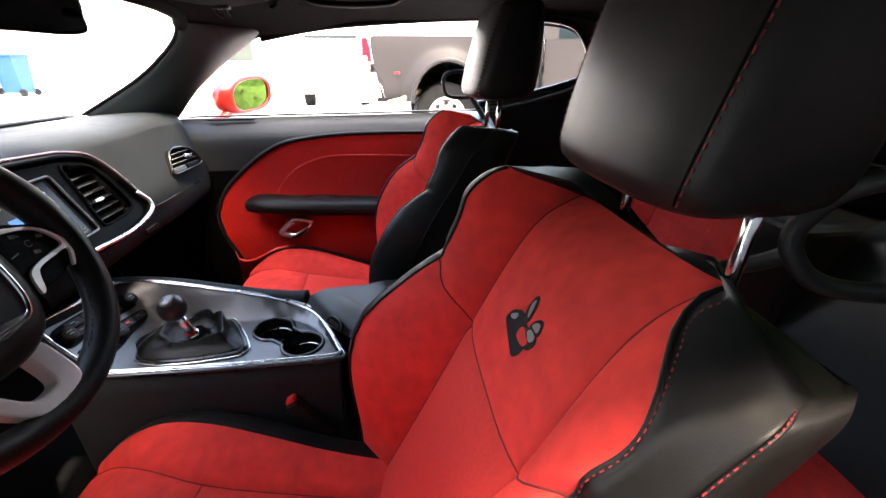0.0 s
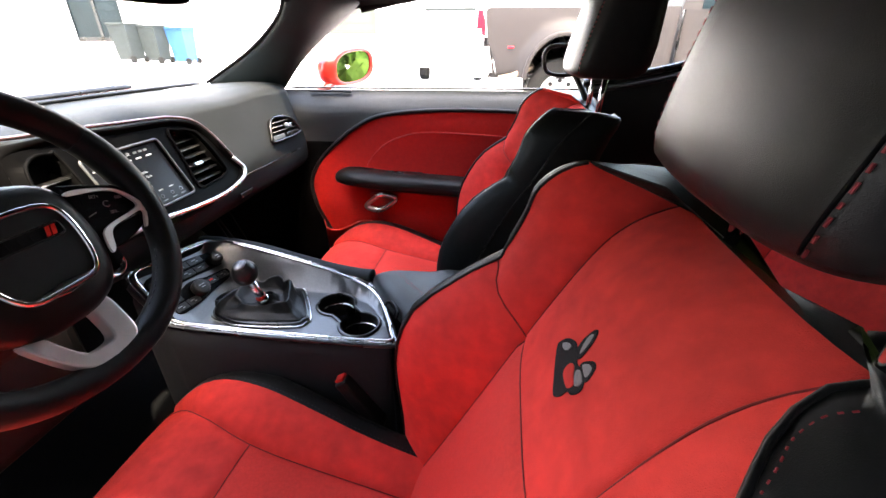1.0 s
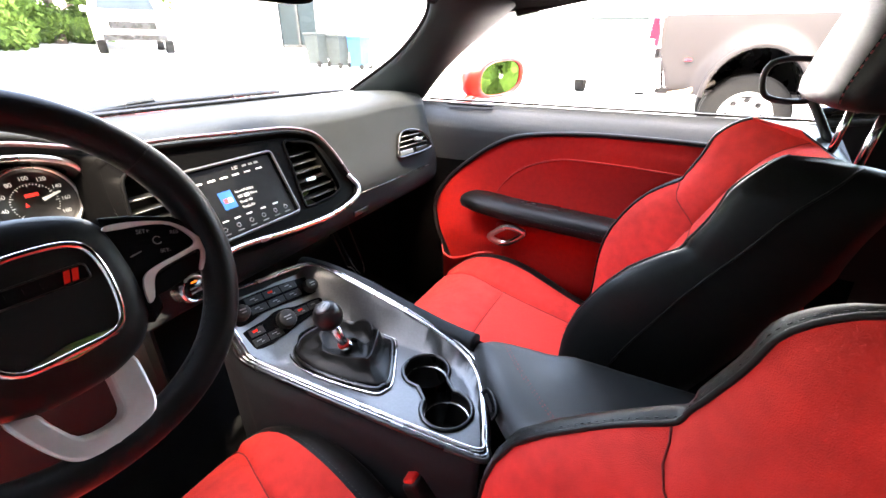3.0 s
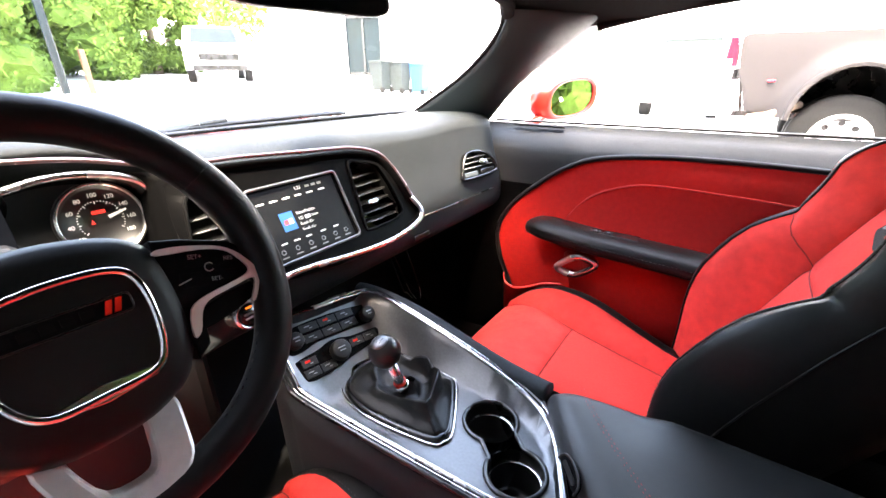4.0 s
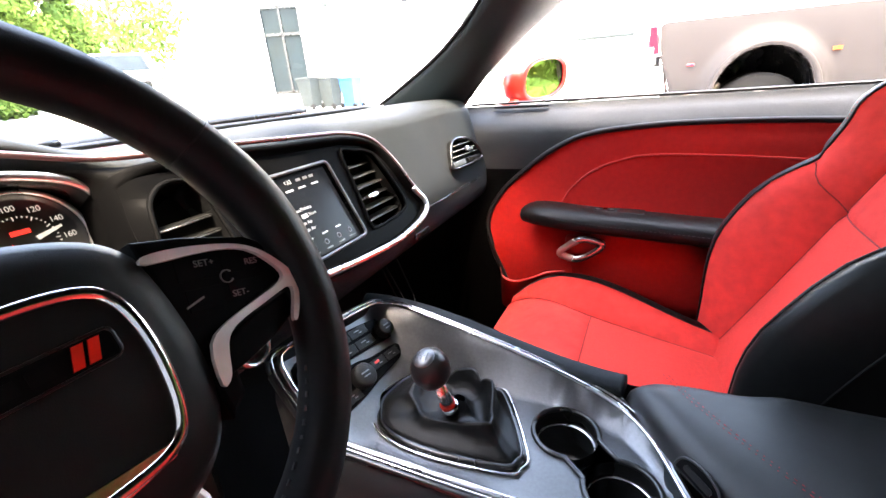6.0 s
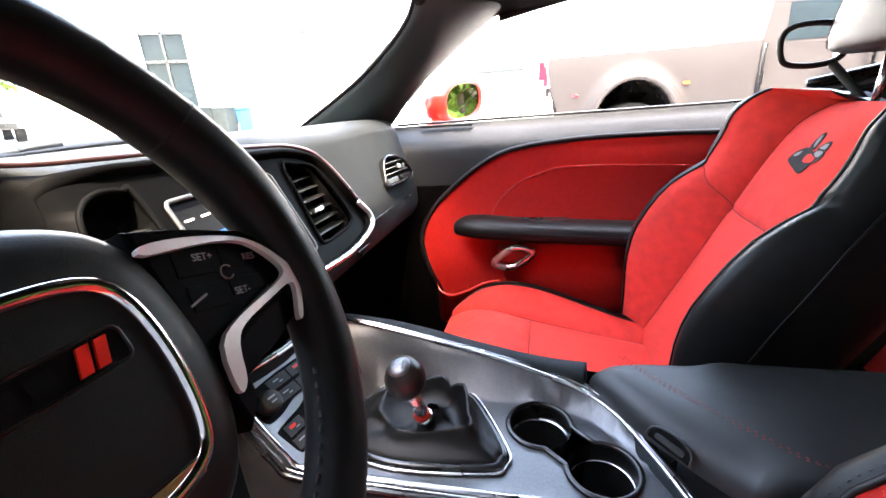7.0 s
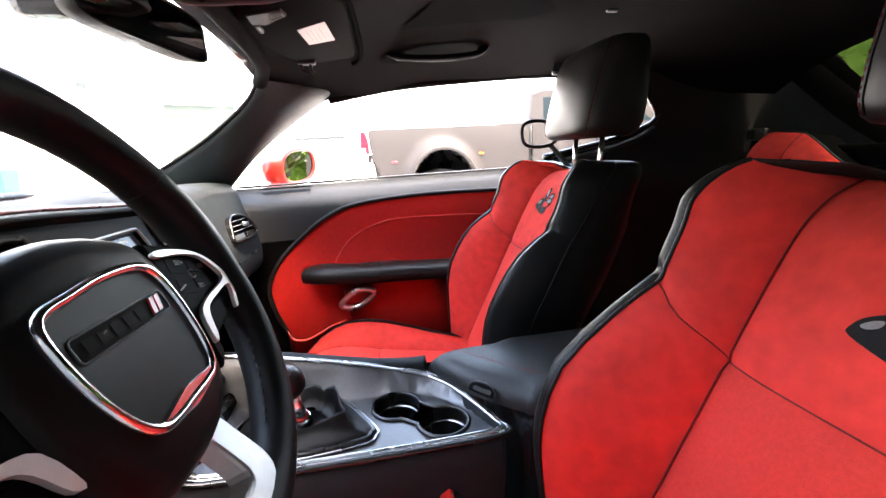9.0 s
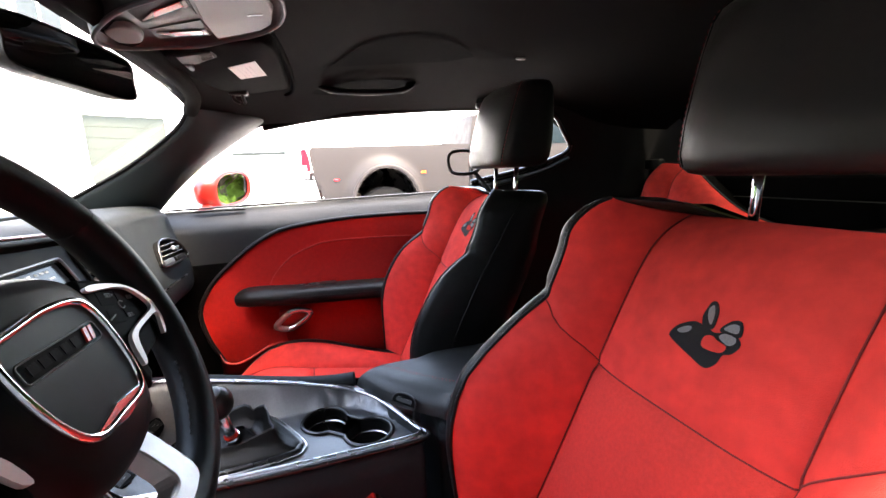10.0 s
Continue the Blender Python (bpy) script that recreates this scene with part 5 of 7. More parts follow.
for a, b, w, h in ((-0.01, 0.034, 0.05, 0.001), (-0.02, 0.006, 0.03, 0.003), (-0.012, -0.01, 0.02, 0.012), (-0.018, -0.03, 0.03, 0.004)):
    slab(on(CL, [(a - w / 2, b - h / 2, -0.0085), (a + w / 2, b - h / 2, -0.0085), (a + w / 2, b + h / 2, -0.0085), (a - w / 2, b + h / 2, -0.0085)]), CL.to_3x3() @ Vector((0, 0, 1)), 0.0004, PRINT_GREY, "display_mark", info)

# dull panel filling the corner between the instruments and the centre bezel
by_rim = on(CL, [(p.x, p.y, 0.030) for p in spline([(0.150, 0.058, 0), (0.181, 0.046, 0), (0.199, 0.018, 0), (0.203, -0.02, 0), (0.194, -0.06, 0)], 5)])
by_vent = [bez_pt(p.x, p.y) - BZ.to_3x3() @ Vector((0, 0, 0.002)) for p in spline([(-0.170, 0.124, 0), (-0.212, 0.110, 0), (-0.220, 0.060, 0), (-0.223, 0.0, 0), (-0.209, -0.066, 0)], 5)]
piece("corner_panel", *grid(lambda u, v: tuple(by_rim[v].lerp(by_vent[v], u)), frange(0, 1, 5), list(range(len(by_rim)))), BADGE_BLACK, dash, "dull black panel beside the instruments")

# start button
SB = framed((-0.624, 0.652, 0.824), (0, 1, 0), (-0.25, 0, 1))
vv, ff = lathe([(0.0, 0.010), (0.0155, 0.010), (0.017, 0.007), (0.0175, 0.0)], SB, 28)
sbtn = piece("start_button", vv, ff, SATIN_BLACK, dash, "round black start button with a chrome ring")
vv, ff = lathe([(0.0175, 0.004), (0.0195, 0.011), (0.0225, 0.010), (0.0245, 0.002), (0.0255, -0.02)], SB, 28)
piece("button_ring", vv, ff, SATIN_CHROME, sbtn)
slab(on(SB, [(-0.004, 0.010, 0.010), (0.006, 0.010, 0.010), (0.006, 0.013, 0.010), (-0.004, 0.013, 0.010)]), SB.to_3x3() @ Vector((0, 0, 1)), 0.0006, AMBER, "button_light", sbtn)
for b in (0.002, -0.005):
    slab(on(SB, [(-0.009, b - 0.0015, 0.010), (0.009, b - 0.0015, 0.010), (0.009, b + 0.0015, 0.010), (-0.009, b + 0.0015, 0.010)]), SB.to_3x3() @ Vector((0, 0, 1)), 0.0004, PRINT_GREY, "button_mark", sbtn)
# column shroud and knee panel
part("column_shroud", (lambda b_: (b_.transform(pose(-0.60, 0.395, 0.915, 0, 20, 0)), b_)[1])(box(-0.12, 0.10, -0.06, 0.06, -0.065, 0.055, 0.025, 3)), PLASTIC, dash, "black steering column shroud")
part("knee_panel", box(-0.80, -0.70, 0.06, 0.62, 0.55, 0.80, 0.03, 3), PLASTIC, dash, "black knee panel")


# ---- steering wheel ----
WH = framed((-0.466, 0.424, 0.980), (0.03, 1, 0), (-0.435, 0, 1))
wheel = thing("steering_wheel", "black leather steering wheel with silver spokes", "steering wheel", (-0.466, 0.424, 0.980))
R = 0.1735


def rim_pt(a, r=R, h=0.0):
    flat = 1 - 0.045 * max(0, -math.sin(a)) ** 4
    return (r * math.cos(a), r * math.sin(a) * flat, h)


rim_v, rim_f = [], []
nr, ns = 72, 14
for i in range(nr):
    a = 2 * math.pi * i / nr
    grip = 1 + 0.10 * math.exp(-((math.sin(a) - 0.35) / 0.25) ** 2) * abs(math.cos(a))
    for j in range(ns):
        t = 2 * math.pi * j / ns
        p = rim_pt(a, R + 0.0190 * grip * math.cos(t), 0.0205 * grip * math.sin(t))
        rim_v.append(WH @ Vector(p))
for i in range(nr):
    for j in range(ns):
        q, w = (i + 1) % nr, (j + 1) % ns
        rim_f.append((i * ns + j, q * ns + j, q * ns + w, i * ns + w))
rim_ob = piece("wheel_rim", rim_v, rim_f, WHEEL_LEATHER, wheel, "black leather rim")
for a in (35, 145):
    aa = radians(a)
    c, rr = Vector(rim_pt(aa)), Vector((math.cos(aa), math.sin(aa), 0))
    tube("rim_joint", on(WH, [tuple(c + rr * 0.0198 * math.cos(t) + Vector((0, 0, 0.0213 * math.sin(t)))) for t in [2 * math.pi * i / 16 for i in range(16)]]), 0.0005, WHEEL_LEATHER, rim_ob, closed=True)
for a0, a1 in ((-60, -25), (205, 240)):
    line = [WH @ Vector(rim_pt(radians(a), R - 0.0192, 0.004)) for a in frange(a0, a1, 24)]
    piece("stitching", *stitches(line, 0.005, 0.004, 0.0012), THREAD_GREY, rim_ob)

# airbag cover: a soft shield
sh = [(p.x, p.y) for p in spline([(-0.080, 0.042, 0), (-0.055, 0.062, 0), (0.0, 0.071, 0), (0.055, 0.062, 0), (0.080, 0.042, 0), (0.088, 0.005, 0), (0.086, -0.040, 0), (0.068, -0.078, 0), (0.036, -0.096, 0), (0.0, -0.100, 0), (-0.036, -0.096, 0), (-0.068, -0.078, 0), (-0.086, -0.040, 0), (-0.088, 0.005, 0)], 5, True)]
cv, cf = [], []
levels = ((1.0, -0.040), (1.02, -0.018), (1.0, -0.004), (0.93, 0.004), (0.78, 0.010))
for k, h in levels:
    cv += on(WH, [(a * k, b * k - 0.008 * (1 - k), h) for a, b in sh])
kk = len(sh)
for j in range(len(levels) - 1):
    cf += [(j * kk + i, j * kk + (i + 1) % kk, (j + 1) * kk + (i + 1) % kk, (j + 1) * kk + i) for i in range(kk)]
cf.append(tuple(range((len(levels) - 1) * kk, len(levels) * kk)))
cover = piece("airbag_cover", cv, cf, WHEEL_LEATHER, wheel, "black grained airbag cover")
badge = [(p.x, p.y) for p in spline([(-0.052, 0.028, 0), (-0.024, 0.034, 0), (0.008, 0.037, 0), (0.042, 0.034, 0), (0.056, 0.022, 0), (0.060, -0.006, 0), (0.055, -0.042, 0), (0.042, -0.058, 0), (0.006, -0.060, 0), (-0.030, -0.058, 0), (-0.048, -0.036, 0), (-0.056, 0.002, 0)], 5, True)]
UPW = WH.to_3x3() @ Vector((0, 0, 1))
tube("cover_ring", on(WH, [(a, b, 0.0125) for a, b in badge]), 0.0036, CHROME, cover, "chrome shield outline", closed=True, n=12)
slab(on(WH, [(0.047, -0.054, 0.0115), (0.043, -0.062, 0.0115), (0.006, -0.066, 0.0115), (-0.030, -0.061, 0.0115), (-0.028, -0.055, 0.0115), (0.006, -0.050, 0.0115)]), UPW, 0.003, CHROME, "ring_foot", cover, "broad chrome foot of the shield", 0.001)
slab(on(WH, [(a * 0.97, b * 0.97, 0.006) for a, b in badge]), UPW, 0.006, WHEEL_LEATHER, "cover_pad", cover)
slab(on(WH, [(a, b, 0.0118) for a, b in round_rect(0.092, 0.0135, 0.003, 3, 0.001, 0.0055)]), UPW, 0.0006, BADGE_BLACK, "badge_plate", cover, "dark name badge with raised bars")
tube("badge_edge", on(WH, [(a, b, 0.0124) for a, b in round_rect(0.094, 0.0155, 0.004, 4, 0.001, 0.0055)]), 0.0008, SATIN_BLACK, cover, "fine edge round the badge", closed=True, n=6)
for i in range(5):
    a = -0.038 + 0.0125 * i
    slab(on(WH, [(a, 0.002, 0.0122), (a + 0.0092, 0.002, 0.0122), (a + 0.0092, 0.0092, 0.0122), (a, 0.0092, 0.0122)]), UPW, 0.0008, BADGE_GREY, "badge_bar", cover)
for i in range(2):
    a = 0.0265 + 0.0068 * i
    slab(on(WH, [(a, 0.0, 0.0122), (a + 0.0048, 0.0, 0.0122), (a + 0.0088, 0.0112, 0.0122), (a + 0.0040, 0.0112, 0.0122)]), UPW, 0.0016, STRIPE_RED, "badge_stripe", cover, "slanted red badge stripe")

# spokes with control pods
for sd in (1, -1):
    sp = [(0.080, 0.050), (0.105, 0.044), (0.145, 0.030), (0.168, 0.010), (0.168, -0.006), (0.150, -0.009), (0.120, -0.014), (0.100, -0.024), (0.094, -0.060), (0.080, -0.070)]
    spoke = slab(on(WH, [(sd * a, b, -0.022) for a, b in sp]), UPW, 0.025, BADGE_BLACK, "spoke", wheel, "black spoke with cruise buttons", 0.003)
    for i, (a, b, w, h) in enumerate(((0.105, 0.024, 0.024, 0.018), (0.131, 0.016, 0.022, 0.014), (0.128, -0.0015, 0.024, 0.010), (0.101, 0.003, 0.022, 0.014))):
        part("control_button", (lambda b_: (b_.transform(WH @ pose(sd * a, b, 0.003, 0, 0, -14 * sd)), b_)[1])(box(-w / 2, w / 2, -h / 2, h / 2, -0.003, 0.0006, 0.0003)), BADGE_BLACK, spoke)
    if sd > 0:
        for t, a, b in (("SET+", 0.110, 0.0235), ("RES", 0.139, 0.0125), ("SET-", 0.122, -0.0035)):
            words(t, 0.0060, WH @ pose(a, b, 0.0040, 0, 0, -14), PRINT_GREY, spoke, "lettering")
    hook = [(0.0797, 0.0396), (0.0998, 0.0372), (0.1290, 0.0290), (0.1465, 0.0195), (0.1580, 0.0056), (0.1645, -0.0100), (0.1605, -0.0240), (0.1510, -0.0385), (0.1474, -0.0372), (0.1572, -0.0215), (0.1560, -0.0150), (0.1326, -0.0168), (0.1070, -0.0200), (0.0965, -0.0275), (0.0885, -0.0450), (0.0815, -0.0470), (0.0880, -0.0225), (0.1060, -0.0148), (0.1410, -0.0112), (0.1560, -0.0066), (0.1535, 0.0045), (0.1400, 0.0208), (0.1170, 0.0288), (0.0800, 0.0345)]
    lift = lambda a, b: 0.001 + 0.003 * min(1, max(0, (math.hypot(a, b) - 0.130) / 0.026)) ** 1.3
    hook = [(a * k, b * k) for a, b in hook for k in (1 - 0.030 * min(1, max(0, (math.hypot(a, b) - 0.125) / 0.03)),)]
    ring_ = [(p.x, p.y) for p in spline([(a, b, 0) for a, b in (hook if sd > 0 else hook[::-1])], 3, True)]
    hv, hf = plate(ring_, [], lambda a, b: WH @ Vector((sd * a, b, lift(a, b) + 0.0075)), 0.004)
    top_n = len(hv)
    m_ = len(ring_)
    hv += on(WH, [(sd * a, b, lift(a, b) + 0.0075) for a, b in ring_]) + on(WH, [(sd * a, b, lift(a, b) + 0.0035) for a, b in ring_])
    hf += [(top_n + i, top_n + (i + 1) % m_, top_n + m_ + (i + 1) % m_, top_n + m_ + i) for i in range(m_)]
    piece("spoke_trim", hv, hf, SPOKE_SILVER, spoke, "satin silver hook-shaped spoke trim", smooth=False)
    slab(on(WH, [(sd * a, b, -0.012) for a, b in ((0.096, -0.026), (0.125, -0.020), (0.152, -0.018), (0.153, -0.026), (0.146, -0.035), (0.128, -0.041), (0.104, -0.045), (0.090, -0.046))]), UPW, 0.016, BADGE_BLACK, "lower_pod", spoke, "black lower button pod", 0.002)
    if sd > 0:
        tube("cruise_mark", on(WH, [(0.119 + 0.0042 * math.cos(0.5 + 0.5 * i), 0.010 + 0.0042 * math.sin(0.5 + 0.5 * i), 0.0042) for i in range(11)]), 0.0005, PRINT_GREY, spoke, n=6, up=(-1, 0, 0.4))
        slab(on(WH, [(0.088, 0.002, 0.0035), (0.100, 0.004, 0.0035), (0.100, 0.0052, 0.0035), (0.088, 0.0032, 0.0035)]), UPW, 0.0006, PRINT_GREY, "button_mark", spoke)
u_leg = [(p.x, p.y) for p in spline([(0.052, -0.092, 0), (0.049, -0.122, 0), (0.043, -0.143, 0), (0.028, -0.155, 0), (0.004, -0.158, 0), (-0.020, -0.156, 0), (-0.036, -0.144, 0), (-0.047, -0.120, 0), (-0.053, -0.092, 0), (-0.034, -0.097, 0), (-0.029, -0.112, 0), (-0.018, -0.135, 0), (0.006, -0.139, 0), (0.017, -0.132, 0), (0.023, -0.108, 0), (0.027, -0.097, 0)], 3, True)]
slab(on(WH, [(a, b, -0.030 - (b + 0.092) * 0.45) for a, b in u_leg]), UPW, 0.018, SPOKE_SILVER, "lower_spoke", wheel, "satin silver forked lower spoke", 0.003)
part("hub", cyl(0.05, 0.08, WH @ pose(0, 0, -0.075), 28, bevel=0.004), PLASTIC, wheel, "black wheel hub")


# ---- centre console ----
console = thing("centre_console", "black centre console with brushed graphite top and chrome edge", "centre console", (-0.3, C, 0.30))
trim_loop = spline([(-0.135, 0.735, 0.664), (-0.128, 0.716, 0.662), (-0.160, 0.708, 0.661), (-0.30, 0.700, 0.664), (-0.45, 0.690, 0.672), (-0.555, 0.684, 0.680), (-0.578, 0.686, 0.697), (-0.610, 0.690, 0.732), (-0.640, 0.700, 0.762), (-0.648, 0.720, 0.770), (-0.641, 0.771, 0.765), (-0.634, 0.831, 0.759), (-0.626, 0.890, 0.752), (-0.612, 0.908, 0.749), (-0.580, 0.912, 0.747), (-0.519, 0.908, 0.739), (-0.412, 0.902, 0.719), (-0.325, 0.894, 0.701), (-0.240, 0.877, 0.683), (-0.190, 0.840, 0.674), (-0.152, 0.775, 0.666)], 6, True)
tube("chrome_edge", trim_loop, 0.0040, SATIN_CHROME, console, "bright chrome edge strip", closed=True, flat=0.7)
tube("chrome_edge_outer", [Vector((p.x + 0.012 * (p.x - (-0.38)) / 0.27, p.y + 0.012 * (1 if p.y > C else -1), p.z - 0.003)) for p in trim_loop], 0.0042, SATIN_BLACK, console, closed=True)
tube("chrome_line", [Vector((p.x + 0.0075 * (p.x - (-0.38)) / 0.27, p.y + 0.0075 * (1 if p.y > C else -1), p.z + 0.0005)) for p in trim_loop], 0.0014, SATIN_CHROME, console, "second fine chrome line", closed=True)


def top_z(x, y):
    base = max(0.650, 0.704 - (0.679 * (x + 0.592) - 0.008 * (y - 0.80)) / 0.734)
    right = table([(-0.65, 0.757), (-0.58, 0.744), (-0.519, 0.736), (-0.412, 0.716), (-0.325, 0.698), (-0.24, 0.680), (-0.17, 0.668)], x)
    edge = table([(-0.65, 0.90), (-0.519, 0.906), (-0.412, 0.900), (-0.325, 0.891), (-0.24, 0.874), (-0.19, 0.838), (-0.13, 0.75)], x)
    wall = table([(-0.65, 0.030), (-0.45, 0.027), (-0.36, 0.016), (-0.31, 0.009), (-0.2, 0.006)], x)
    e = min(1, max(0, (y - edge + wall) / (wall * 0.85)))
    base += (max(base, right) - base) * e * e * (3 - 2 * e)
    el = max(0, (0.712 - y) / 0.025)
    base += 0.012 * min(1, el)
    return base


cup1, cup2, cr = (-0.287, 0.830), (-0.213, 0.766), 0.0425
ax = math.atan2(cup2[1] - cup1[1], cup2[0] - cup1[0])
eight = []
for c0, a0, a1 in ((cup1, 40, 320), (cup2, 220, 500)):
    for i in range(21):
        a = ax + radians(a0 + (a1 - a0) * i / 20)
        eight.append((c0[0] + cr * math.cos(a), c0[1] + cr * math.sin(a)))
boot = [(p.x, p.y) for p in spline([(-0.545, 0.775, 0), (-0.552, 0.795, 0), (-0.544, 0.838, 0), (-0.526, 0.866, 0), (-0.49, 0.878, 0), (-0.405, 0.871, 0), (-0.380, 0.861, 0), (-0.333, 0.780, 0), (-0.333, 0.757, 0), (-0.350, 0.743, 0), (-0.455, 0.732, 0), (-0.520, 0.745, 0)], 4, True)]
panel_loop = [(p.x, p.y) for p in trim_loop]
tv, tf = plate(panel_loop, [eight, boot], lambda a, b: (a, b, top_z(a, b)), 0.013)
piece("console_top", tv, tf, GRAPHITE, console, "brushed graphite console top")
# walls down to the floor
wv, wf = [], []
for p in trim_loop:
    o = 0.012 * (1 if p.y > C else -1)
    wv += [(p.x, p.y, p.z - 0.002), (p.x, p.y + o, p.z - 0.006), (p.x, p.y + o * 1.8, p.z - 0.05), (p.x, p.y + o * 1.2, 0.30)]
kk = len(trim_loop)
for i in range(kk):
    j = (i + 1) % kk
    wf += [(4 * i + q, 4 * j + q, 4 * j + q + 1, 4 * i + q + 1) for q in range(3)]
piece("console_body", wv, wf, SOFT_DASH, console, "black console body")
rail_p = spline([(-0.655, 0.912, 0.742), (-0.61, 0.923, 0.738), (-0.519, 0.925, 0.728), (-0.412, 0.920, 0.708), (-0.325, 0.914, 0.693), (-0.262, 0.908, 0.688), (-0.222, 0.902, 0.690)], 6)
piece("side_pad", *sweep(rail_p, [(0.017 * math.copysign(abs(math.cos(a)) ** 0.8, math.cos(a)), 0.0125 * math.copysign(abs(math.sin(a)) ** 0.8, math.sin(a))) for a in [2 * math.pi * i / 14 for i in range(14)]]), SOFT_DASH, console, "black padded rail along the console")
piece("side_skirt", *grid(lambda u, v: (u, table([(-0.66, 0.936), (-0.45, 0.940), (-0.22, 0.918)], u) - 0.02 * v, table([(-0.66, 0.748), (-0.519, 0.736), (-0.325, 0.698), (-0.20, 0.680)], u) * (1 - v) + 0.32 * v), frange(-0.66, -0.18, 12), frange(0, 1, 4)), SOFT_DASH, console, "black console flank")
part("console_rear", box(-0.09, 0.30, C - 0.095, C + 0.095, 0.30, 0.66, 0.02, 3), SOFT_DASH, console)
# cups
for c0 in (cup1, cup2):
    vv, ff = lathe([(0.0, -0.075), (0.032, -0.075), (0.036, -0.070), (0.0400, -0.020), (0.0416, 0.0)], pose(c0[0], c0[1], 0.648), 28)
    cup = piece("cup_holder", vv, ff, SATIN_BLACK, console, "deep black cup holder well")
    vv, ff = lathe([(0.0375, -0.022), (0.0390, -0.0195), (0.0405, -0.022)], pose(c0[0], c0[1], 0.648), 28)
    piece("cup_rim", vv, ff, SATIN_CHROME, cup)
tube("cup_surround", [(a, b, 0.651) for a, b in eight], 0.0038, SATIN_BLACK, console, "black moulded cup surround", closed=True)

# gear lever
lever = thing("gear_lever", "manual gear lever with chrome-topped ball knob and leather boot", "gear lever", (-0.43, 0.805, 0.655))
tube("boot_frame", [(a, b, 0.653) for a, b in boot], 0.0055, SATIN_BLACK, lever, "black boot frame", closed=True)
tube("frame_edge", [(-0.428 + (a + 0.428) * 1.085, 0.806 + (b - 0.806) * 1.11, 0.6525) for a, b in boot], 0.0020, SATIN_CHROME, lever, "bright frame edge", closed=True)
bv, bf = [], []
kk = len(boot)
centre = (-0.428, 0.806)
# outer radius share, height, and how much of the crease each level takes
levels = ((1.0, 0.650, 0), (0.97, 0.657, 0), (0.90, 0.662, 0.1), (0.80, 0.666, 0.2), (0.74, 0.671, 0.4), (0.69, 0.678, 0.7), (0.65, 0.688, 0.9), (0.62, 0.697, 1), (0.60, 0.701, 1), (0.565, 0.697, 1), (0.52, 0.684, 0.9), (0.44, 0.674, 0.7), (0.30, 0.669, 0.4), (0.22, 0.670, 0.2), (0.14, 0.676, 0), (0.08, 0.684, 0))
for q, (k, h, c) in enumerate(levels):
    for i, (a, b) in enumerate(boot):
        th = math.atan2(b - centre[1], a - centre[0])
        crease = abs(math.sin(2.5 * th + 0.5)) - 0.62 + 0.12 * math.sin(9 * th + 14 * k) * c
        pleat = 0.0016 * math.sin(23 * th + 30 * k) * c * (1 - 0.5 * c)
        side = 0.80 + 0.25 * math.cos(th - 0.9)
        kq = k * (1 + 0.22 * crease * c)
        bv.append((centre[0] + (a - centre[0]) * kq, centre[1] + (b - centre[1]) * kq, 0.650 + (h - 0.650) * (1 + (side - 1) * c) + 0.010 * crease * c + pleat))
for q in range(len(levels) - 1):
    bf += [(q * kk + i, q * kk + (i + 1) % kk, (q + 1) * kk + (i + 1) % kk, (q + 1) * kk + i) for i in range(kk)]
piece("boot", bv, bf, BOOT_LEATHER, lever, "creased black leather boot")
KN = (-0.4505, 0.7695, 0.7545)
tube("shaft", [(-0.434, 0.800, 0.655), (-0.441, 0.788, 0.690), (-0.448, 0.774, 0.735)], 0.0088, SATIN_CHROME, lever, "satin metal lever shaft", n=16, up=(1, 0, 0))
tube("collar", [(-0.4370, 0.7955, 0.668), (-0.4395, 0.7908, 0.680)], 0.0125, CHROME, lever, n=16, up=(1, 0, 0))
tube("red_ring", [(-0.4398, 0.7902, 0.6815), (-0.4406, 0.7886, 0.6855)], 0.0112, STRIPE_RED, lever, "red collar ring", n=16, up=(1, 0, 0))
part("knob", ball(0.0262, pose(*KN) @ Matrix.Diagonal((1, 1, 1.06, 1)), 32, 20), KNOB_BLACK, lever, "black ball knob", smooth=True)
KC = pose(*KN, 20, -9, 0)
cap_v, cap_f = lathe([(0.0, 0.0284), (0.006, 0.0279), (0.0108, 0.0262), (0.0138, 0.0244), (0.0146, 0.0234), (0.0148, 0.0222)], KC, 28)
piece("knob_cap", cap_v, cap_f, GRAPHITE, lever, "satin metal knob cap with the gear pattern")
for a, b, w, d in ((-0.006, 0.0, 0.0010, 0.011), (0.0, 0.0, 0.0010, 0.011), (0.006, 0.0, 0.0010, 0.011), (0.0, 0.0, 0.012, 0.0010)):
    part("gear_mark", (lambda b_: (b_.transform(KC @ pose(a, b, 0.0279)), b_)[1])(box(-w / 2, w / 2, -d / 2, d / 2, -0.0014, 0.0004)), SATIN_BLACK, lever)

# heater panel
HP = framed((-0.592, 0.800, 0.7065), (0.12, 1, -0.10), (-0.735, 0, 0.68))


def hp_box(a, b, w, h, d, mat, name, parent, r=0.002, rot=0.0, label=""):
    bm = box(-w / 2, w / 2, -h / 2, h / 2, -0.004, d, r)
    bm.transform(HP @ pose(a, b, 0, 0, 0, rot))
    return part(name, bm, mat, parent, label)


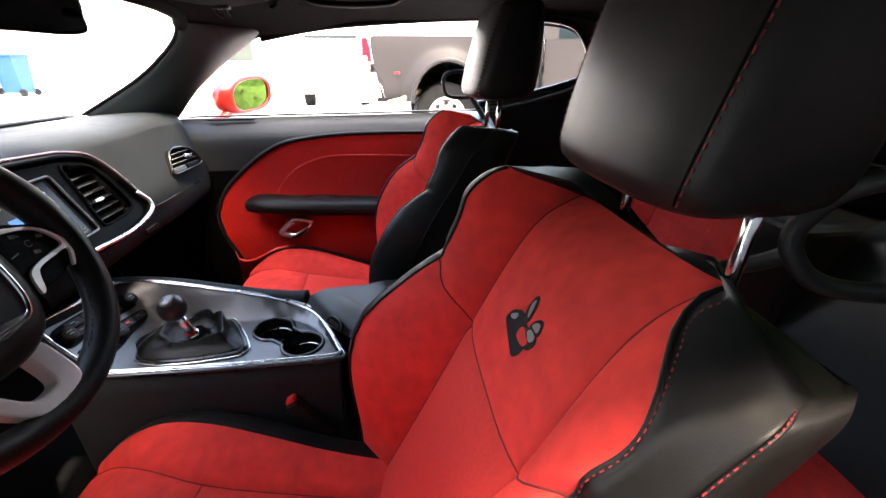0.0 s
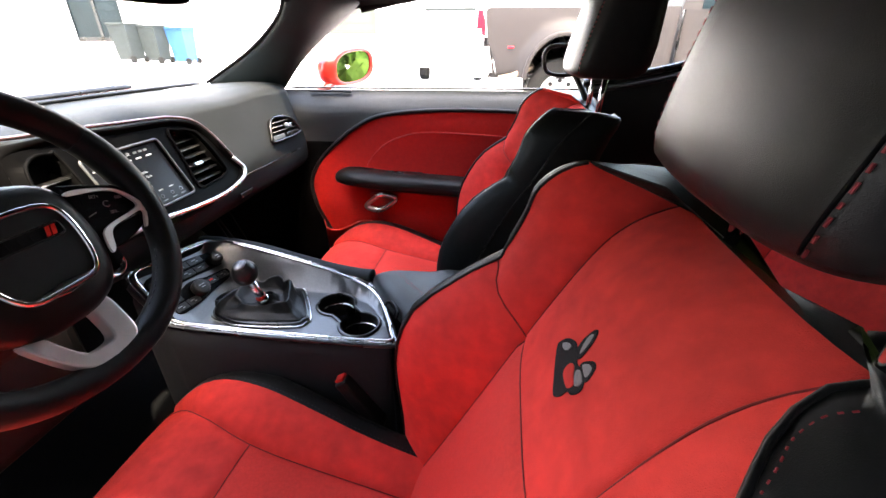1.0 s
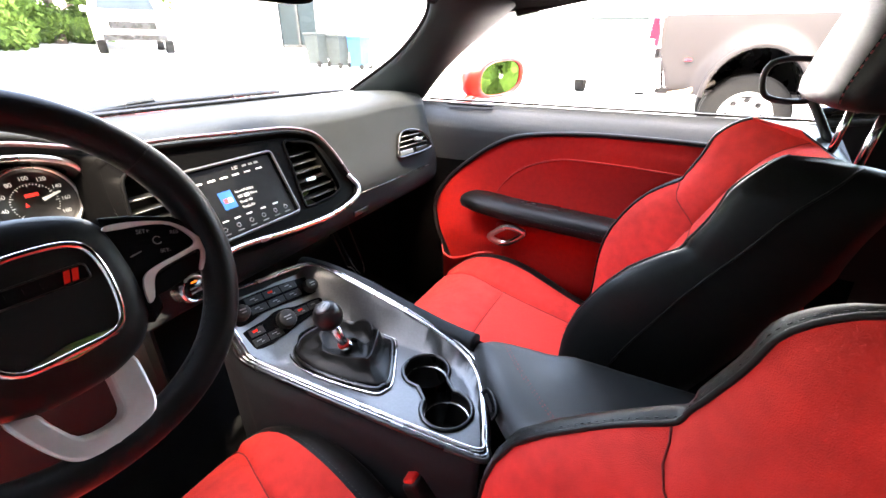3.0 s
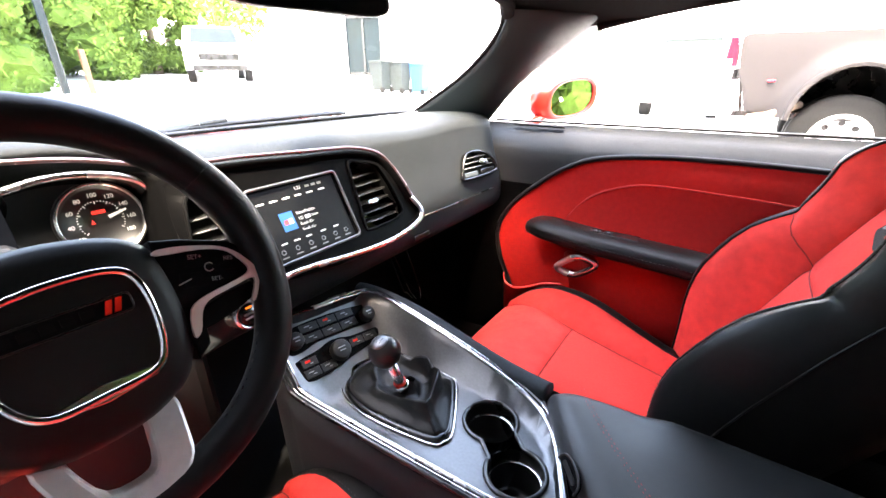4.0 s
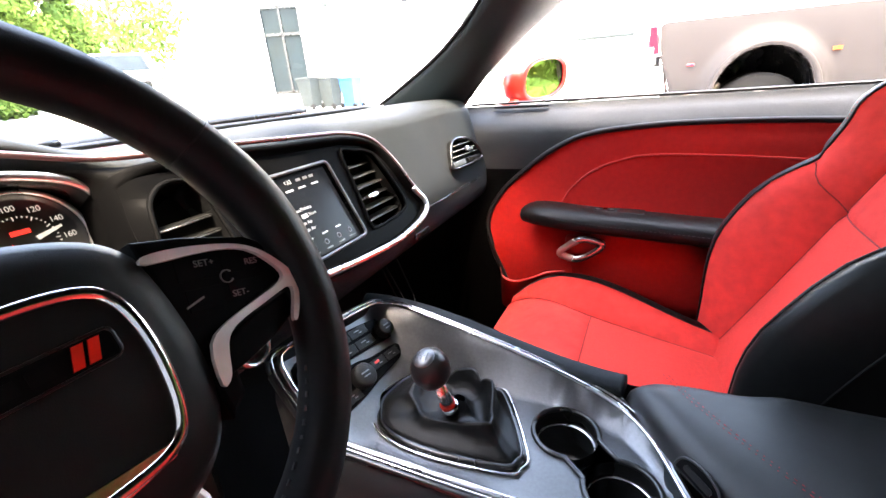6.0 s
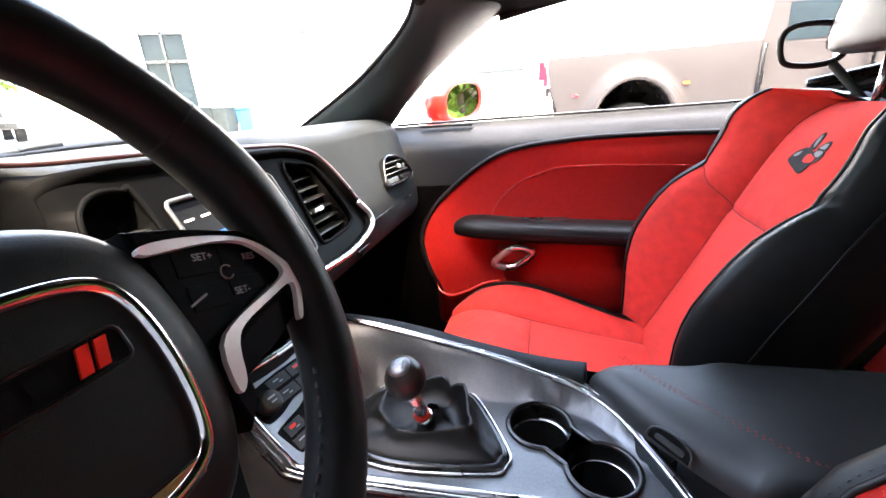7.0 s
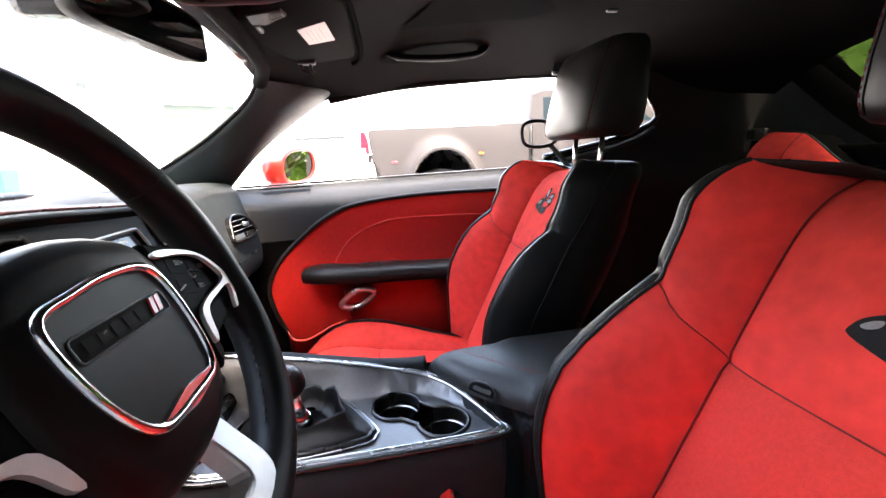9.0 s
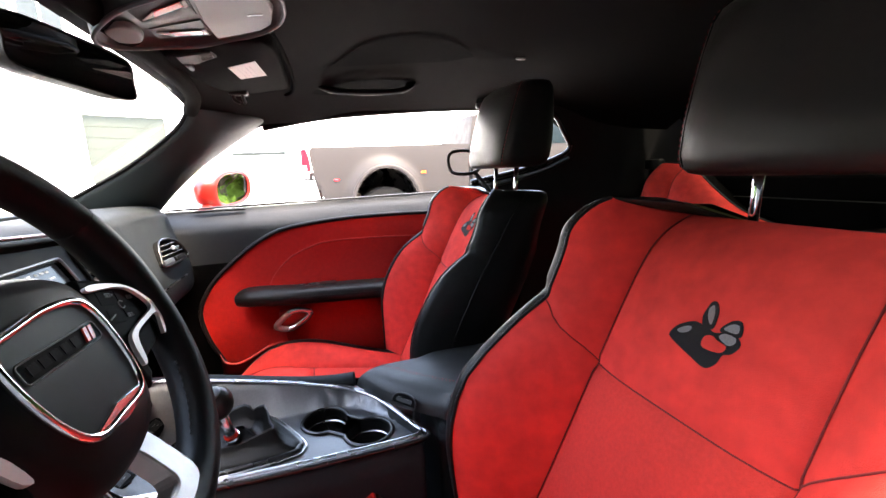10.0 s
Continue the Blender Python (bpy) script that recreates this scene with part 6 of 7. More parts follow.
heater = thing("heater_panel", "black heater control panel with knobs and buttons", "control panel", (-0.598, 0.798, 0.70))
HPN = HP.to_3x3() @ Vector((0, 0, 1))
upper = [(-0.104, 0.008), (-0.078, 0.0035), (-0.050, 0.010), (-0.026, 0.0105), (0.030, 0.0095), (0.086, 0.007), (0.100, 0.020), (0.099, 0.036), (0.075, 0.0465), (0.010, 0.0525), (-0.060, 0.052), (-0.098, 0.044)]
lower = [(-0.102, -0.014), (-0.086, -0.007), (-0.050, -0.003), (-0.026, 0.0035), (-0.002, 0.002), (0.020, -0.0035), (0.078, -0.0075), (0.074, -0.026), (0.058, -0.0325), (0.006, -0.040), (-0.034, -0.048), (-0.092, -0.048)]
for outline in (upper, lower):
    slab(on(HP, [(p.x, p.y, -0.004) for p in spline([(a, b, 0) for a, b in outline], 3, True)]), HPN, 0.0068, BEZEL, "panel_plate", heater, "black panel with thin button gaps", 0.001)
for a, b, r, h in ((-0.086, 0.024, 0.0145, 0.018), (0.070, 0.0225, 0.0145, 0.018), (-0.0165, -0.0215, 0.0190, 0.016)):
    vv, ff = lathe([(0.0, h), (r * 0.86, h), (r * 0.96, h - 0.002), (r, h - 0.006), (r, 0.0)], HP @ pose(a, b, 0.002), 28)
    kn = piece("control_knob", vv, ff, PLASTIC, heater, "round black control knob")
    hp_box(a, b + 0.003, r * 0.8, 0.0022, h + 0.0026, PRINT_GREY, "knob_mark", kn, 0)
    hp_box(a, b - 0.003, r * 0.6, 0.0018, h + 0.0026, PRINT_GREY, "knob_mark", kn, 0)
for row, (b, w, cols) in enumerate(((0.0415, 0.037, (-0.049, -0.010, 0.029)), (0.0215, 0.037, (-0.049, -0.010, 0.029)), (-0.017, 0.030, (0.026, 0.058)), (-0.018, 0.030, (-0.076,)), (-0.037, 0.030, (-0.078, -0.046)))):
    for i, a in enumerate(cols):
        bt = hp_box(a, b, w, 0.0152, 0.0034, PLASTIC, "button", heater, 0.0008)
        mk = STRIPE_RED if (row, i) in ((0, 1), (3, 0), (2, 0)) else PRINT_GREY
        hp_box(a - 0.003, b + 0.002, 0.010, 0.0016 if mk is PRINT_GREY else 0.004, 0.0038, mk, "button_mark", bt, 0)
        hp_box(a + 0.003, b - 0.0025, 0.006, 0.0014, 0.0038, PRINT_GREY, "button_mark", bt, 0)

# armrest lid
lid = thing("armrest_lid", "black padded leather armrest lid with red stitching", "armrest", (0.0, C, 0.66))
lid_loop = [(p.x, p.y) for p in spline([(-0.090, 0.724, 0), (-0.080, 0.712, 0), (-0.05, 0.708, 0), (0.10, 0.708, 0), (0.20, 0.712, 0), (0.225, 0.74, 0), (0.228, 0.81, 0), (0.225, 0.88, 0), (0.20, 0.915, 0), (0.08, 0.926, 0), (-0.05, 0.927, 0), (-0.15, 0.919, 0), (-0.195, 0.911, 0), (-0.213, 0.900, 0), (-0.216, 0.882, 0), (-0.170, 0.812, 0), (-0.125, 0.760, 0)], 6, True)]


def lid_pt(a, b):
    """The flat top of the lid."""
    return (a, b, 0.7125 + 0.012 * max(0, a + 0.2))


lv, lf, kk = [], [], len(lid_loop)
lid_mid = (0.02, 0.815)
lid_levels = ((0.0, -0.040), (0.001, -0.031), (0.004, -0.022), (0.010, -0.014), (0.018, -0.008), (0.028, -0.0035), (0.040, -0.0008), (0.060, 0.0003))
for d, h in lid_levels:
    for a, b in lid_loop:
        q = Vector((lid_mid[0] - a, lid_mid[1] - b))
        reach = q.length
        q = q / reach * min(d * (1 - 0.65 * min(1, max(0, (a + 0.10) / 0.04))), reach * 0.9)
        lv.append(Vector(lid_pt(a + q.x, b + q.y)) + Vector((0, 0, h)))
n_ = len(lid_levels)
lf = [(q * kk + i, q * kk + (i + 1) % kk, (q + 1) * kk + (i + 1) % kk, (q + 1) * kk + i) for q in range(n_ - 1) for i in range(kk)]
lv.append(Vector(lid_pt(*lid_mid)) + Vector((0, 0, 0.0008)))
lf += [((n_ - 1) * kk + i, (n_ - 1) * kk + (i + 1) % kk, n_ * kk) for i in range(kk)]
piece("lid_pad", lv, lf, LID_VINYL, lid)
for off in (0.0, 0.007):
    run = spline([(-0.178 + off, 0.914, 0), (-0.148 + off, 0.872, 0), (-0.098 + off, 0.815, 0), (-0.050 + off, 0.768, 0), (-0.016 + off, 0.742, 0), (0.05, 0.734 + off, 0), (0.20, 0.734 + off, 0)], 16)
    piece("stitching", *stitches([Vector(lid_pt(p.x, p.y)) + Vector((0, 0, 0.0006)) for p in run], 0.004, 0.0035, 0.0005), THREAD_RED, lid, "red thread across the lid")
LA = framed((-0.1425, 0.7730, 0.6935), (0.62, -0.78, 0), (0.42, 0.33, 0.85))
arch = [(0.027 * math.cos(math.pi * i / 14), 0.019 * math.sin(math.pi * i / 14) ** 0.6 - 0.008) for i in range(15)]
latch = slab(on(LA, [(a, b, -0.004) for a, b in arch]), LA.to_3x3() @ Vector((0, 0, 1)), 0.0052, BADGE_BLACK, "lid_latch", lid, "black recessed finger latch", 0.001)
tube("latch_lip", on(LA, [(a * 1.03, b * 1.03, 0.0012) for a, b in arch]), 0.0016, LID_VINYL, latch)
slab(on(LA, [(a, b, 0.001) for a, b in round_rect(0.036, 0.007, 0.003, 4, 0, -0.001)]), LA.to_3x3() @ Vector((0, 0, 1)), 0.0014, SATIN_BLACK, "latch_tab", latch)

# belt buckle beside the driver's seat
bk = thing("seat_belt_buckle", "black seat-belt buckle with a red button", "belt buckle", (-0.20, 0.685, 0.45))
part("buckle_body", (lambda b_: (b_.transform(pose(-0.205, 0.683, 0.55, 0, -32, 0)), b_)[1])(box(-0.014, 0.014, -0.024, 0.024, -0.10, 0.04, 0.006, 3)), PLASTIC, bk)
part("release_button", (lambda b_: (b_.transform(pose(-0.205, 0.683, 0.55, 0, -32, 0)), b_)[1])(box(-0.010, 0.010, -0.018, 0.018, 0.034, 0.046, 0.003)), BUCKLE_RED, bk, "red release button")


# ---- rear seat ----
rear = thing("rear_bench", "red suede and black leather rear bench", "bench", (0.8, C, 0.35))
REAR_TOP = [(0.0, 0.880), (0.10, 0.895), (0.255, 0.945), (0.36, 1.012), (0.46, 1.085), (0.52, 1.102), (0.57, 1.098), (0.60, 1.070), (0.625, 1.00)]


def rear_back(a, v):
    """Half of the rear backrest: a metres from the car's middle, v from its foot to its top edge."""
    puff = 0.045 * math.exp(-((a - 0.555) / 0.045) ** 2) * min(1, v * 2) + 0.012 * math.sin(math.pi * min(1, max(0, (a - 0.10) / 0.38)))
    groove = 0.008 * math.exp(-((a - 0.485) / 0.006) ** 2)
    roll = 0.05 * max(0, (v - 0.88) / 0.12) ** 2
    return (0.80 + 0.20 * v + roll - puff + groove + 0.06 * max(0, (a - 0.58) / 0.045) ** 2, 0.48 + (smooth_table(REAR_TOP, a) - 0.48) * v)


for sd in (1, -1):
    y0 = C + sd * 0.33

    def rb(a, v, sd=sd):
        x, z = rear_back(a, v)
        return (x, C + sd * a, z)

    vs = frange(0, 0.85, 10) + [0.88, 0.91, 0.94, 0.965, 0.985, 1.0]
    # the driver's side insert is black, the other one red
    for nm, a0, a1, k, mat in (("rear_back_insert", 0.07, 0.485, 22, SUEDE if sd > 0 else LEATHER), ("rear_back_bolster", 0.485, 0.60, 14, SUEDE), ("rear_back_side", 0.60, 0.64, 5, LEATHER)):
        piece(nm, *grid(rb, frange(a0, a1, k) if sd > 0 else frange(a0, a1, k)[::-1], vs), mat, rear)
    piece("rear_back_cap", *grid(lambda a, k: (lambda p: (p[0] + 0.11 * k, p[1], p[2] - 0.012 * k))(rb(a, 1.0)), frange(0.07, 0.64, 30), frange(0, 1, 4)), VOID_CLOTH, rear, "dull black top of the rear backrest")
    tube("seam", [Vector(rb(0.485, v)) + Vector((-0.001, 0, 0)) for v in vs], 0.0012, SEAM_DARK, rear)
    tube("piping", [rb(a, 1.0) for a in frange(0.07, 0.62, 24)], 0.003, LEATHER, rear, "black leather piping")
    piece("rear_cushion", *grid(lambda u, v: (0.46 + 0.36 * v, y0 + u * 0.26, 0.485 + 0.04 * (1 - v) - 0.10 * max(0, 0.12 - v) / 0.12 * 1.0 + 0.012 * math.cos(u * 3)), frange(-1, 1, 14), [0, 0.02, 0.05, 0.1, 0.15, 0.3, 0.5, 0.7, 0.9, 1.0]), SUEDE, rear)
part("rear_centre", box(0.50, 1.04, C - 0.065, C + 0.065, 0.40, 0.52, 0.03, 3), LEATHER, rear)
part("centre_back", box(0.86, 1.10, C - 0.075, C + 0.075, 0.45, 0.875, 0.02, 3), LEATHER, rear, "black leather middle of the backrest")
part("rear_back_panel", box(1.10, 1.13, C - 0.72, C + 0.72, 0.45, 1.055, 0.01), VOID_CLOTH, rear, "black cloth-covered panel behind the backrest")
belt = thing("rear_seat_belt", "black woven seat belt hanging beside the rear backrest", "seat belt", (1.02, C + 0.645, 0.60))
part("strap", (lambda b_: (b_.transform(pose(1.02, C + 0.650, 0.60, 0, 4, 0)), b_)[1])(box(-0.022, 0.022, -0.0015, 0.0015, 0, 0.50, 0.0008)), CARPET, belt, "black webbing strap")
part("belt_anchor", box(1.02, 1.09, C + 0.630, C + 0.670, 1.08, 1.12, 0.008), PLASTIC, belt, "black plastic belt anchor")


# ---- roof fittings ----
ohc = thing("overhead_console", "grey overhead console with map lamps and a glasses holder", "overhead console", (-0.42, C - 0.017, 1.38))
OY = C - 0.0175
oc_half = [(-0.527, 0.030), (-0.507, 0.055), (-0.482, 0.076), (-0.44, 0.098), (-0.393, 0.109), (-0.34, 0.104), (-0.301, 0.078), (-0.287, 0.035)]
oc_loop = [(p.x, p.y) for p in spline([(-0.536, OY, 0)] + [(a, OY + b, 0) for a, b in oc_half] + [(-0.285, OY, 0)] + [(a, OY - b, 0) for a, b in oc_half[::-1]], 5, True)]


def oc_z(a, b, drop=0.0):
    return (a, b, table([(-0.55, 1.315), (-0.45, 1.340), (-0.36, 1.362), (-0.28, 1.378)], a) - drop)


ov, of = [], []
oc_rings = ((1.02, -0.03), (1.02, 0.0), (1.01, 0.011), (0.985, 0.015), (0.955, 0.012), (0.93, 0.006))
for k, d in oc_rings:
    ov += [oc_z(-0.405 + (a + 0.405) * k, OY + (b - OY) * k, d) for a, b in oc_loop]
kk = len(oc_loop)
for q in range(len(oc_rings) - 1):
    of += [(q * kk + i, q * kk + (i + 1) % kk, (q + 1) * kk + (i + 1) % kk, (q + 1) * kk + i) for i in range(kk)]
of.append(tuple(range((len(oc_rings) - 1) * kk, len(oc_rings) * kk)))
shell_ob = piece("console_shell", ov, of, OHC_GREY, ohc, "moulded grey plastic shell with a rolled rim")
rim_loop = [oc_z(-0.405 + (a + 0.405) * 0.995, OY + (b - OY) * 0.995, 0.0145) for a, b in oc_loop]
# light along the rim, drawn as a tube of paler plastic
tube("shell_rim", rim_loop, 0.0032, OHC_LIGHT, shell_ob, "paler rolled rim", closed=True)


def ceiling_panel(pts, mat, name, parent, label="", drop=0.012, thick=0.004, r=0.0015):
    return slab([oc_z(a, b, drop) for a, b in pts], (-0.25, 0, -1), thick, mat, name, parent, label, r)


door_pts = [(-0.394, OY - 0.086), (-0.325, OY - 0.080), (-0.308, OY - 0.062), (-0.300, OY), (-0.308, OY + 0.062), (-0.325, OY + 0.080), (-0.394, OY + 0.086), (-0.398, OY)]
g_door = ceiling_panel(door_pts, OHC_LIGHT, "glasses_door", ohc, "pale grey drop-down glasses holder door", 0.010, 0.007, 0.003)
ceiling_panel([(-0.338, OY - 0.001), (-0.318, OY + 0.006), (-0.317, OY + 0.008), (-0.337, OY + 0.002)], SATIN_BLACK, "door_slot", g_door, "", 0.0170, 0.0006, 0)
# lit front of the shell, put into a paler plastic
ceiling_panel([(p.x, p.y) for p in spline([(-0.512, OY - 0.030, 0), (-0.514, OY, 0), (-0.510, OY + 0.022, 0), (-0.494, OY + 0.036, 0), (-0.484, OY + 0.026, 0), (-0.480, OY, 0), (-0.484, OY - 0.026, 0), (-0.496, OY - 0.038, 0)], 4, True)], OHC_LIGHT, "front_pad", ohc, "rounded front lip painted pale as lit shell", 0.009, 0.008, 0.003)
for sd in (1, -1):
    lamp = ceiling_panel([(-0.472, OY + sd * 0.012), (-0.404, OY + sd * 0.012), (-0.402, OY + sd * 0.080), (-0.440, OY + sd * 0.082), (-0.474, OY + sd * 0.060)][::sd], PLASTIC, "map_lamp", ohc, "dark map lamp bezel", 0.007, 0.002, 0)
    # red and white reflections in the clear lens, painted as flat quads
    ceiling_panel([(-0.452, OY + sd * 0.032), (-0.412, OY + sd * 0.050), (-0.412, OY + sd * 0.066), (-0.448, OY + sd * 0.050)][::sd], STRIPE_RED, "lamp_lens", lamp, "lamp lens painted with a red reflection", 0.0095, 0.0012, 0)
    ceiling_panel([(-0.468, OY + sd * 0.026), (-0.453, OY + sd * 0.032), (-0.447, OY + sd * 0.052), (-0.452, OY + sd * 0.046)][::sd], PAPER, "corner_glare", lamp, "white patch for the glare on the lens corner", 0.0098, 0.0012, 0)
    ceiling_panel([(-0.4105, OY + sd * 0.046), (-0.405, OY + sd * 0.048), (-0.405, OY + sd * 0.070), (-0.4105, OY + sd * 0.066)][::sd], PAPER, "edge_glare", lamp, "white strip for the glare on the lens edge", 0.0098, 0.0012, 0)

visor = thing("sun_visor", "folded dark grey sun visor with a white label", "sun visor", (-0.42, 1.15, 1.34))
vp = [(-0.485, 0.935), (-0.330, 0.935), (-0.310, 1.16), (-0.305, 1.33), (-0.325, 1.352), (-0.40, 1.345), (-0.465, 1.25), (-0.492, 1.10)]
vloop = [(p.x, p.y) for p in spline([(a, b, 0) for a, b in vp], 4, True)]


def visor_z(a, b, d=0.0):
    return (a, b, 1.352 + (a + 0.40) * 0.16 - max(0, b - 1.2) * 0.06 - d)


vv = [visor_z(a, b, -0.01) for a, b in vloop] + [visor_z(a, b, 0.008) for a, b in vloop] + [visor_z(-0.405 + (a + 0.405) * 0.95, 1.14 + (b - 1.14) * 0.97, 0.013) for a, b in vloop]
kk = len(vloop)
piece("visor_pad", vv, [(q * kk + i, q * kk + (i + 1) % kk, (q + 1) * kk + (i + 1) % kk, (q + 1) * kk + i) for q in range(2) for i in range(kk)] + [tuple(range(2 * kk, 3 * kk))], HEADLINER, visor)
label = slab([visor_z(a, b, 0.0135) for a, b in ((-0.412, 1.068), (-0.357, 1.048), (-0.346, 1.188), (-0.400, 1.214))], (0, 0, -1), 0.0008, PAPER, "warning_label", visor, "white printed warning label")
for i in range(4):
    t = 0.25 + 0.15 * i
    a0 = Vector(visor_z(-0.412, 1.068, 0.0145)).lerp(Vector(visor_z(-0.357, 1.048, 0.0145)), t)
    a1 = Vector(visor_z(-0.400, 1.214, 0.0145)).lerp(Vector(visor_z(-0.346, 1.188, 0.0145)), t)
    tube("print_bar", [a0.lerp(a1, 0.15), a0.lerp(a1, 0.75)], 0.0003, OHC_LIGHT, label, n=4)
# the shade behind the visor, drawn as a black tube
tube("visor_gap_shade", [(p.x, p.y, roof_point(p.x, p.y - C)[2] - 0.001) for p in spline([(-0.322, 0.94, 0), (-0.300, 1.16, 0), (-0.293, 1.33, 0), (-0.315, 1.365, 0)], 6)], 0.006, RECESS_SHADE, visor, "dark gap behind the visor")
slab([(-0.476, 0.945, 1.328), (-0.420, 0.945, 1.338), (-0.415, 0.972, 1.336), (-0.455, 0.995, 1.328), (-0.476, 0.985, 1.326)], (0, 0, -1), 0.005, PLASTIC, "pivot_plate", visor, "black visor pivot plate", 0.002)
tube("pivot_ring", [(-0.440, 0.952, 1.330), (-0.420, 0.952, 1.333), (-0.420, 0.968, 1.331), (-0.442, 0.976, 1.327)], 0.0016, OHC_GREY, visor, closed=True)
tube("pivot", [(-0.472, 0.985, 1.326), (-0.470, 1.03, 1.324)], 0.005, PLASTIC, visor)
for dx in (0.0, 0.022):
    tube("visor_clip", spline([(-0.440 + dx, 1.295, 1.332), (-0.440 + dx, 1.312, 1.314), (-0.428 + dx * 0.6, 1.320, 1.306)], 5), 0.0045, PLASTIC, visor, "black visor clip")
part("clip_base", box(-0.450, -0.405, 1.288, 1.318, 1.322, 1.340, 0.005), PLASTIC, visor)

grab = thing("grab_handle", "black folding grab handle on the roof lining", "grab handle", (-0.09, 1.36, 1.36))
gp = [(-0.225, 1.375, 1.375), (-0.200, 1.350, 1.348), (-0.09, 1.335, 1.340), (0.015, 1.335, 1.348), (0.045, 1.36, 1.378)]
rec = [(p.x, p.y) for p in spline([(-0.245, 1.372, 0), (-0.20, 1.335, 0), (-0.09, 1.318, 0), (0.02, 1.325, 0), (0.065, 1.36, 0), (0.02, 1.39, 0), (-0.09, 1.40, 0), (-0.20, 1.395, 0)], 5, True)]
# flat sheet coloured as the shade of the handle's recess
piece("handle_recess_shade", *plate(rec, [], lambda a, b: (a, b, roof_point(a, b - C)[2] - 0.003), 0.02), RECESS_SHADE, grab, "dark recess behind the handle", smooth=False)
piece("handle_bar", *sweep(spline(gp, 6), [(0.016 * math.cos(a), 0.008 * math.sin(a)) for a in [2 * math.pi * i / 12 for i in range(12)]]), BADGE_BLACK, grab)
# highlight on the handle's lower edge, drawn as a pale tube
tube("handle_glint", [(p.x, p.y + 0.014, p.z - 0.006) for p in spline(gp[1:4], 8)], 0.0011, PRINT_GREY, grab, "thin pale moulding line")

hook = thing("coat_hook", "small silver coat hook on the roof lining", "hook", (0.30, 1.15, 1.40))
part("hook_base", (lambda b_: (b_.transform(pose(0.30, 1.15, 1.399)), b_)[1])(box(-0.014, 0.014, -0.006, 0.006, -0.005, 0.008, 0.003)), GRAPHITE, hook)
# flat sheet under the lining, coloured as a recess in shade
roof_shade_patch = piece("lamp_recess_shade", *plate([(-0.195, 1.215), (-0.134, 1.071), (-0.081, 1.012), (0.015, 0.996), (0.085, 1.051), (0.166, 1.148), (0.10, 1.195), (0.0, 1.205)], [], lambda a, b: (a, b, roof_point(a, b - C)[2] - 0.003), 0.03), RECESS_SHADE, None, smooth=False)
tagged(roof_shade_patch, "flat black patch for the shade in a headliner recess", "roof lamp", kind="structure")

rvm = thing("rear_view_mirror", "black rear-view mirror hanging from the windscreen", "rear-view mirror", (-0.57, C - 0.01, 1.30))
rm = [(p.x, p.y) for p in spline([(-0.118, 0.030, 0), (0.0, 0.036, 0), (0.112, 0.032, 0), (0.122, 0.0, 0), (0.110, -0.030, 0), (0.0, -0.032, 0), (-0.112, -0.028, 0), (-0.124, 0.002, 0)], 5, True)]
RM = framed((-0.560, 0.795, 1.274), (0.18, 1, 0), (-0.03, 0, 1))
rv_, rf_ = [], []
for k, d in ((1.0, 0.004), (1.0, -0.006), (0.94, -0.022), (0.7, -0.036), (0.3, -0.042)):
    rv_ += on(RM, [(a * k, b * k, d) for a, b in rm])
kk = len(rm)
for q in range(4):
    rf_ += [(q * kk + i, q * kk + (i + 1) % kk, (q + 1) * kk + (i + 1) % kk, (q + 1) * kk + i) for i in range(kk)]
rf_.append(tuple(range(4 * kk, 5 * kk)))
piece("mirror_housing", rv_, rf_, PLASTIC, rvm)
piece("mirror_glass", on(RM, [(a * 0.96, b * 0.90, 0.003) for a, b in rm]), [tuple(range(kk))], DARK_CABIN_MIRROR, rvm, "mirror glass", smooth=False)
tube("mirror_stem", spline([(-0.60, 0.80, 1.285), (-0.635, 0.805, 1.30), (-0.645, 0.81, 1.315)], 4), 0.014, SATIN_BLACK, rvm)
part("sensor_pod", box(-0.70, -0.60, 0.755, 0.87, 1.268, 1.320, 0.018, 3), SATIN_BLACK, rvm, "black sensor pod behind the mirror")

# loose cables hanging in the passenger's footwell
for pts in (((1.242, 0.569), (1.262, 0.530), (1.289, 0.492)), ((1.230, 0.543), (1.245, 0.535), (1.268, 0.505)), ((1.306, 0.530), (1.312, 0.505), (1.310, 0.485))):
    cable = thing("cable", "thin pale cable hanging under the dashboard", "cable", (-0.80, pts[0][0], 0.62), "loose cables")
    tube("sheath", [(-0.86, pts[0][0] - 0.01, 0.70), (-0.80, *pts[0])], 0.0022, RUBBER, cable, "black cable sheath", n=6, up=(1, 0, 0))
    tube("wire", spline([(-0.80, a, b) for a, b in pts], 5), 0.0010, PRINT_GREY, cable, "pale insulated wire", n=6, up=(1, 0, 0))

# pedals
for y_, z_, nm in ((0.31, 0.50, "clutch pedal"), (0.455, 0.515, "brake pedal"), (0.60, 0.48, "accelerator pedal")):
    pd = thing("pedal", "metal-faced %s with rubber strips" % nm, "pedal", (-0.92, y_, z_))
    P = pose(-0.92, y_, z_, 0, 35, 0)
    part("pedal_plate", (lambda b_: (b_.transform(P), b_)[1])(box(-0.008, 0.008, -0.035, 0.035, -0.032, 0.032, 0.004)), SATIN_CHROME, pd)
    for k in range(3):
        part("rubber_strip", (lambda b_: (b_.transform(P @ pose(0.008, -0.02 + 0.02 * k, 0)), b_)[1])(box(-0.003, 0.004, -0.005, 0.005, -0.026, 0.026, 0.002)), RUBBER, pd)
    tube("pedal_arm", [(-0.93, y_, z_), (-1.05, y_, z_ + 0.25)], 0.010, SATIN_BLACK, pd)


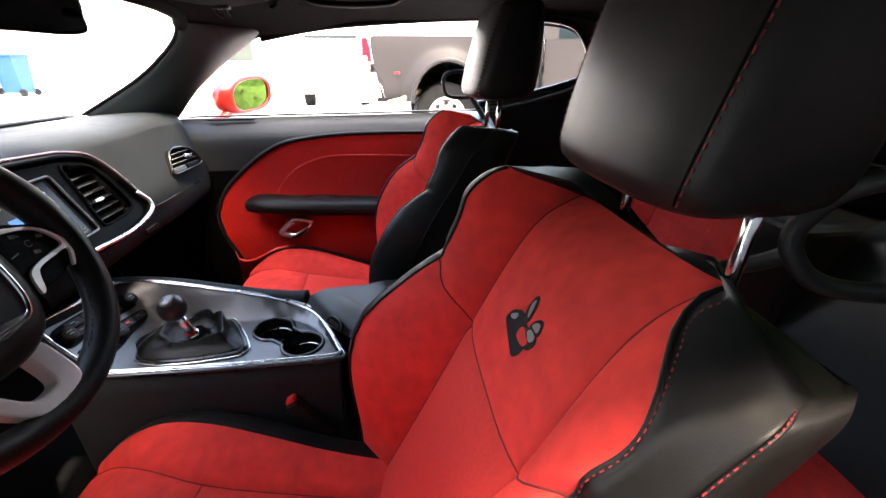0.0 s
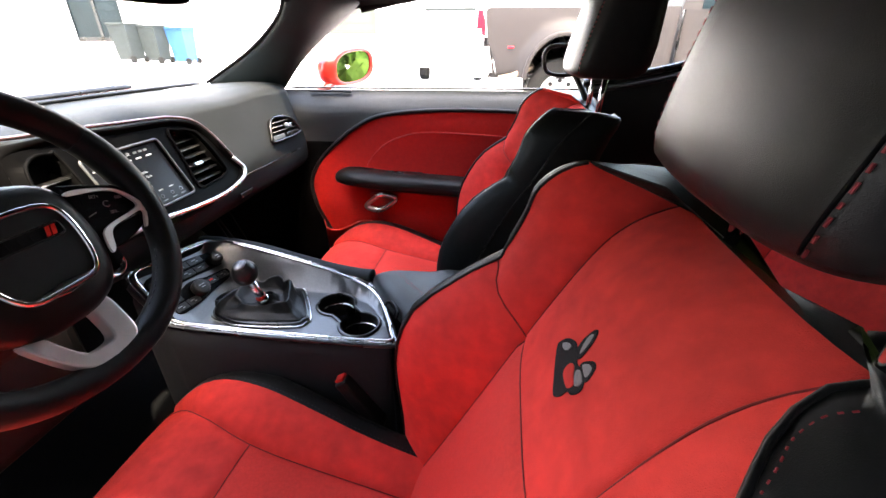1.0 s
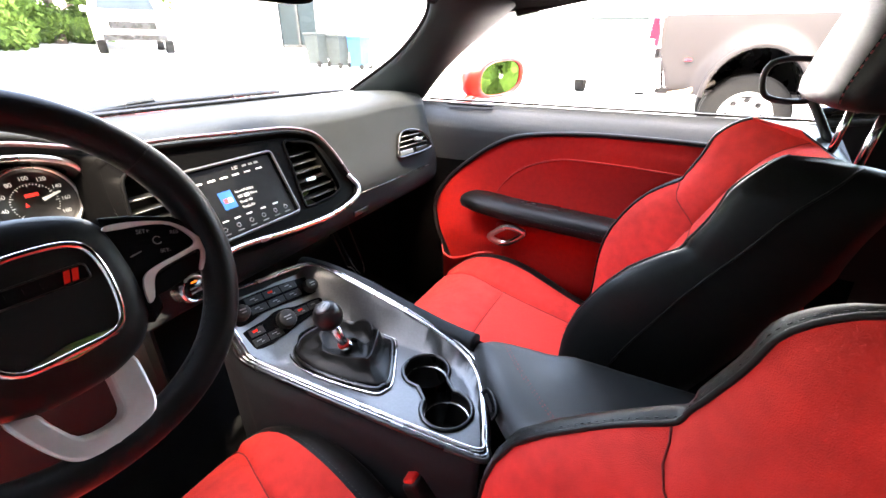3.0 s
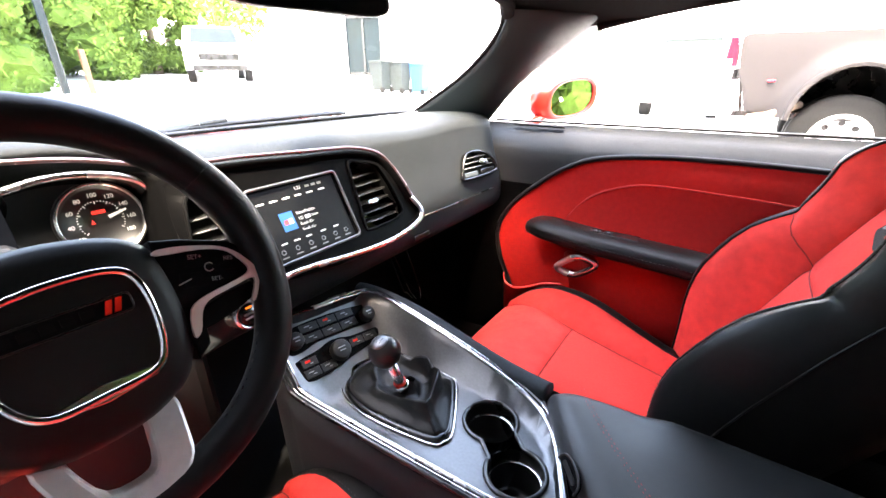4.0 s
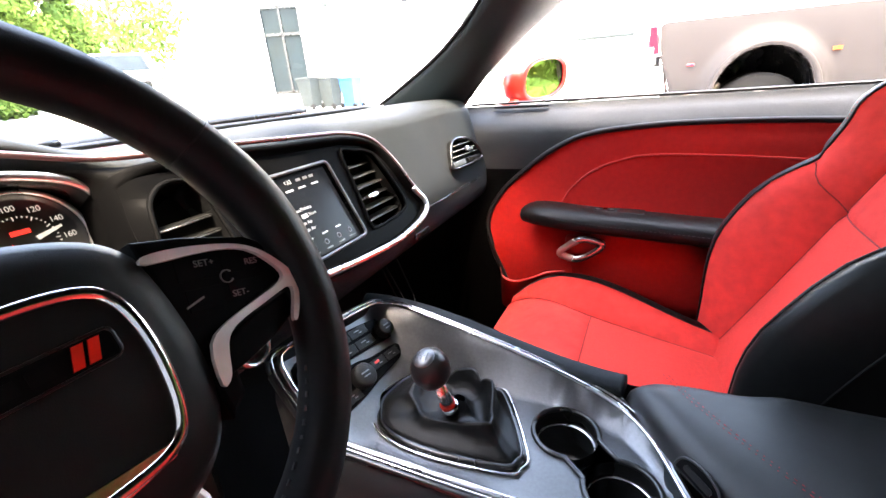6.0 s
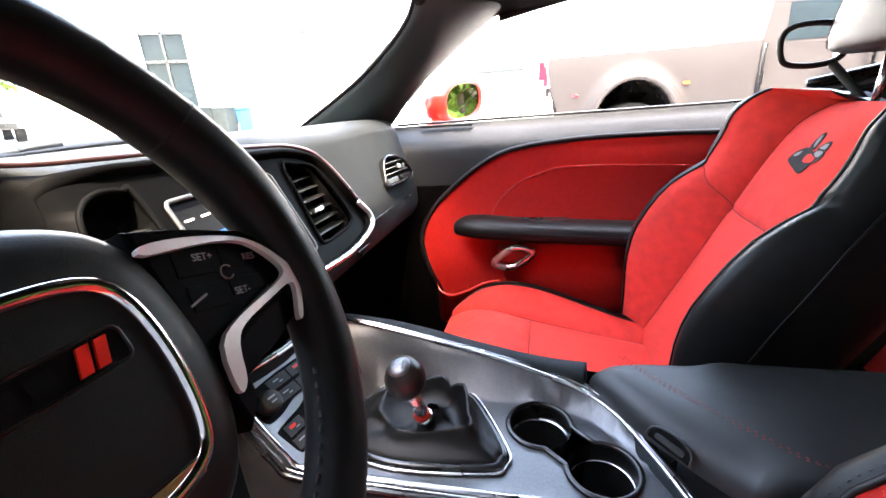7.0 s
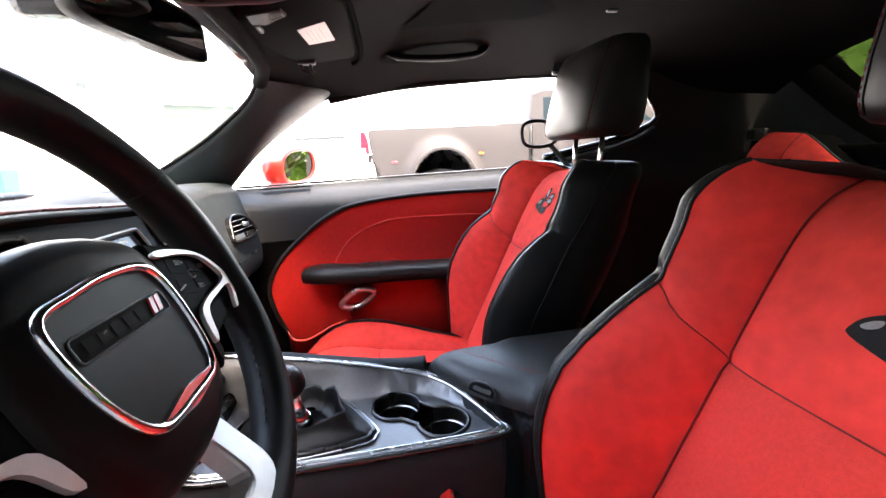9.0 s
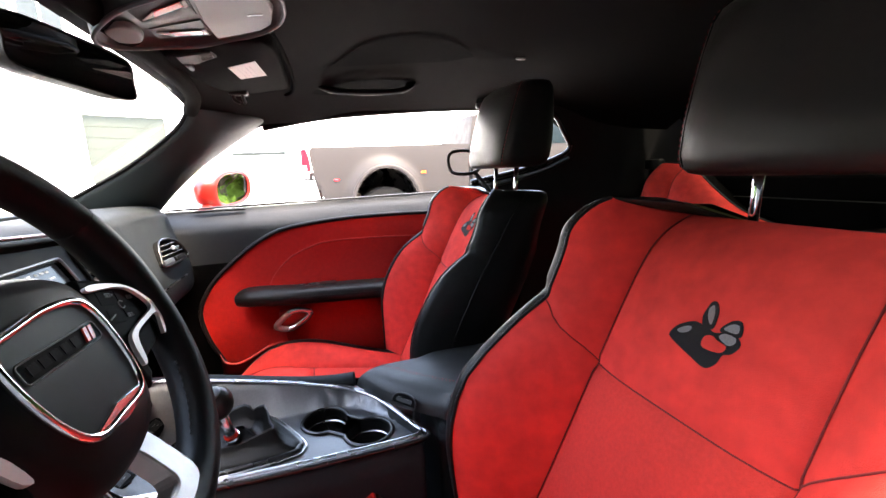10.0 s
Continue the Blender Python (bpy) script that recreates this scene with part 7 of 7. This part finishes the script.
# ---- outside ----
def ground_z(x, y):
    r = max(0, -x - 3.0)
    r = min(r, 30.0)
    return 0.075 * r * (1 - math.exp(-r / 6.0))


gx = [-900, -300, -120, -60, -40, -30, -24, -20, -17, -14, -12, -10, -8, -6, -4, -3, -2, 0, 3, 8, 20, 60, 200, 900]
gy = [-900, -200, -60, -20, -8, -3, 0, 3, 6, 9, 12, 16, 20, 30, 60, 200, 900]
gv, gf = grid(lambda u, v: (u, v, ground_z(u, v)), gx, gy)
tagged(piece("ground", gv, gf, CONCRETE), "pale sunlit concrete yard", "ground", kind="structure")


def wheel_thing(parent, x, y, z, r, width):
    """A road wheel about the y axis under a vehicle."""
    M = pose(x, y, z, 90, 0, 0)
    vv, ff = lathe([(r * 0.60, -width / 2), (r * 0.92, -width / 2), (r, -width * 0.36), (r, width * 0.36), (r * 0.92, width / 2), (r * 0.60, width / 2)], M, 36)
    w = piece("wheel", vv, ff, RUBBER, parent, "black rubber tyre on a steel rim")
    prof = [(0.0, width * 0.10), (r * 0.18, width * 0.12), (r * 0.22, width * 0.02), (r * 0.45, -width * 0.02), (r * 0.55, width * 0.30), (r * 0.60, width * 0.46), (r * 0.62, width * 0.48), (r * 0.62, -width * 0.4)]
    vv, ff = lathe(prof, M, 32)
    rim = piece("rim", vv, ff, STEEL, w, "bright steel rim")
    vv, ff = lathe(prof, pose(x, y, z, -90, 0, 0), 32)
    piece("rim", vv, ff, STEEL, w, "bright steel rim")
    for sgn in (1, -1):
        for i in range(8):
            a = 2 * math.pi * i / 8
            part("rim_hole", cyl(r * 0.065, 0.012, M @ pose(r * 0.38 * math.cos(a), r * 0.38 * math.sin(a), sgn * width * 0.03), 10), SATIN_BLACK, w)
    return w


def loft_side(profile, y0, y1, tumble, mat, name, parent, label=""):
    """A body shell from a side outline, drawn in at the top."""
    n = len(profile)
    verts = []
    for y, k in ((y0, 1), (y0 + 0.06, 0), (y1 - 0.06, 0), (y1, 1)):
        s = 1 if y > (y0 + y1) / 2 else -1
        for x, z in profile:
            verts.append((x, y - s * tumble * max(0, z - 0.9) , z) if k else (x, y - s * tumble * max(0, z - 0.9), z + (0.03 if z > 0.9 else -0.02)))
    faces = []
    for j in range(3):
        faces += [(j * n + i, j * n + (i + 1) % n, (j + 1) * n + (i + 1) % n, (j + 1) * n + i) for i in range(n)]
    faces += [tuple(range(n)), tuple(range(3 * n, 4 * n))[::-1]]
    return piece(name, verts, faces, mat, parent, label, smooth=False)


def pickup():
    t = thing("pickup_truck", "grey crew-cab pickup truck with flared rear wheels", "pickup truck", (2.5, 7.35, 0.0))
    yn, yf = 6.42, 8.30
    wx = 0.79
    arch = [(wx + 0.50 * math.cos(a), 0.66 + 0.56 * math.sin(a)) for a in [math.pi - math.pi * i / 14 for i in range(15)]]
    bed = [(-0.094, 0.73), (0.11, 0.70)] + arch + [(2.15, 0.62), (2.15, 1.52), (-0.22, 1.52), (-0.262, 1.49), (-0.262, 1.19), (-0.19, 1.045)]
    for yy, s in ((yn, 1), (yf, -1)):
        v, f = plate(bed, [], lambda a, b: (a, yy + s * (0.035 * max(0, (b - 1.15) / 0.35) ** 2 + 0.05 * max(0, (0.95 - b) / 0.3) ** 2) - s * 0.13 * math.exp(-(max(0, math.hypot(a - wx, (b - 0.66) * 0.9) - 0.50) / 0.085) ** 2), b), 0.05)
        piece("bed_side", v, f, PAINT_GREY, t, "grey painted bed side with wheel flare")
        tube("arch_lip", [(a, yy - s * 0.13, b) for a, b in arch], 0.03, PAINT_GREY, t)
        liner = [(wx + 0.49 * math.cos(a), 0.66 + 0.55 * math.sin(a)) for a in [math.pi - math.pi * i / 14 for i in range(15)]]
        lv = [(a, yy + s * d, b) for d in (0.0, 0.55) for a, b in liner]
        piece("wheel_well", lv, [(i, i + 1, 16 + i, 15 + i) for i in range(14)] + [tuple(range(15, 30))], SATIN_BLACK, t)
        tube("bed_rail", [(-0.20, yy + s * 0.07, 1.49), (2.13, yy + s * 0.07, 1.49)], 0.025, PAINT_GREY, t)
        for xx in (wx,):
            wheel_thing(t, xx, yy + s * 0.12, 0.46, 0.46, 0.24)
            wheel_thing(t, xx, yy + s * 0.42, 0.46, 0.46, 0.24)
        wheel_thing(t, 4.35, yy + s * 0.16, 0.42, 0.41, 0.26)
        out = (0, -s, 0)
        lamp = slab([(q[0], yy + s * 0.03, q[1]) for q in ((-0.374, 1.490), (-0.300, 1.490), (-0.262, 1.19), (-0.372, 1.19), (-0.385, 1.27))][::s], out, 0.045, TAIL_RED, "tail_light", t, "red and clear tail lamp in a bright frame", 0.008)
        slab([(q[0], yy - s * 0.016, q[1]) for q in ((-0.368, 1.20), (-0.315, 1.20), (-0.318, 1.265), (-0.378, 1.265))][::s], out, 0.004, PAINT_WHITE, "reversing_lens", lamp, "clear reversing lens")
        tube("lamp_frame", [(q[0], yy - s * 0.012, q[1]) for q in ((-0.385, 1.515), (-0.278, 1.515), (-0.245, 1.175), (-0.375, 1.165))], 0.017, PAINT_WHITE, lamp, "bright lamp surround")
        part("reflector", box(0.05, 0.125, yy - s * 0.010 - 0.012, yy - s * 0.010 + 0.012, 1.035, 1.062, 0.006), TAIL_RED, t, "small red side reflector")
        slab([(q[0], yy + s * 0.01, q[1]) for q in ((-0.42, 1.085), (-0.185, 1.078), (-0.105, 0.68), (-0.135, 0.68), (-0.205, 1.060), (-0.42, 1.068))][::s], out, 0.006, SATIN_BLACK, "bumper_seal", t, "black gap round the bumper")
        part("marker", box(1.35, 1.42, yy - s * 0.010 - 0.01, yy - s * 0.010 + 0.01, 1.10, 1.13), AMBER, t, "amber side marker")
    part("tailgate", box(-0.29, -0.24, yn + 0.08, yf - 0.08, 0.70, 1.49, 0.02), PAINT_GREY, t)
    part("bed_floor", box(-0.24, 2.15, yn + 0.10, yf - 0.10, 0.66, 0.72), SATIN_BLACK, t)
    # white paint stands in for the bright reflection on chrome
    part("bumper", box(-0.56, -0.20, yn + 0.02, yf - 0.02, 0.66, 1.055, 0.05, 3), PAINT_WHITE, t, "rear bumper painted white for its bright chrome reflection")
    tube("exhaust", [(0.40, yn + 0.18, 0.80), (0.297, yn + 0.05, 0.765), (0.137, yn - 0.01, 0.695), (-0.052, yn - 0.02, 0.656)], 0.042, RUST, t, "rusty exhaust pipe", n=14)
    cab = [(2.19, 0.50), (2.19, 1.50), (2.28, 1.95), (2.45, 2.00), (4.0, 1.98), (4.75, 1.48), (5.9, 1.40), (6.05, 1.2), (6.05, 0.55)]
    loft_side(cab, yn + 0.02, yf - 0.02, 0.16, PAINT_GREY, "cab", t, "grey painted cab and bonnet")
    for a, b in ((2.42, 3.22), (3.32, 4.25)):
        for yy, s in ((yn, -1), (yf, 1)):
            slab([(a, yy - s * 0.12, 1.50), (b, yy - s * 0.12, 1.50), (b - 0.12 - (0.35 if b > 4 else 0), yy - s * 0.185, 1.90), (a + 0.02, yy - s * 0.185, 1.90)], (0, s, 0), 0.012, DARK_GLASS, "cab_window", t, "dark side window")
    for xx in (2.19, 3.27, 4.35):
        part("door_gap", box(xx - 0.008, xx + 0.008, yn - 0.004, yn + 0.05, 0.62, 1.48), SATIN_BLACK, t)
    for xx in (2.95, 4.05):
        part("door_handle", box(xx - 0.11, xx + 0.02, yn - 0.035, yn + 0.03, 1.27, 1.31, 0.012), CHROME, t)
    part("tow_mirror", box(4.25, 4.40, yn - 0.30, yn - 0.02, 1.45, 1.80, 0.04), SATIN_BLACK, t)
    return t


pickup()


def suv(x, y, turn):
    z = ground_z(x, y)
    t = thing("parked_suv", "white parked sport utility vehicle facing the yard", "car", (x, y, z))
    M = pose(x, y, z, 0, 0, turn)

    def put(bm):
        bm.transform(M)
        return bm
    prof = [(-2.2, 0.35), (-2.25, 0.75), (-2.1, 1.0), (-1.25, 1.10), (-0.65, 1.62), (0.4, 1.72), (1.7, 1.66), (2.15, 1.1), (2.2, 0.4)]
    n = len(prof)
    vv = []
    for yy, k in ((-0.93, 0.0), (-0.80, 0.04), (0.80, 0.04), (0.93, 0.0)):
        for a, b in prof:
            vv.append(M @ Vector((a, yy * (1 - 0.22 * max(0, b - 1.0)), b + k * 0.5)))
    ff = [(j * n + i, j * n + (i + 1) % n, (j + 1) * n + (i + 1) % n, (j + 1) * n + i) for j in range(3) for i in range(n)] + [tuple(range(n)), tuple(range(3 * n, 4 * n))[::-1]]
    piece("body", vv, ff, PAINT_WHITE, t, "white painted body", smooth=False)
    slab([M @ Vector(p) for p in ((-1.235, -0.70, 1.14), (-1.235, 0.70, 1.14), (-0.70, 0.62, 1.60), (-0.70, -0.62, 1.60))], M.to_3x3() @ Vector((-0.65, 0, 0.75)), 0.012, DARK_GLASS, "windscreen", t)
    part("grille", put(box(-2.30, -2.20, -0.55, 0.55, 0.62, 0.82, 0.02)), SATIN_BLACK, t, "dark grille")
    part("lower_grille", put(box(-2.30, -2.18, -0.75, 0.75, 0.34, 0.50, 0.02)), SATIN_BLACK, t)
    for g in (1, -1):
        part("headlight", put(box(-2.27, -2.10, g * 0.72 - 0.16, g * 0.72 + 0.16, 0.78, 0.93, 0.03)), CHROME, t, "clear headlight")
        part("side_glass", put(box(-0.55, 1.75, g * 0.82 - 0.02, g * 0.82 + 0.02, 1.15, 1.55, 0.02)), DARK_GLASS, t)
        for a in (-1.4, 1.35):
            bm = cyl(0.34, 0.22, pose(a, g * 0.82, 0.34, 90, 0, 0), 28, bevel=0.03)
            w = part("wheel", put(bm), RUBBER, t, "black tyre")
            part("rim", put(cyl(0.21, 0.235, pose(a, g * 0.82, 0.34, 90, 0, 0), 20)), STEEL, w)
        part("wing_mirror", put(box(-0.75, -0.62, g * 1.0 - 0.09, g * 1.0 + 0.09, 1.08, 1.22, 0.03)), PAINT_WHITE, t)
    return t


suv(-15.5, 9.05, 153)

uv = thing("utility_van", "white utility van parked beyond the pickup", "van", (-1.6, 14.5, 0.0))
part("van_body", box(-2.6, -0.6, 13.0, 17.0, 0.35, 1.75, 0.12, 3), PAINT_WHITE, uv)
part("van_grille", box(-1.55, -1.15, 12.96, 13.02, 0.55, 1.05, 0.02), PRINT_GREY, uv, "grey grille")
part("light_bar", box(-2.3, -0.9, 13.2, 13.5, 1.78, 1.86, 0.02), GREY_BIN, uv, "grey roof rack bar")
for wx in (-2.4, -0.8):
    part("van_wheel", cyl(0.34, 0.24, pose(wx, 13.6, 0.34, 0, 90, 0), 24, bevel=0.03), RUBBER, uv)

# white building with a dark glazed door
bld = thing("building", "white stuccoed building with a dark glazed entrance", "building", (-13.3, 14.0, 0.5))
BM = framed((-13.3, 14.0, 0.0), (0.86, 0.51, 0), (0, 0, 1))


def bput(bm):
    bm.transform(BM)
    return bm


wall_loop = [(-1.2, -0.5), (22, -0.5), (22, 8.5), (-1.2, 8.5)]
door_hole = [(-0.75, 0.95), (0.75, 0.95), (0.75, 4.08), (-0.75, 4.08)]
win_hole = [(6.9, 1.2), (9.34, 1.2), (9.34, 3.5), (6.9, 3.5)]
wv, wf = plate(wall_loop, [door_hole, win_hole], lambda a, b: BM @ Vector((a, b, 0)), 1.5)
piece("wall", wv, wf, STUCCO, bld, "white stucco wall", smooth=False)
part("wall_end", bput(box(-1.4, -1.2, -0.5, 8.5, -9, 0.0)), STUCCO, bld)
part("roof", bput(box(-1.6, 22.3, 8.5, 8.8, -9, 0.4)), STUCCO, bld, "flat white roof edge")
part("ledge", bput(box(-1.2, 22, 4.25, 4.40, 0.0, 0.08)), STUCCO, bld)
ent = part("entrance", bput(box(-0.75, 0.75, 0.95, 4.08, -0.25, -0.18)), DARK_GLASS, bld, "dark glazed entrance door")
for a in (-0.72, -0.02, 0.72):
    part("door_stile", bput(box(a - 0.04, a + 0.04, 0.95, 4.08, -0.18, -0.10)), SATIN_BLACK, ent)
for b in (1.03, 3.10, 4.02):
    part("door_rail", bput(box(-0.70, 0.70, b - 0.05, b + 0.05, -0.18, -0.10)), SATIN_BLACK, ent)
for a, b, c, d in ((-0.75, -0.70, 0.95, 4.08), (0.70, 0.75, 0.95, 4.08)):
    part("reveal", bput(box(a, b, c, d, -0.25, -0.001)), STUCCO, bld)
wn_ = part("window", bput(box(6.9, 9.34, 1.2, 3.5, -0.2, -0.14)), SHUTTER, bld, "pale shuttered window")
for k in range(6):
    part("shutter_slat", bput(box(6.92, 9.32, 1.22 + 0.38 * k, 1.585 + 0.38 * k, -0.14, -0.11)), SHUTTER, wn_)
part("step", bput(box(-1.2, 1.2, 0.0, 0.95, 0.0, 1.2, 0.02)), CONCRETE, bld, "concrete entrance step")
for a in (4.65, 5.85):
    up = part("upper_window", bput(box(a, a + 1.0, 5.4, 6.8, -0.02, 0.03)), SKY_PALE_GLASS, bld, "upper-floor window with a pale frame")
    part("window_frame", bput(box(a - 0.06, a + 1.06, 5.32, 5.40, 0.0, 0.06)), PAINT_WHITE, up)
    part("mullion", bput(box(a + 0.47, a + 0.53, 5.4, 6.8, 0.03, 0.05)), PAINT_WHITE, up)
for i in range(2):
    part("wall_lamp", bput(box(1.6 + 3.0 * i, 1.85 + 3.0 * i, 3.9, 4.05, 0.0, 0.15, 0.02)), GREY_BIN, bld)


def bin_thing(x, y, mat, label):
    z = ground_z(x, y)
    t = thing("wheelie_bin", label, "bin", (x, y, z), "bins by the wall")
    vv, ff = [], []
    for k, h in ((0.80, 0.08), (1.0, 0.95)):
        vv += [(x + 0.28 * k * a, y + 0.28 * k * b, z + h) for a, b in ((-1, -1), (1, -1), (1, 1), (-1, 1))]
    piece("bin_body", vv, [(0, 1, 5, 4), (1, 2, 6, 5), (2, 3, 7, 6), (3, 0, 4, 7), (0, 1, 2, 3)], mat, t, smooth=False)
    part("bin_lid", box(x - 0.31, x + 0.31, y - 0.31, y + 0.31, z + 0.95, z + 1.03, 0.03), mat, t)
    for g in (1, -1):
        part("bin_wheel", cyl(0.09, 0.05, pose(x + 0.25, y + g * 0.24, z + 0.09, 90, 0, 0), 16), RUBBER, t)


bin_thing(-10.9, 12.3, GREY_BIN, "grey plastic wheelie bin by the wall")
bin_thing(-10.4, 12.75, GREY_BIN, "grey plastic wheelie bin by the wall")
bin_thing(-9.85, 13.2, BLUE_PLASTIC, "blue plastic recycling bin by the wall")

PX, PY = -13.4, 4.6
post = thing("wooden_post", "short weathered wooden post by the hedge", "post", (PX, PY, ground_z(PX, PY)))
part("post_shaft", box(PX - 0.06, PX + 0.06, PY - 0.06, PY + 0.06, ground_z(PX, PY) - 0.1, ground_z(PX, PY) + 1.0, 0.02), WOOD, post)
PX, PY = -12.6, 3.85
pole = thing("steel_pole", "tall grey steel pole beside the trees", "pole", (PX, PY, ground_z(PX, PY)))
tube("pole_shaft", [(PX, PY, ground_z(PX, PY) - 0.1), (PX, PY, 6.5)], 0.08, DARK_GLASS, pole, n=14)
part("pole_base", box(PX - 0.15, PX + 0.15, PY - 0.15, PY + 0.15, ground_z(PX, PY) - 0.05, ground_z(PX, PY) + 0.12, 0.02), CONCRETE, pole)


def tree(x, y, height, spread, mat, seed, count=2600, low=0.25, hedge=False):
    """A tapered trunk with limbs and a crown of many leaf sprays."""
    z = ground_z(x, y)
    rn = random.Random(seed)
    t = thing("tree", "dense leafy green hedge tree" if hedge else "leafy green broad tree by the yard", "tree", (x, y, z), "trees round the yard")
    vv, ff = sweep([(x, y, z - 0.1), (x + 0.05, y, z + height * 0.3), (x - 0.04, y + 0.05, z + height * 0.62), (x, y, z + height * 0.85)], ring(1.0, 8), up=(1, 0, 0))
    tr = []
    for j, r in enumerate((0.22, 0.16, 0.10, 0.03)):
        c = Vector((x, y, 0))
        for i in range(8):
            p = Vector(vv[j * 8 + i])
            cc = Vector(((x, y, z - 0.1), (x + 0.05, y, z + height * 0.3), (x - 0.04, y + 0.05, z + height * 0.62), (x, y, z + height * 0.85))[j])
            tr.append(cc + (p - cc) * r * height / 6)
    trunk = piece("trunk", tr, ff, BARK, t, "brown bark trunk")
    lobes = []
    for i in range(26):
        a, h = rn.uniform(0, 6.28), rn.uniform(low, 0.95)
        r = spread * (0.35 + 0.6 * math.sin(math.pi * min(1, max(0.12, (h - low * 0.6) / (1.05 - low * 0.6)))) ** 0.7) * rn.uniform(0.45, 0.9)
        lobes.append((Vector((x + r * math.cos(a), y + r * math.sin(a), z + h * height)), rn.uniform(0.28, 0.5) * spread))
        q = lobes[-1][0]
        v2, f2 = sweep([(x, y, z + h * height * 0.6), tuple(Vector((x, y, z + h * height * 0.8)).lerp(q, 0.5)), tuple(q)], ring(0.03 * height / 6, 5), up=(1, 0.2, 0))
        piece("limb", v2, f2, BARK, trunk)
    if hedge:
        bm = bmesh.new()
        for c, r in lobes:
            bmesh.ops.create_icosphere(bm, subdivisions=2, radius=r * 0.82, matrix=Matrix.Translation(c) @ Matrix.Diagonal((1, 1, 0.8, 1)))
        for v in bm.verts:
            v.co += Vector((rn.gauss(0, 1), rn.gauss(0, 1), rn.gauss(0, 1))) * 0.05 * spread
        # fills gaps; LEAF crowns get a darker core colour as shade inside
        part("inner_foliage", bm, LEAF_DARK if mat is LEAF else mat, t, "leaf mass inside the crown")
    verts, faces = [], []
    for i in range(count):
        c, r = lobes[rn.randrange(len(lobes))]
        d = Vector((rn.gauss(0, 1), rn.gauss(0, 1), rn.gauss(0, 1))).normalized() * r * rn.uniform(0.70, 1.08)
        p = c + Vector((d.x, d.y, d.z * 0.8))
        u = Vector((rn.gauss(0, 1), rn.gauss(0, 1), rn.gauss(0, 1))).normalized()
        w = u.cross(Vector((rn.gauss(0, 1), rn.gauss(0, 1), rn.gauss(0, 1)))).normalized()
        s = rn.uniform(0.07, 0.16) * (spread / 2 if not hedge else 0.75)
        k = len(verts)
        verts += [p - u * s, p + w * s * 0.45, p + u * s, p - w * s * 0.45]
        faces += [(k, k + 1, k + 2, k + 3)]
    piece("crown", verts, faces, mat, t, "crown of small green leaves", smooth=False)


tree(-15.5, 2.6, 6.5, 2.6, LEAF_DARK, 1, 22000, 0.05, True)
tree(-17.2, 6.0, 5.4, 1.9, LEAF, 2, 20000, 0.05, True)
tree(-18.2, 8.3, 4.9, 1.7, LEAF, 3, 18000, 0.05, True)
tree(-25.0, 14.8, 7.0, 3.0, LEAF, 4, 3000)
tree(-16.0, -2.2, 7.5, 3.4, LEAF_DARK, 5, 14000, 0.05, True)
tree(11.0, 9.5, 7.5, 3.6, LEAF_SUNLIT, 6, 4200)
tree(13.0, 5.2, 6.0, 3.2, LEAF_SUNLIT, 9, 5000, 0.08, True)
tree(15.0, 1.0, 8.0, 3.8, LEAF_SUNLIT, 7, 4200)
tree(8.5, 3.4, 4.2, 2.4, LEAF_SUNLIT, 21, 6000, 0.05, True)
tree(8.0, 7.2, 4.0, 2.2, LEAF_SUNLIT, 22, 5000, 0.05, True)
tree(10.0, -3.5, 6.8, 3.0, LEAF_DARK, 20, 4200, 0.08, True)
# added dark ground, out of view: lowers the bounce into the cabin
bay = part("pavement", box(-3.0, 7.0, -2.9, 2.6, -0.05, 0.006), ASPHALT)
tagged(bay, "unseen dark asphalt bay added to cut light bounced into the car", "pavement", kind="structure")
# added wall, out of view: keeps sky light off the driver's side
light_block_wall = part("wall_light_block", box(-6.0, 7.0, -3.2, -2.9, 0.0, 7.2), STUCCO_GREY)
tagged(light_block_wall, "unseen dark grey wall added to block light from the driver's side", "wall", kind="structure")
